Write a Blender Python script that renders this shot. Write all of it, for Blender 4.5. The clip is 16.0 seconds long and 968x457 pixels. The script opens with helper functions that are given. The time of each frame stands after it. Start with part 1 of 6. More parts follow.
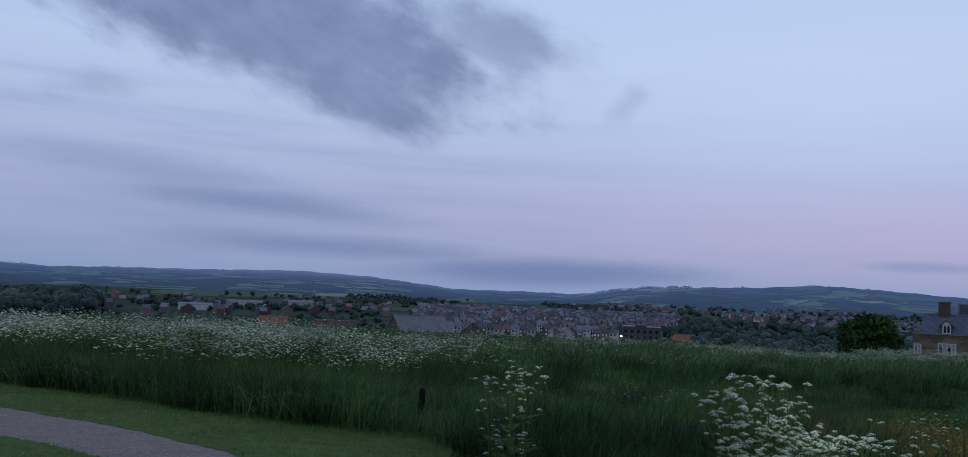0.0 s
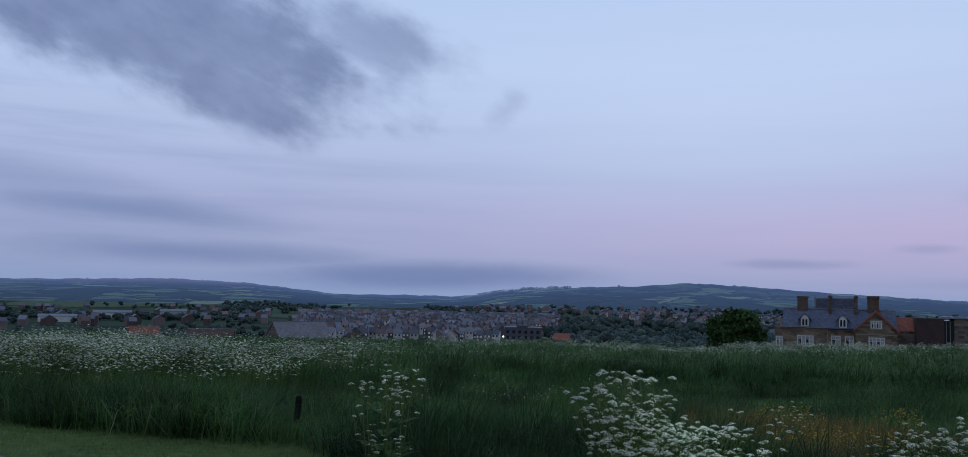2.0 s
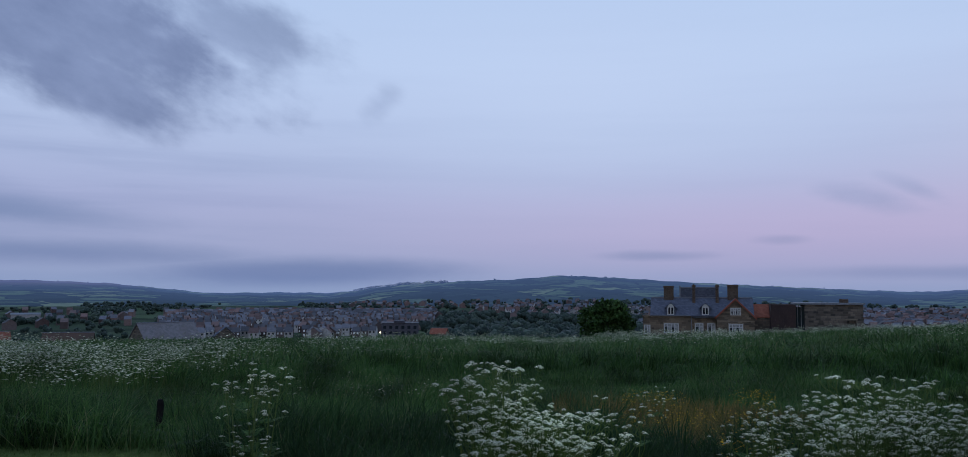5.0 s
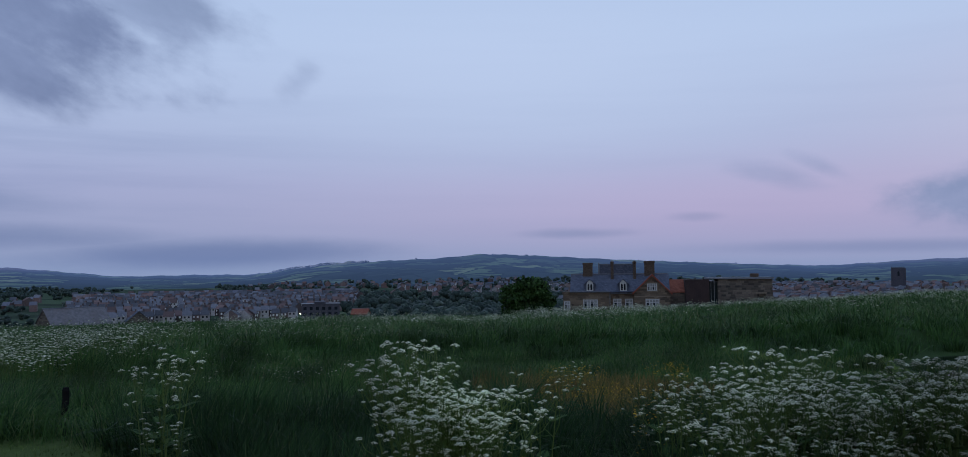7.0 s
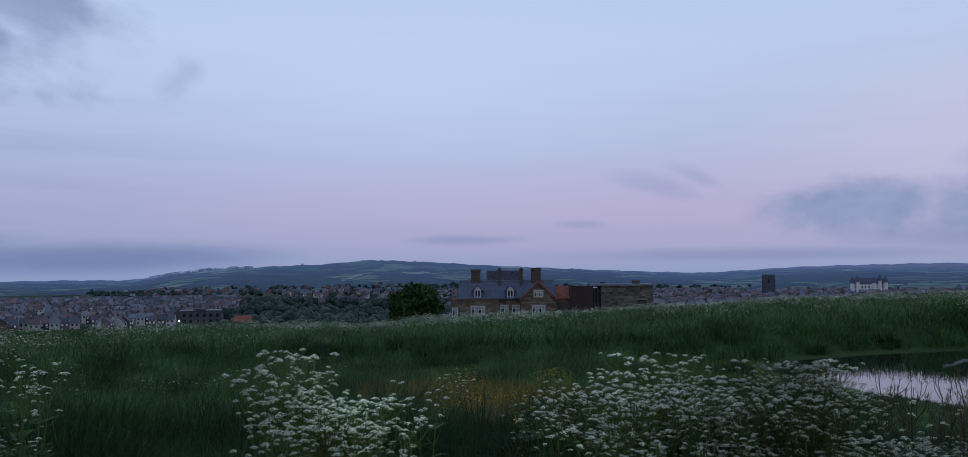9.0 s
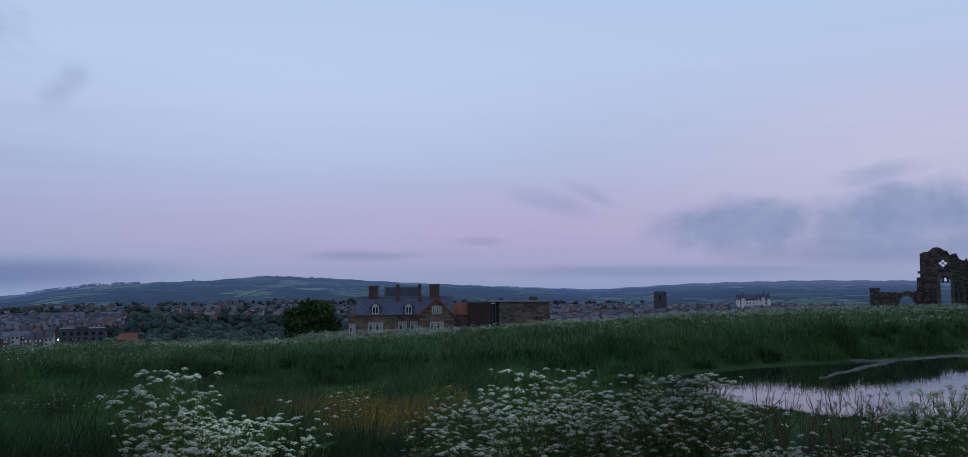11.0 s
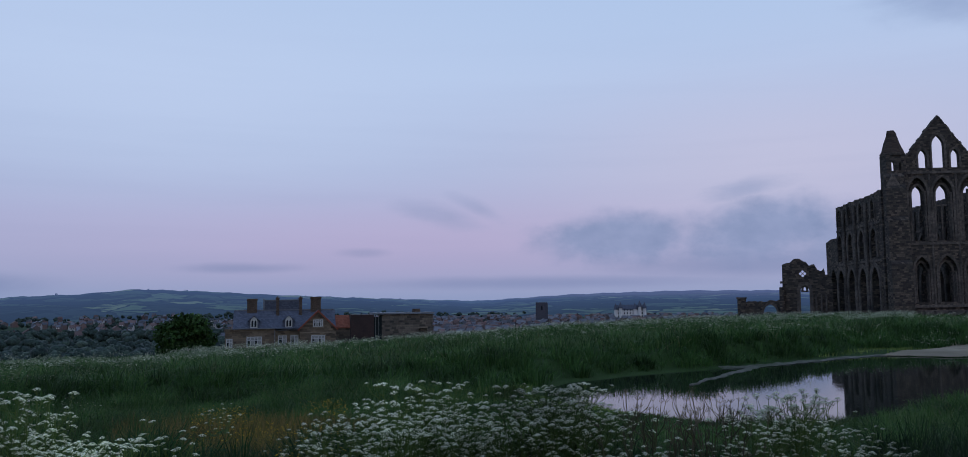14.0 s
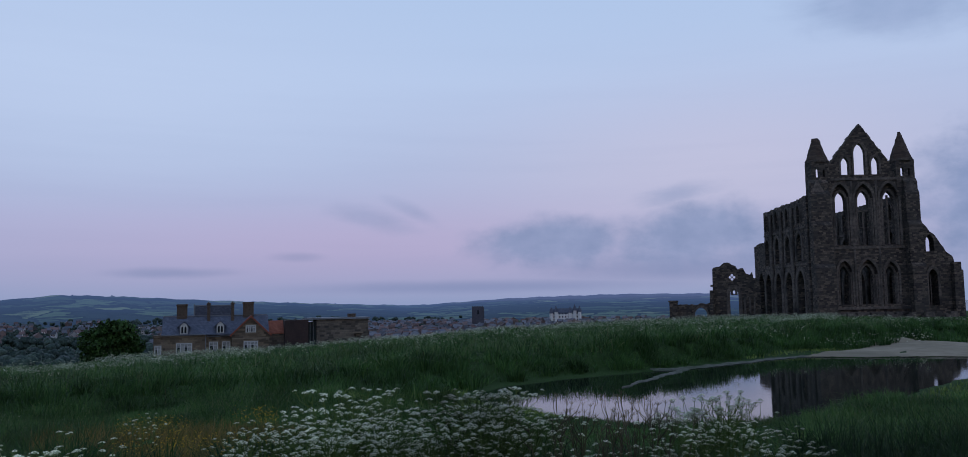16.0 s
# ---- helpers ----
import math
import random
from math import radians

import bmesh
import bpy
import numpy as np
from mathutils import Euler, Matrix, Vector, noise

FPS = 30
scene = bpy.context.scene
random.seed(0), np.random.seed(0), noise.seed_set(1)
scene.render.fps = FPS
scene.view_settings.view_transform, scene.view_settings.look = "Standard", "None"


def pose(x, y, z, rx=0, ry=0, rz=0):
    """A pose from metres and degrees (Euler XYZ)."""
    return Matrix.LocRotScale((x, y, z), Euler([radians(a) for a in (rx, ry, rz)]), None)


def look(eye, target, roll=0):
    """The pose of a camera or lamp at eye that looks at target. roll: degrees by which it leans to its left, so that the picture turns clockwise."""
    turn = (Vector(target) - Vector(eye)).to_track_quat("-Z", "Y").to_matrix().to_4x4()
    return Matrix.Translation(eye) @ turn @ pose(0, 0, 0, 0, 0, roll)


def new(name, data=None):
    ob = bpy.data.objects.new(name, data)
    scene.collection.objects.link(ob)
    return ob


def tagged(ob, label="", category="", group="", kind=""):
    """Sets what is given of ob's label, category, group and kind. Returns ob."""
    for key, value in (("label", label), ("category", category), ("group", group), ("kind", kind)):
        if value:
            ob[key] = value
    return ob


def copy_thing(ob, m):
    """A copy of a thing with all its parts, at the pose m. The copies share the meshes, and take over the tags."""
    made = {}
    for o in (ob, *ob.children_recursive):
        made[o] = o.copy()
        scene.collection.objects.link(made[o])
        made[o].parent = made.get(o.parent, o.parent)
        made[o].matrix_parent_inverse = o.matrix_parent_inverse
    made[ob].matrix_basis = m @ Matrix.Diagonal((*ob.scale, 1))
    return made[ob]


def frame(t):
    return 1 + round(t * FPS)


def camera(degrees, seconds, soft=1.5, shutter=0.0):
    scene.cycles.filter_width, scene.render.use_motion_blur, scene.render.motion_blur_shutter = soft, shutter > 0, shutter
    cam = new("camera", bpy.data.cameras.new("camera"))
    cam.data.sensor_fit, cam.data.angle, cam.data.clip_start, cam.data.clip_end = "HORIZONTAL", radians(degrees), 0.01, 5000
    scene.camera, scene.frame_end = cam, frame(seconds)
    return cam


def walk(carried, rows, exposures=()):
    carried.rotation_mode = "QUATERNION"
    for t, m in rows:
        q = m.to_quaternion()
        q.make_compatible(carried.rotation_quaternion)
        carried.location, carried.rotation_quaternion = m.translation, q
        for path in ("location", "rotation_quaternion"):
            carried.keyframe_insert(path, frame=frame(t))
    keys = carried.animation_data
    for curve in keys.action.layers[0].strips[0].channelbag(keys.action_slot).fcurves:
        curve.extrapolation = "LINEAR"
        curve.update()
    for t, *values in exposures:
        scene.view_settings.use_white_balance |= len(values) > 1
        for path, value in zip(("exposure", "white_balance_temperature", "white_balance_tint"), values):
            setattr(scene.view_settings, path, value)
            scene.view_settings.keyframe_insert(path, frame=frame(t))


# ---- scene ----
from mathutils import geometry

cam = camera(59.0, 16.0, 0.85)
EYE = 1.6
# seconds, x, y, z from the first eye; yaw, pitch, roll in degrees
ROWS = [
    (0, 0.000, 0.000, 0.000, 0.00, 3.86, -2.64),
    (0.5, 0.021, 0.012, -0.000, -2.22, 4.00, -2.18),
    (1, 0.030, 0.005, -0.001, -4.23, 4.12, -1.93),
    (1.5, 0.040, 0.018, -0.002, -5.97, 4.26, -1.66),
    (2, 0.051, 0.014, -0.002, -7.84, 4.34, -1.44),
    (2.5, 0.063, 0.018, -0.002, -9.44, 4.42, -1.22),
    (3, 0.073, 0.018, -0.008, -10.89, 4.47, -1.00),
    (3.5, 0.082, 0.033, -0.010, -12.24, 4.54, -0.82),
    (4, 0.088, 0.031, -0.010, -13.69, 4.62, -0.63),
    (6.5, 0.136, 0.035, -0.015, -19.69, 2.94, 0.25),
    (7, 0.145, 0.036, -0.014, -21.28, 2.70, 0.50),
    (7.5, 0.156, 0.034, -0.014, -22.81, 2.62, 0.64),
    (8, 0.162, 0.025, -0.008, -25.10, 2.63, 0.70),
    (8.5, 0.174, 0.025, -0.006, -27.20, 2.77, 0.55),
    (9, 0.178, 0.013, -0.005, -28.73, 3.07, 0.32),
    (11.5, 0.218, -0.026, -0.002, -37.23, 4.29, 0.33),
    (12, 0.221, -0.038, 0.001, -38.78, 4.42, 0.38),
    (12.5, 0.226, -0.039, -0.001, -39.89, 4.56, 0.45),
    (13, 0.234, -0.043, -0.001, -41.07, 4.66, 0.61),
    (13.5, 0.241, -0.041, -0.006, -42.11, 4.73, 0.68),
    (14, 0.246, -0.050, -0.000, -43.25, 4.85, 0.71),
    (14.5, 0.246, -0.062, -0.000, -44.31, 4.90, 0.67),
    (15, 0.259, -0.059, 0.000, -45.27, 4.95, 0.71),
    (15.5, 0.263, -0.067, 0.004, -46.01, 5.00, 0.82),
    (16, 0.272, -0.076, 0.007, -47.49, 5.07, 0.99),
]
walk(cam, [(t, pose(x, y, EYE + z, 90 + pitch, roll, yaw)) for t, x, y, z, yaw, pitch, roll in ROWS],
     exposures=((0.0, 0.0), (4.0, 0.05), (6.5, -0.07), (7.5, -0.06), (8.5, 0.0), (11.5, -0.06), (16.0, -0.06)))

# ---------------------------------------------------------------- sky and light
SUN_AZ, SUN_EL = 205.0, 9.0      # the glow behind the walker's back, before sunrise


class Nodes:
    """Short hand for a node tree."""

    def __init__(self, tree):
        self.t, self.n, self.l = tree, tree.nodes, tree.links
        self.n.clear()

    def add(self, kind, **inputs):
        nd = self.n.new(kind)
        for key, val in inputs.items():
            self.put(nd, key.replace("_", " "), val)
        return nd

    def put(self, nd, key, val):
        sock = nd.inputs[int(key)] if key.isdigit() else nd.inputs[key]
        if isinstance(val, bpy.types.NodeSocket):
            self.l.new(val, sock)
        else:
            sock.default_value = val

    def math(self, op, a, b=0.0, c=0.0, clamp=False):
        nd = self.n.new("ShaderNodeMath")
        nd.operation, nd.use_clamp = op, clamp
        for i, val in enumerate((a, b, c)):
            self.put(nd, str(i), val)
        return nd.outputs[0]

    def vec(self, x, y, z=0.0):
        nd = self.n.new("ShaderNodeCombineXYZ")
        for i, val in enumerate((x, y, z)):
            self.put(nd, str(i), val)
        return nd.outputs[0]

    def noise(self, vector, scale, detail=4.0, rough=0.55, lac=2.0, dist=0.0):
        nd = self.n.new("ShaderNodeTexNoise")
        self.put(nd, "Vector", vector)
        for key, val in (("Scale", scale), ("Detail", detail), ("Roughness", rough), ("Lacunarity", lac), ("Distortion", dist)):
            self.put(nd, key, val)
        return nd.outputs["Fac"]

    def ramp(self, fac, stops, mode="EASE"):
        nd = self.n.new("ShaderNodeValToRGB")
        nd.color_ramp.interpolation = mode
        els = nd.color_ramp.elements
        while len(els) > 1:
            els.remove(els[0])
        for i, (p, c) in enumerate(stops):
            el = els[0] if i == 0 else els.new(p)
            el.position = p
            c = (c, c, c) if isinstance(c, (int, float)) else c
            el.color = (*c[:3], 1)
        self.put(nd, "Fac", fac)
        return nd.outputs["Color"]

    def mix(self, fac, a, b, mode="MIX"):
        nd = self.n.new("ShaderNodeMix")
        nd.data_type, nd.blend_type = "RGBA", mode
        self.put(nd, "0", fac)
        for i, val in ((6, a), (7, b)):
            if not isinstance(val, bpy.types.NodeSocket):
                val = (*val[:3], 1)
            self.put(nd, str(i), val)
        return nd.outputs[2]

    def maprange(self, val, a, b, c=0.0, d=1.0, smooth=False):
        nd = self.n.new("ShaderNodeMapRange")
        nd.interpolation_type = "SMOOTHSTEP" if smooth else "LINEAR"
        for key, v in (("Value", val), ("From Min", a), ("From Max", b), ("To Min", c), ("To Max", d)):
            self.put(nd, key, v)
        return nd.outputs["Result"]


def srgb(r, g, b):
    f = lambda v: v / 12.92 if v <= 0.04045 else ((v + 0.055) / 1.055) ** 2.4
    return tuple(f(v / 255) for v in (r, g, b))


world = bpy.data.worlds.new("dawn_sky")
scene.world = world
world.use_nodes = True
w = Nodes(world.node_tree)
sep = w.add("ShaderNodeSeparateXYZ", Vector=w.add("ShaderNodeTexCoord").outputs["Generated"])
dx, dy, dz = sep.outputs
az = w.math("MULTIPLY", w.math("ARCTAN2", dx, dy), 57.29578)
el = w.math("MULTIPLY", w.math("ARCSINE", dz), 57.29578)
# clear twilight sky: haze at the horizon, a rosy belt above it, pale blue higher
clear = w.ramp(w.maprange(el, -2.0, 40.0), [
    (0.0, srgb(128, 149, 188)), (0.06, srgb(138, 157, 196)), (0.11, srgb(148, 162, 202)), (0.18, srgb(158, 169, 210)),
    (0.27, srgb(169, 184, 221)), (0.40, srgb(180, 200, 235)), (0.55, srgb(176, 199, 235)), (1.0, srgb(146, 176, 222))], "LINEAR")
rosy = w.math("MULTIPLY",
              w.math("EXPONENT", w.math("MULTIPLY", w.math("POWER", w.math("DIVIDE", w.math("SUBTRACT", el, 4.2), 3.0), 2.0), -1.0)),
              w.math("EXPONENT", w.math("MULTIPLY", w.math("POWER", w.math("DIVIDE", w.math("SUBTRACT", az, 40.0), 30.0), 2.0), -1.0)))
clear = w.mix(w.math("MULTIPLY", rosy, 0.7), clear, srgb(180, 165, 207))
# high on the west side it grows paler
pale = w.math("MULTIPLY",
              w.math("EXPONENT", w.math("MULTIPLY", w.math("POWER", w.math("DIVIDE", w.math("SUBTRACT", el, 13.0), 7.0), 2.0), -1.0)),
              w.math("EXPONENT", w.math("MULTIPLY", w.math("POWER", w.math("DIVIDE", w.math("SUBTRACT", az, 24.0), 20.0), 2.0), -1.0)))
clear = w.mix(w.math("MULTIPLY", pale, 0.55), clear, srgb(192, 208, 240))
warm = w.math("MULTIPLY",
              w.math("EXPONENT", w.math("MULTIPLY", w.math("POWER", w.math("DIVIDE", w.math("SUBTRACT", el, 8.5), 5.5), 2.0), -1.0)),
              w.math("EXPONENT", w.math("MULTIPLY", w.math("POWER", w.math("DIVIDE", w.math("SUBTRACT", az, 64.0), 17.0), 2.0), -1.0)))
clear = w.mix(w.math("MULTIPLY", warm, 0.7), clear, srgb(200, 197, 224))
# clouds
flat = w.vec(w.math("MULTIPLY", az, 0.045), w.math("MULTIPLY", el, 0.13), 0.0)
warp = w.math("SUBTRACT", w.noise(flat, 1.6, 6.0, 0.6), 0.5)
fine = w.math("SUBTRACT", w.noise(flat, 4.2, 6.0, 0.62, dist=0.4), 0.5)
streak = w.noise(w.vec(w.math("MULTIPLY", az, 0.02), w.math("MULTIPLY", el, 0.28), 3.0), 2.2, 5.0, 0.55)


def cloud(a0, e0, ra, re, turn=0.0, ragged=1.0, soft=0.45, grain=None):
    """How much of a cloud of that middle, half width, half height (degrees) and slope lies in each direction."""
    c, s = math.cos(radians(turn)), math.sin(radians(turn))
    da, de = w.math("SUBTRACT", az, a0), w.math("SUBTRACT", el, e0)
    u = w.math("DIVIDE", w.math("ADD", w.math("MULTIPLY", da, c), w.math("MULTIPLY", de, s)), ra)
    v = w.math("DIVIDE", w.math("SUBTRACT", w.math("MULTIPLY", de, c), w.math("MULTIPLY", da, s)), re)
    d = w.math("SQRT", w.math("ADD", w.math("MULTIPLY", u, u), w.math("MULTIPLY", v, v)))
    g1, g2 = grain or (warp, fine)
    d = w.math("ADD", d, w.math("ADD", w.math("MULTIPLY", g1, 1.3 * ragged), w.math("MULTIPLY", g2, 0.8 * ragged)))
    return w.maprange(d, 1.0 + soft * 0.5, 1.0 - soft, smooth=True)


# a second, slanting grain for the heavy cloud
ca, sa = math.cos(radians(-24)), math.sin(radians(-24))
slant_u = w.math("ADD", w.math("MULTIPLY", az, ca), w.math("MULTIPLY", el, sa))
slant_v = w.math("SUBTRACT", w.math("MULTIPLY", el, ca), w.math("MULTIPLY", az, sa))
heavy = w.vec(w.math("MULTIPLY", slant_u, 0.085), w.math("MULTIPLY", slant_v, 0.16), 7.0)
heavy_warp = w.math("SUBTRACT", w.noise(heavy, 1.5, 7.0, 0.55), 0.5)
heavy_fine = w.math("SUBTRACT", w.noise(heavy, 3.4, 6.0, 0.55), 0.5)


puffy = w.vec(w.math("MULTIPLY", az, 0.13), w.math("MULTIPLY", el, 0.19), 11.0)
PG = (w.math("SUBTRACT", w.noise(puffy, 1.5, 6.0, 0.55), 0.5), w.math("SUBTRACT", w.noise(puffy, 4.0, 5.0, 0.55), 0.5))


def both(parts):
    out = parts[0]
    for p in parts[1:]:
        out = w.math("MAXIMUM", out, p)
    return out


sky = clear
veil = w.math("MULTIPLY", w.maprange(streak, 0.42, 0.72, smooth=True), w.maprange(az, 16.0, -12.0, 0.06, 0.34, True))
veil = w.math("MULTIPLY", veil, w.maprange(el, 22.0, 8.0, smooth=True))
sky = w.mix(veil, sky, srgb(124, 142, 186))
banks = both([
    w.math("MULTIPLY", cloud(-15, 4.7, 9.5, 0.9, -3, 0.6, 0.9), 0.75), w.math("MULTIPLY", cloud(-11, 2.2, 11, 0.9, -1, 0.6, 0.9), 0.75),
    w.math("MULTIPLY", cloud(4, 1.1, 11, 0.95, 1, 0.5, 0.8), 0.9), w.math("MULTIPLY", cloud(-22, 6.4, 10, 1.2, -6, 0.7, 0.9), 0.4),
    w.math("MULTIPLY", cloud(27.5, 2.3, 3.6, 0.34, 0, 0.9, 0.9), 0.45), w.math("MULTIPLY", cloud(35.3, 3.3, 1.6, 0.3, 0, 0.9, 0.9), 0.3),
    w.math("MULTIPLY", cloud(47, 1.2, 12, 0.45, 0, 0.6, 0.9), 0.45), w.math("MULTIPLY", cloud(60, 2.2, 9, 0.8, 0, 0.6, 0.9), 0.5)])
sky = w.mix(banks, sky, srgb(106, 128, 174))
puffs = both([cloud(52.2, 4.0, 5.6, 1.7, 3, 0.8, 0.6, PG), cloud(61.5, 4.2, 6.4, 2.2, 4, 0.8, 0.6, PG), w.math("MULTIPLY", cloud(60.3, 7.0, 2.4, 0.8, 10, 1.7, 0.9), 0.6), w.math("MULTIPLY", cloud(66.5, 3.6, 4.5, 2.0, 2, 0.8, 0.7, PG), 0.9),
              w.math("MULTIPLY", cloud(40.3, 5.7, 2.6, 0.7, -12, 1.5, 0.9), 0.45), w.math("MULTIPLY", cloud(43.0, 6.2, 2.0, 0.5, -25, 1.3, 0.9), 0.4),
              cloud(79.5, 6.0, 5.0, 4.8, 0, 0.9, 0.5, PG), w.math("MULTIPLY", cloud(73.5, 17.5, 6, 1.6, -6, 1.3, 0.9), 0.6)])
sky = w.mix(w.math("MULTIPLY", puffs, 0.85), sky, w.mix(w.maprange(PG[1], -0.3, 0.3), srgb(114, 136, 180), srgb(140, 156, 198)))
HG = (heavy_warp, heavy_fine)
big = both([cloud(-17, 17.5, 20, 5.0, -13, 0.75, 0.4, HG), cloud(-9.0, 12.5, 6.2, 2.5, -24, 0.7, 0.45, HG), w.math("MULTIPLY", cloud(-1.0, 16.3, 6.5, 2.6, -18, 1.3, 0.7, HG), 0.7),
            w.math("MULTIPLY", cloud(9, 12.2, 1.6, 0.9, 40, 1.5, 0.9, HG), 0.35), w.math("MULTIPLY", cloud(-26, 11.0, 3.5, 1.0, 10, 1.4, 0.9, HG), 0.35)])
sky = w.mix(w.math("MULTIPLY", big, 0.9), sky, w.mix(w.maprange(w.math("ADD", heavy_warp, w.math("MULTIPLY", heavy_fine, 0.7)), -0.3, 0.3), srgb(92, 108, 151), srgb(130, 146, 188)))
# the physical twilight sky adds the brightening towards the hidden sun
nishita = w.add("ShaderNodeTexSky")
nishita.sky_type, nishita.sun_disc = "NISHITA", False
nishita.sun_elevation, nishita.sun_rotation = radians(2.0), radians(SUN_AZ)
front = w.add("ShaderNodeBackground", Color=sky, Strength=1.0)
glow = w.add("ShaderNodeBackground", Color=nishita.outputs[0], Strength=0.015)
addn = w.n.new("ShaderNodeAddShader")
w.l.new(front.outputs[0], addn.inputs[0])
w.l.new(glow.outputs[0], addn.inputs[1])
w.l.new(addn.outputs[0], w.add("ShaderNodeOutputWorld").inputs[0])

sun_data = bpy.data.lights.new("sun", "SUN")
sun_data.energy, sun_data.angle, sun_data.color = 0.12, radians(40), (1.0, 0.86, 0.8)
sun = new("sun", sun_data)
a, e = radians(SUN_AZ), radians(SUN_EL + 12)
sun.matrix_world = look((0, 0, 60), Vector((0, 0, 60)) - Vector((math.sin(a) * math.cos(e), math.cos(a) * math.cos(e), math.sin(e))))

# ---------------------------------------------------------------- materials


def material(name, rough=0.85, metal=0.0, spec=0.25):
    m = bpy.data.materials.new(name)
    m.use_nodes = True
    k = Nodes(m.node_tree)
    k.bsdf = k.add("ShaderNodeBsdfPrincipled", Roughness=rough, Metallic=metal)
    k.put(k.bsdf, "Specular IOR Level", spec)
    k.out = k.add("ShaderNodeOutputMaterial", Surface=k.bsdf.outputs[0])
    return m, k


def bump(k, height, strength, distance=0.02):
    b = k.add("ShaderNodeBump", Height=height, Strength=strength, Distance=distance)
    k.put(k.bsdf, "Normal", b.outputs[0])


def objco(k):
    return k.add("ShaderNodeTexCoord").outputs["Object"]


def worldco(k):
    return k.add("ShaderNodeNewGeometry").outputs["Position"]


def masonry(name, colours, bw=0.55, bh=0.28, mortar=(0.12, 0.11, 0.10), stain=0.5, strength=0.6, joint=0.014):
    """Coursed stone: courses with broken joints, each block of its own tone, stains and erosion."""
    m, k = material(name, 0.92, spec=0.12)
    s = k.add("ShaderNodeSeparateXYZ", Vector=objco(k))
    u = k.math("ADD", s.outputs[0], k.math("MULTIPLY", s.outputs[1], 1.0))
    wob = k.noise(objco(k), 0.9, 3.0)
    flat2 = k.vec(k.math("ADD", u, k.math("MULTIPLY", wob, 0.25)), k.math("ADD", s.outputs[2], k.math("MULTIPLY", wob, 0.12)))
    br = k.add("ShaderNodeTexBrick", Vector=flat2, Scale=1.0)
    br.offset, br.squash, br.squash_frequency = 0.45, 1.35, 3
    k.put(br, "Mortar Size", joint)
    k.put(br, "Mortar Smooth", 0.35)
    k.put(br, "Brick Width", bw)
    k.put(br, "Row Height", bh)
    k.put(br, "Color1", (0, 0, 0, 1))
    k.put(br, "Color2", (1, 1, 1, 1))
    k.put(br, "Mortar", (0.5, 0.5, 0.5, 1))
    tone = k.ramp(br.outputs["Color"], [(i / (len(colours) - 1), c) for i, c in enumerate(colours)], "LINEAR")
    grain = k.noise(objco(k), 9.0, 6.0, 0.65)
    tone = k.mix(k.maprange(grain, 0.3, 0.75, 0.0, 0.5), tone, tuple(c * 0.55 for c in colours[0]))
    big = k.noise(objco(k), 0.22, 5.0, 0.6)
    tone = k.mix(k.maprange(big, 0.45, 0.72, 0.0, stain), tone, (0.055, 0.052, 0.048))
    tone = k.mix(br.outputs["Fac"], tone, mortar)
    k.put(k.bsdf, "Base Color", tone)
    h = k.math("SUBTRACT", k.math("MULTIPLY", grain, 0.6), k.math("MULTIPLY", br.outputs["Fac"], 0.8))
    bump(k, h, strength, 0.06)
    return m


def speckled(name, c1, c2, scale=6.0, rough=0.85, c3=None, metal=0.0, relief=0.3, spec=0.25, vary=0.0):
    """Two tones mixed by grain, a third by large stains, each thing a little different."""
    m, k = material(name, rough, metal, spec)
    g = k.noise(objco(k), scale, 6.0, 0.6)
    col = k.mix(k.maprange(g, 0.35, 0.68), c1, c2)
    if c3:
        col = k.mix(k.maprange(k.noise(objco(k), scale * 0.12, 4.0), 0.45, 0.7), col, c3)
    if vary:
        rnd = k.add("ShaderNodeObjectInfo").outputs["Random"]
        isle = k.add("ShaderNodeNewGeometry").outputs["Random Per Island"]
        both_rnd = k.math("FRACT", k.math("ADD", rnd, isle))
        hsv = k.add("ShaderNodeHueSaturation", Color=col, Saturation=k.maprange(isle, 0.0, 1.0, 0.55, 1.0), Value=k.maprange(both_rnd, 0.0, 1.0, 1 - vary, 1 + vary))
        col = hsv.outputs[0]
    k.put(k.bsdf, "Base Color", col)
    bump(k, g, relief, 0.02)
    return m


def leafy(name, stops, translucent=0.35, rough=0.6, island=True, patch=0.0, patch_col=(0.1, 0.09, 0.04)):
    """Thin leaves: every blade takes its own tone, and light passes through it."""
    m, k = material(name, rough, spec=0.15)
    rnd = k.add("ShaderNodeNewGeometry").outputs["Random Per Island"] if island else k.add("ShaderNodeObjectInfo").outputs["Random"]
    col = k.ramp(rnd, stops, "LINEAR")
    big = k.noise(worldco(k), 0.7, 5.0, 0.65)
    hsv = k.add("ShaderNodeHueSaturation", Color=col, Value=k.maprange(big, 0.34, 0.66, 0.38, 1.75))
    col = hsv.outputs[0]
    if patch:
        col = k.mix(k.maprange(k.noise(worldco(k), 0.22, 3.0), 0.5, 0.68, 0.0, patch), col, patch_col)
    k.put(k.bsdf, "Base Color", col)
    tr = k.add("ShaderNodeBsdfTranslucent", Color=col)
    mixs = k.add("ShaderNodeMixShader", Fac=translucent)
    k.l.new(k.bsdf.outputs[0], mixs.inputs[1])
    k.l.new(tr.outputs[0], mixs.inputs[2])
    k.l.new(mixs.outputs[0], k.out.inputs[0])
    return m


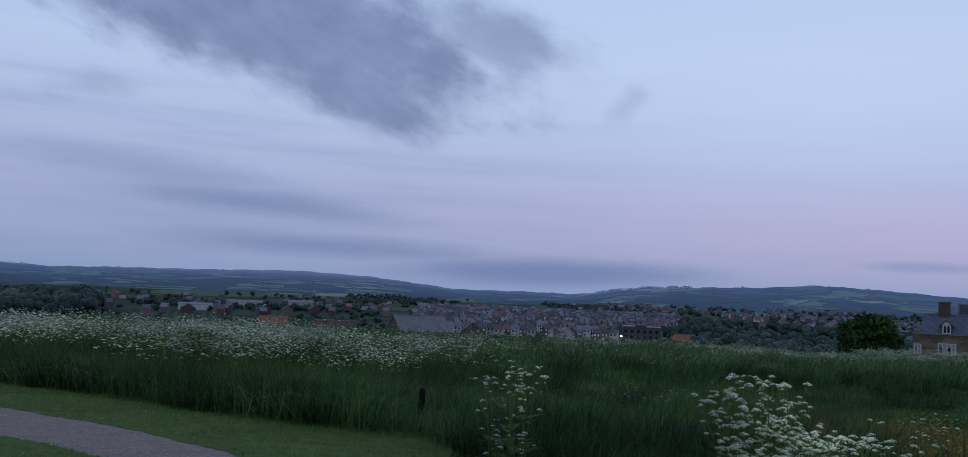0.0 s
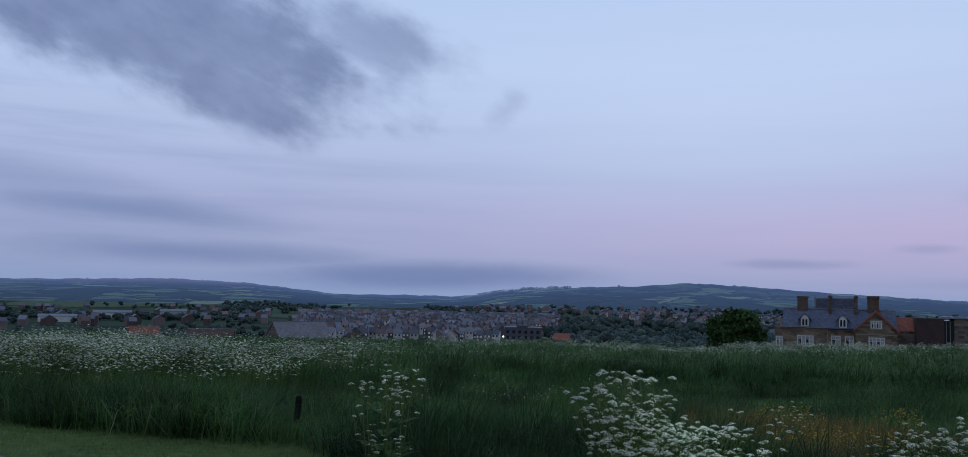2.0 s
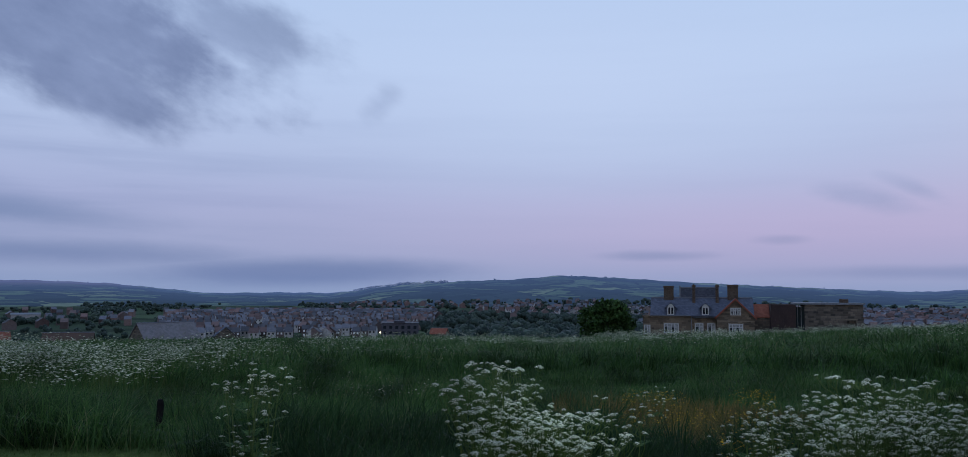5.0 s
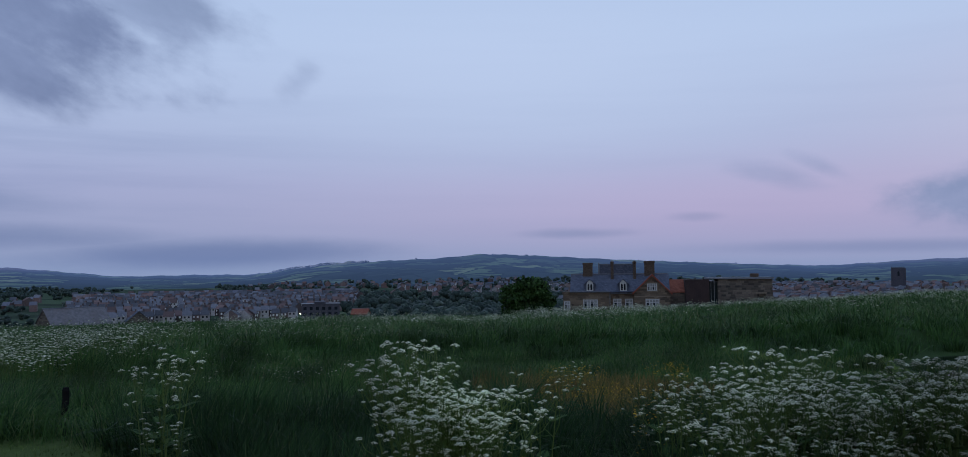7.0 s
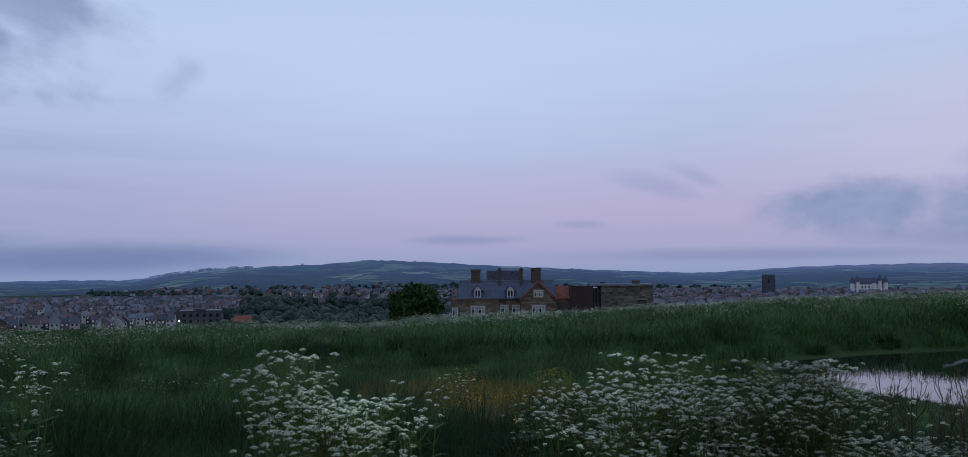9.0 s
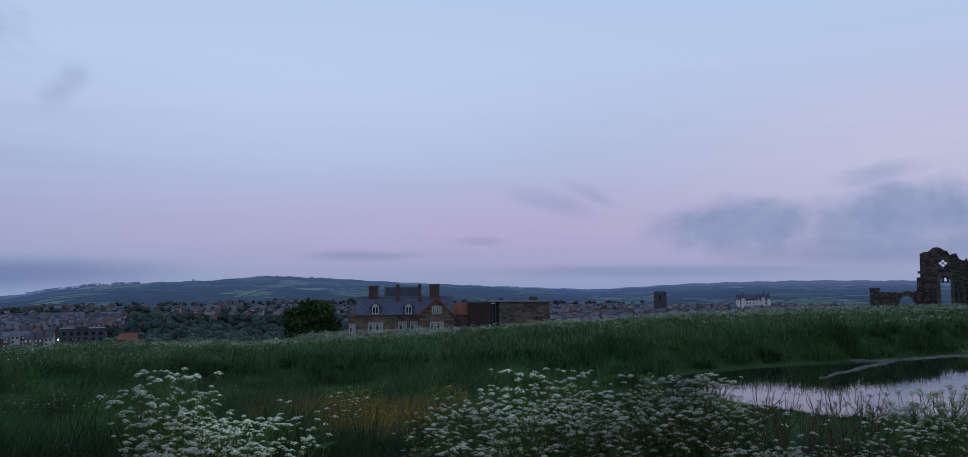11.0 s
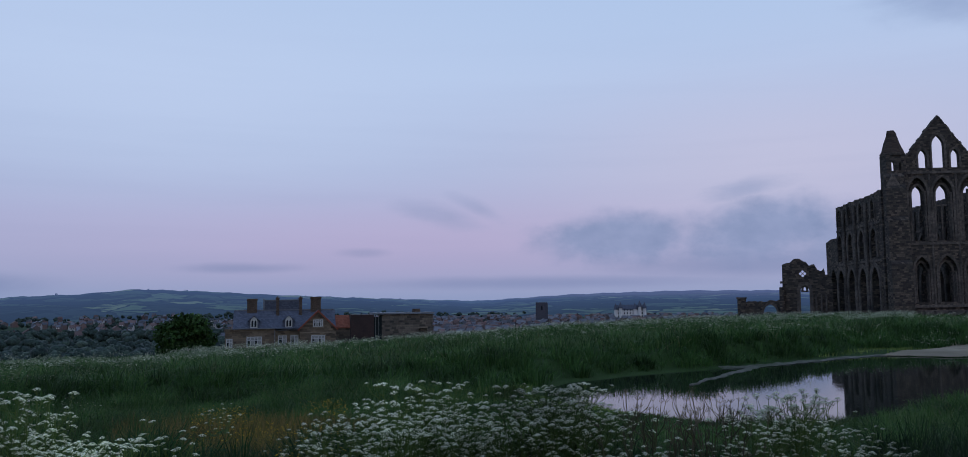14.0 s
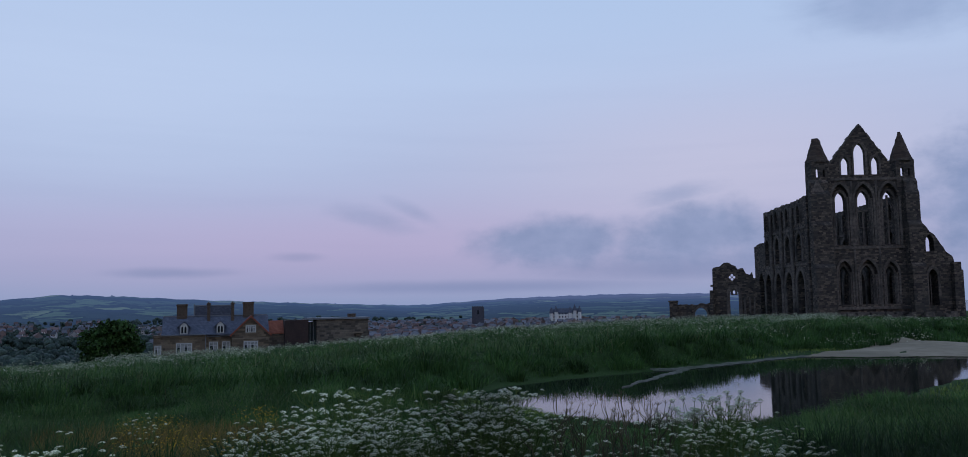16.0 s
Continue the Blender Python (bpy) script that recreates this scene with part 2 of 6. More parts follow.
M_ABBEY = masonry("weathered_abbey_sandstone", [(0.034, 0.029, 0.027), (0.075, 0.061, 0.053), (0.19, 0.148, 0.115), (0.050, 0.043, 0.040), (0.105, 0.084, 0.07)], 0.36, 0.21, (0.055, 0.046, 0.041), stain=0.7, strength=0.9, joint=0.012)
M_ABBEY_MOULD = speckled("worn_carved_sandstone", (0.075, 0.064, 0.058), (0.175, 0.143, 0.12), 3.0, 0.92, (0.040, 0.036, 0.034), relief=0.8, spec=0.1)
M_SPIRE = masonry("spire_stone", [(0.055, 0.038, 0.031), (0.085, 0.058, 0.046), (0.11, 0.078, 0.060)], 0.4, 0.2, (0.05, 0.038, 0.032), stain=0.35)
M_HOUSE = masonry("house_sandstone", [(0.075, 0.058, 0.045), (0.16, 0.118, 0.082), (0.24, 0.18, 0.125), (0.11, 0.085, 0.065)], 0.8, 0.36, (0.10, 0.085, 0.07), 0.55)
M_RUBBLE = masonry("rubble_stone_wall", [(0.06, 0.052, 0.045), (0.14, 0.112, 0.09), (0.22, 0.178, 0.14), (0.09, 0.076, 0.064)], 0.85, 0.42, (0.09, 0.08, 0.07), 0.5, 0.8, 0.03)
M_DRESSED = speckled("dressed_stone", (0.15, 0.12, 0.09), (0.22, 0.175, 0.13), 3.0, 0.85)
M_BRICKSTACK = masonry("chimney_brick", [(0.06, 0.042, 0.034), (0.10, 0.068, 0.05), (0.13, 0.09, 0.066)], 0.24, 0.085, (0.16, 0.13, 0.1), 0.4, joint=0.01)
M_SLATE = masonry("blue_slate_roof", [(0.075, 0.085, 0.115), (0.10, 0.11, 0.145), (0.13, 0.14, 0.18)], 0.34, 0.24, (0.05, 0.055, 0.07), 0.15, 0.4, 0.008)
M_PANTILE = masonry("red_clay_pantiles", [(0.22, 0.075, 0.05), (0.29, 0.10, 0.065), (0.34, 0.13, 0.085)], 0.26, 0.30, (0.16, 0.06, 0.04), 0.2, 0.5, 0.012)
M_CORTEN = speckled("rusted_steel_cladding", (0.034, 0.02, 0.019), (0.052, 0.031, 0.028), 2.0, 0.7, (0.026, 0.017, 0.017))
M_LEAD = speckled("grey_lead", (0.12, 0.13, 0.15), (0.18, 0.19, 0.21), 3.0, 0.6)
M_WHITE = speckled("white_painted_wood", (0.70, 0.70, 0.68), (0.80, 0.80, 0.78), 12.0, 0.5, relief=0.1)
M_BLIND = speckled("drawn_pale_blind", (0.20, 0.20, 0.20), (0.30, 0.30, 0.29), 4.0, 0.8, relief=0.1)
M_FRAME = speckled("weathered_white_frames", (0.36, 0.36, 0.36), (0.48, 0.48, 0.47), 8.0, 0.6, relief=0.1)
M_PALE = speckled("pale_stucco", (0.52, 0.51, 0.50), (0.66, 0.65, 0.64), 0.5, 0.8)
M_BARGE = speckled("red_brown_painted_board", (0.20, 0.055, 0.035), (0.26, 0.08, 0.05), 8.0, 0.6)
M_BLACKWOOD = speckled("black_stained_post", (0.006, 0.006, 0.006), (0.014, 0.013, 0.012), 14.0, 0.9, relief=0.5, spec=0.05)
M_GRAVEL = speckled("pinkish_gravel", (0.14, 0.098, 0.084), (0.34, 0.245, 0.21), 42.0, 0.95, (0.20, 0.142, 0.12), relief=0.9)
M_SAND = speckled("damp_sand", (0.21, 0.165, 0.11), (0.30, 0.24, 0.165), 1.6, 0.95, (0.16, 0.13, 0.085), relief=0.5)
M_MUD = speckled("pale_dried_mud", (0.06, 0.06, 0.046), (0.15, 0.142, 0.12), 5.0, 0.95, (0.05, 0.06, 0.032), relief=0.6)
M_STEM = leafy("green_stem", [(0.0, (0.05, 0.085, 0.02)), (1.0, (0.09, 0.13, 0.035))], 0.1)
M_DRYSTEM = leafy("dry_seed_stem", [(0.0, (0.045, 0.04, 0.025)), (1.0, (0.10, 0.085, 0.045))], 0.1)
M_FERN = leafy("cow_parsley_leaf", [(0.0, (0.03, 0.075, 0.015)), (1.0, (0.07, 0.13, 0.03))], 0.35)
M_PETAL = leafy("creamy_white_petals", [(0.0, (0.27, 0.31, 0.17)), (0.4, (0.47, 0.48, 0.34)), (1.0, (0.74, 0.73, 0.60))], 0.3)
M_PETAL_FAR = leafy("white_petals", [(0.0, (0.13, 0.16, 0.07)), (0.5, (0.30, 0.31, 0.19)), (1.0, (0.58, 0.57, 0.42))], 0.3)
M_YELLOW = leafy("yellow_buttercup_petals", [(0.0, (0.50, 0.27, 0.01)), (1.0, (0.70, 0.44, 0.02))], 0.3)
M_GRASS = leafy("meadow_grass_blades", [(0.0, (0.030, 0.068, 0.018)), (0.5, (0.049, 0.104, 0.026)), (0.88, (0.074, 0.138, 0.036)), (1.0, (0.15, 0.155, 0.075))], 0.35, patch=0.4, patch_col=(0.066, 0.088, 0.03))
M_BANK = leafy("rank_bank_grass", [(0.0, (0.020, 0.050, 0.013)), (0.6, (0.034, 0.082, 0.019)), (1.0, (0.060, 0.118, 0.030))], 0.25)
M_NEARGRASS = leafy("tall_wayside_grass_blades", [(0.0, (0.010, 0.026, 0.009)), (0.6, (0.021, 0.052, 0.015)), (0.93, (0.040, 0.084, 0.024)), (1.0, (0.10, 0.11, 0.055))], 0.25)
M_VERGE = leafy("mown_grass_blades", [(0.0, (0.075, 0.12, 0.026)), (0.7, (0.12, 0.175, 0.044)), (1.0, (0.19, 0.22, 0.08))], 0.3)
M_SHORE = leafy("short_shore_grass", [(0.0, (0.095, 0.15, 0.032)), (0.7, (0.15, 0.21, 0.052)), (1.0, (0.20, 0.24, 0.08))], 0.3)
M_DRYGRASS = leafy("tawny_sedge", [(0.0, (0.07, 0.085, 0.02)), (0.5, (0.15, 0.115, 0.035)), (1.0, (0.25, 0.17, 0.065))], 0.3)
M_LEAF = leafy("tree_leaves", [(0.0, (0.018, 0.04, 0.010)), (0.7, (0.035, 0.075, 0.018)), (1.0, (0.06, 0.105, 0.03))], 0.3)
# far leaves turned blue-green: distance haze put into their colour
M_WOODS = leafy("hazed_woodland_leaves", [(0.0, (0.020, 0.034, 0.029)), (0.7, (0.033, 0.052, 0.041)), (1.0, (0.055, 0.078, 0.056))], 0.1)
M_BARK = speckled("dark_bark", (0.035, 0.028, 0.02), (0.08, 0.065, 0.05), 9.0, 0.95, relief=0.8)


def glass(name, tint=(0.75, 0.8, 0.85)):
    m, k = material(name, 0.06, spec=0.6)
    k.put(k.bsdf, "Base Color", (0.02, 0.022, 0.026, 1))
    wav = k.noise(objco(k), 1.3, 2.0)
    bump(k, wav, 0.05, 0.02)
    return m


M_PANE = glass("dark_window_glass")


def water_material():
    m, k = material("still_pond_water", 0.03, spec=0.5)
    k.put(k.bsdf, "Base Color", (0.012, 0.016, 0.012, 1))
    k.put(k.bsdf, "IOR", 1.33)
    n = k.math("ADD", k.noise(worldco(k), 5.0, 3.0), k.math("MULTIPLY", k.noise(worldco(k), 0.9, 2.0), 1.5))
    bump(k, n, 0.035, 0.02)
    return m


def ground_material():
    """Turf near by; further off pasture with hedges, by the real size of the fields."""
    m, k = material("turf_and_pasture", 0.95, spec=0.08)
    p = worldco(k)
    g = k.noise(p, 2.2, 8.0, 0.65)
    turf = k.mix(k.maprange(g, 0.3, 0.7), (0.012, 0.026, 0.007), (0.035, 0.07, 0.016))
    turf = k.mix(k.maprange(k.noise(p, 0.05, 5.0), 0.42, 0.62), turf, (0.032, 0.058, 0.016))
    sp = k.add("ShaderNodeSeparateXYZ", Vector=p)
    cell = k.vec(sp.outputs[0], sp.outputs[1])
    vo = k.add("ShaderNodeTexVoronoi", Vector=cell, Scale=1 / 190)
    ed = k.add("ShaderNodeTexVoronoi", Vector=cell, Scale=1 / 190)
    ed.feature = "DISTANCE_TO_EDGE"
    rnd = k.add("ShaderNodeSeparateColor", Color=vo.outputs["Color"]).outputs[0]
    field = k.ramp(rnd, [(0.0, (0.028, 0.046, 0.028)), (0.4, (0.04, 0.066, 0.036)), (0.75, (0.06, 0.092, 0.046)), (1.0, (0.085, 0.11, 0.055))], "LINEAR")
    field = k.mix(k.maprange(k.noise(p, 0.02, 5.0), 0.4, 0.7, 0.0, 0.5), field, (0.04, 0.065, 0.03))
    hedge = k.math("LESS_THAN", ed.outputs["Distance"], 0.05)
    field = k.mix(hedge, field, (0.018, 0.032, 0.016))
    dist = k.math("SQRT", k.math("ADD", k.math("POWER", sp.outputs[0], 2.0), k.math("POWER", sp.outputs[1], 2.0)))
    k.put(k.bsdf, "Base Color", k.mix(k.maprange(dist, 260.0, 420.0), turf, field))
    bump(k, g, 0.7, 0.12)
    return m


def backdrop_material():
    """Far moor and pasture, the haze of miles of air added as glow."""
    m, k = material("distant_hills_haze_glow", 1.0, spec=0.0)
    p = worldco(k)
    sp = k.add("ShaderNodeSeparateXYZ", Vector=p)
    warpd = k.add("ShaderNodeVectorMath", **{"0": p, "1": k.add("ShaderNodeTexNoise", Vector=p, Scale=0.004).outputs["Color"]})
    across = k.math("MULTIPLY", k.math("ARCTAN2", sp.outputs[0], sp.outputs[1]), 2800.0)
    depth = k.math("SQRT", k.math("ADD", k.math("POWER", sp.outputs[0], 2.0), k.math("POWER", sp.outputs[1], 2.0)))
    bend = k.math("MULTIPLY", k.noise(p, 0.003, 3.0), 260.0)
    cell = k.vec(k.math("ADD", across, bend), k.math("MULTIPLY", k.math("ADD", depth, bend), 0.42))
    vo = k.add("ShaderNodeTexVoronoi", Vector=cell, Scale=1 / 120)
    ed = k.add("ShaderNodeTexVoronoi", Vector=cell, Scale=1 / 120)
    ed.feature = "DISTANCE_TO_EDGE"
    rnd = k.add("ShaderNodeSeparateColor", Color=vo.outputs["Color"]).outputs[0]
    field = k.ramp(rnd, [(0.0, (0.022, 0.04, 0.03)), (0.3, (0.05, 0.08, 0.045)), (0.55, (0.03, 0.05, 0.034)), (0.7, (0.09, 0.13, 0.062)), (0.92, (0.15, 0.18, 0.085))], "CONSTANT")
    wood = k.noise(p, 0.009, 8.0, 0.68)
    field = k.mix(k.maprange(wood, 0.49, 0.54), field, (0.022, 0.04, 0.026))
    field = k.mix(k.math("LESS_THAN", ed.outputs["Distance"], 0.045), field, (0.02, 0.036, 0.022))
    moor = k.mix(k.maprange(k.noise(p, 0.01, 6.0), 0.35, 0.65), (0.10, 0.075, 0.07), (0.15, 0.11, 0.10))
    high = k.maprange(k.math("ADD", sp.outputs[2], k.math("MULTIPLY", wood, 40.0)), 22.0, 44.0)
    left = k.maprange(sp.outputs[0], 300.0, -100.0)
    far = k.maprange(sp.outputs[0], 2200.0, 2700.0)
    col = k.mix(k.math("MULTIPLY", high, k.math("MAXIMUM", left, k.math("MULTIPLY", far, 0.6))), field, moor)
    k.put(k.bsdf, "Base Color", col)
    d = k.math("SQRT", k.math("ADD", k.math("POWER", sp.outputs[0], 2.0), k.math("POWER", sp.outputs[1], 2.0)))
    # blue haze put in as emission, stronger with distance
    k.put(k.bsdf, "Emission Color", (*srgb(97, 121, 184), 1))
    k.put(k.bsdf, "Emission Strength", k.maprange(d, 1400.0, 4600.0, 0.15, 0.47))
    return m

# ---------------------------------------------------------------- building helpers


def at(azimuth, dist, z=0.0):
    return Vector((math.sin(radians(azimuth)) * dist, math.cos(radians(azimuth)) * dist, z))


def link(name, bm, mat, parent=None, label=""):
    me = bpy.data.meshes.new(name)
    bm.to_mesh(me)
    bm.free()
    me.materials.append(mat)
    ob = new(name, me)
    ob.parent = parent
    if label:
        ob["label"] = label
    return ob


def part(name, bm, mat, parent, label=""):
    return link(name, bm, mat, parent, label)


def soup(name, verts, faces, mat, smooth=False):
    """One mesh object from an (n, 3) array and a list of equal-sided faces, an (m, k) array."""
    me = bpy.data.meshes.new(name)
    k = faces.shape[1]
    me.vertices.add(len(verts))
    me.vertices.foreach_set("co", np.ascontiguousarray(verts, dtype=np.float32).ravel())
    me.loops.add(faces.size)
    me.loops.foreach_set("vertex_index", np.ascontiguousarray(faces, dtype=np.int32).ravel())
    me.polygons.add(len(faces))
    me.polygons.foreach_set("loop_start", np.arange(0, faces.size, k, dtype=np.int32))
    me.polygons.foreach_set("loop_total", np.full(len(faces), k, dtype=np.int32))
    if smooth:
        me.polygons.foreach_set("use_smooth", np.ones(len(faces), dtype=bool))
    me.update(calc_edges=True)
    me.materials.append(mat)
    return new(name, me)


def box(bm, x0, x1, y0, y1, z0, z1):
    vs = [bm.verts.new(p) for p in ((x0, y0, z0), (x1, y0, z0), (x1, y1, z0), (x0, y1, z0), (x0, y0, z1), (x1, y0, z1), (x1, y1, z1), (x0, y1, z1))]
    for f in ((3, 2, 1, 0), (4, 5, 6, 7), (0, 1, 5, 4), (1, 2, 6, 5), (2, 3, 7, 6), (3, 0, 4, 7)):
        bm.faces.new([vs[i] for i in f])
    return vs


def boxes(*dims):
    bm = bmesh.new()
    for d in dims:
        box(bm, *d)
    return bm


def slab(outer, holes, y0, y1, swap=False):
    """A wall in the x-z plane from y0 to y1, with its outline and the openings that go through it. swap: in the y-z plane, from x0 to x1."""
    loops = [[Vector((u, v, 0)) for u, v in lp] for lp in (outer, *holes)]
    flatpts = [p for lp in loops for p in lp]
    tris = geometry.tessellate_polygon(loops)
    bm = bmesh.new()
    put = (lambda p, d: (d, p.x, p.y)) if swap else (lambda p, d: (p.x, d, p.y))
    fr = [bm.verts.new(put(p, y0)) for p in flatpts]
    bk = [bm.verts.new(put(p, y1)) for p in flatpts]
    for t in tris:
        try:
            bm.faces.new([fr[i] for i in t])
            bm.faces.new([bk[i] for i in reversed(t)])
        except ValueError:
            pass
    n = 0
    for lp in loops:
        for i in range(len(lp)):
            i, j = n + i, n + (i + 1) % len(lp)
            try:
                bm.faces.new((fr[i], fr[j], bk[j], bk[i]))
            except ValueError:
                pass
        n += len(lp)
    bmesh.ops.recalc_face_normals(bm, faces=bm.faces)
    return bm


def lancet(c, sill, spring, width, n=5, sharp=1.0):
    """The outline of a pointed opening."""
    h = width / 2
    r = h * (1 + sharp)
    top = []
    for i in range(n + 1):
        a = math.acos((r - h) / r) * i / n
        top.append((c + r * math.cos(a) - (r - h), spring + r * math.sin(a)))
    mirror = [(2 * c - x, z) for x, z in reversed(top[:-1])]
    return [(c - h, sill), (c + h, sill)] + top[0:] + mirror[:]


def ragged(pts, step=0.5, amp=0.25, seed=1, keep=0):
    """A broken outline through those points: steps of missing blocks."""
    rng = random.Random(seed)
    out = []
    for (x0, z0), (x1, z1) in zip(pts, pts[1:]):
        n = max(1, int(math.hypot(x1 - x0, z1 - z0) / step))
        for i in range(n):
            t = i / n
            j = 0 if i == 0 and not out else 1
            out.append((x0 + (x1 - x0) * t + j * rng.uniform(-amp, amp) * 0.4, z0 + (z1 - z0) * t + j * rng.uniform(-amp, amp)))
    return out + [pts[-1]]


def ringof(outline, grow, c):
    """The outline pushed outward from its middle."""
    z0 = min(z for _, z in outline)
    zt = max(z for _, z in outline)
    out = []
    for x, z in outline:
        s = 1 if x > c + 1e-6 else -1 if x < c - 1e-6 else 0
        up = max(0.0, (z - z0) / (zt - z0) - 0.5) * 2
        out.append((x + s * grow, z + grow * up * 1.2))
    return out


def moulding(outline, c, grow, y0, y1, swap=False):
    """A stone order round an opening, left open at the sill."""
    inner = ringof(outline, 0.02, c)
    outer = ringof(outline, grow, c)
    bm = bmesh.new()
    put = (lambda p, d: (d, p[0], p[1])) if swap else (lambda p, d: (p[0], d, p[1]))
    idx = list(range(1, len(outline))) + [0]
    rows = [[bm.verts.new(put(lp[i], y)) for i in idx] for lp, y in ((inner, y0 + 0.06), (outer, y0), (outer, y1), (inner, y1))]
    for a, b in ((0, 1), (1, 2), (2, 3), (3, 0)):
        for i in range(len(idx) - 1):
            bm.faces.new((rows[a][i], rows[a][i + 1], rows[b][i + 1], rows[b][i]))
    for i in (0, len(idx) - 1):
        bm.faces.new([rw[i] for rw in rows])
    bmesh.ops.recalc_face_normals(bm, faces=bm.faces)
    return bm


def prism(c, r0, r1, z0, z1, n=8, rows=1, jitter=0.0, seed=0):
    """An upright tapering n-sided shaft."""
    rng = random.Random(seed)
    bm = bmesh.new()
    rings = []
    for k in range(rows + 1):
        t = k / rows
        r = r0 + (r1 - r0) * t
        rings.append([bm.verts.new((c[0] + r * math.cos(math.tau * (i + 0.5) / n) + rng.uniform(-jitter, jitter),
                                    c[1] + r * math.sin(math.tau * (i + 0.5) / n) + rng.uniform(-jitter, jitter), z0 + (z1 - z0) * t)) for i in range(n)])
    for a, b in zip(rings, rings[1:]):
        for i in range(n):
            bm.faces.new((a[i], a[(i + 1) % n], b[(i + 1) % n], b[i]))
    bm.faces.new(rings[0][::-1])
    bm.faces.new(rings[-1])
    return bm


# ---------------------------------------------------------------- ground

AZ_T = np.array([-180, -60, -32, -20, -3, 6, 10.6, 20.8, 36.4, 42, 48, 54.5, 62, 69, 76.5, 90, 130, 180.0])
FOOT_T = np.array([16, 16, 16, 16, 16, 19, 21.7, 21.0, 21.5, 22.6, 24.6, 28.0, 32.5, 43.7, 51, 60, 40, 16.0])      # where the bank begins
FOOTZ_T = np.array([0, 0, -0.1, -0.15, -0.5, -0.75, -0.85, -0.85, -0.78, -0.74, -0.72, -0.72, -0.72, -0.72, -0.72, -0.72, -0.5, 0.0])
UP_T = np.array([-5.5, -5.5, -4.4, -4.2, -4.6, -4.1, -4.03, -3.88, -3.42, -3.05, -2.72, -2.35, -1.85, -1.46, -1.45, -1.5, -1.5, -5.5])   # slope from the eye to the bank's brow
SKY_T = np.array([-3.6, -3.6, -3.5, -3.45, -3.6, -3.3, -3.04, -3.1, -2.32, -1.92, -1.5, -1.22, -0.96, -0.84, -1.2, -1.3, -1.3, -3.6])     # to the field's far edge
RS_T = np.array([30, 30, 30, 30, 40, 50, 55, 60, 75, 85, 95, 110, 120, 128, 128, 128, 100, 30.0])
LATE_T = np.array([-8, -8, -8, -8, -8, -8, -8, -8, -7.6, -6.2, -4.8, -2.9, -1.7, -1.0, -0.9, -2, -2, -8.0])      # height of the ground at 170 m
RIM_T = np.array([12.5, 12.5, 12.5, 12, 8.8, 7.6, 7.4, 7.4, 7.4, 7.4, 7.4, 7.4, 7.4, 7.4, 7.4, 7.4, 7.4, 12.5])      # level ground round the walker

# the pond's shore, far side first, then back along the near side
SHORE = [(16.2, 14.7), (17.5, 15.9), (19.4, 16.6), (22.0, 16.6), (24.3, 16.3), (26.2, 15.8), (28.2, 15.3), (31.3, 15.0), (35.6, 14.5),
         (36.2, 12.2), (37.8, 10.4), (38.4, 8.6), (37.0, 6.9), (33.0, 6.5), (28.6, 6.6), (25.0, 6.7), (21.5, 6.6), (18.0, 6.8), (15.8, 7.5), (14.9, 9.2), (15.0, 11.2), (15.5, 13.1)]


def rounded(pts, n=3):
    """A closed curve through those points."""
    out = []
    for k in range(len(pts)):
        p0, p1, p2, p3 = (Vector(pts[(k + m) % len(pts)]) for m in (-1, 0, 1, 2))
        for m in range(n):
            t = m / n
            out.append(0.5 * (2 * p1 + (p2 - p0) * t + (2 * p0 - 5 * p1 + 4 * p2 - p3) * t * t + (3 * p1 - p0 - 3 * p2 + p3) * t ** 3))
    return out


SHORE = rounded(SHORE)


def pond_dist(x, y):
    """How far outside the pond's shore a point lies: below nothing is inside."""
    x, y = np.broadcast_arrays(np.asarray(x, dtype=float), np.asarray(y, dtype=float))
    out = np.maximum(np.hypot(x - 25.5, y - 12.0) - 12.5, 10.0)
    near = (x > 2) & (x < 50) & (y > -5) & (y < 31)
    px, py = x[near], y[near]
    best, odd = np.full(px.shape, 1e9), np.zeros(px.shape, dtype=bool)
    for a, b in zip(SHORE, SHORE[1:] + SHORE[:1]):
        ex, ey = b.x - a.x, b.y - a.y
        t = np.clip(((px - a.x) * ex + (py - a.y) * ey) / (ex * ex + ey * ey), 0, 1)
        best = np.minimum(best, (px - a.x - ex * t) ** 2 + (py - a.y - ey * t) ** 2)
        odd ^= ((a.y > py) != (b.y > py)) & (px < a.x + (py - a.y) * ex / (ey if abs(ey) > 1e-9 else 1e-9))
    out = out.copy()
    out[near] = np.where(odd, -1, 1) * np.sqrt(best) + 0.10 * np.sin(px * 2.3 + 1) * np.sin(py * 2.9) + 0.05 * np.sin(px * 6.1) * np.sin(py * 5.3)
    return out


def sand_at(x, y):
    """The bare patch past the pond's far end."""
    return (pond_dist(x, y) > -0.12) & (x > 35.4) & (x < 48.0 + 0.5 * np.sin(y * 1.7)) & (y > 5.5) & (y < 14.35 + 0.03 * (x - 36) + 0.15 * np.sin(x * 1.3) - 0.02 * np.clip(x - 43, 0, 9) ** 2)


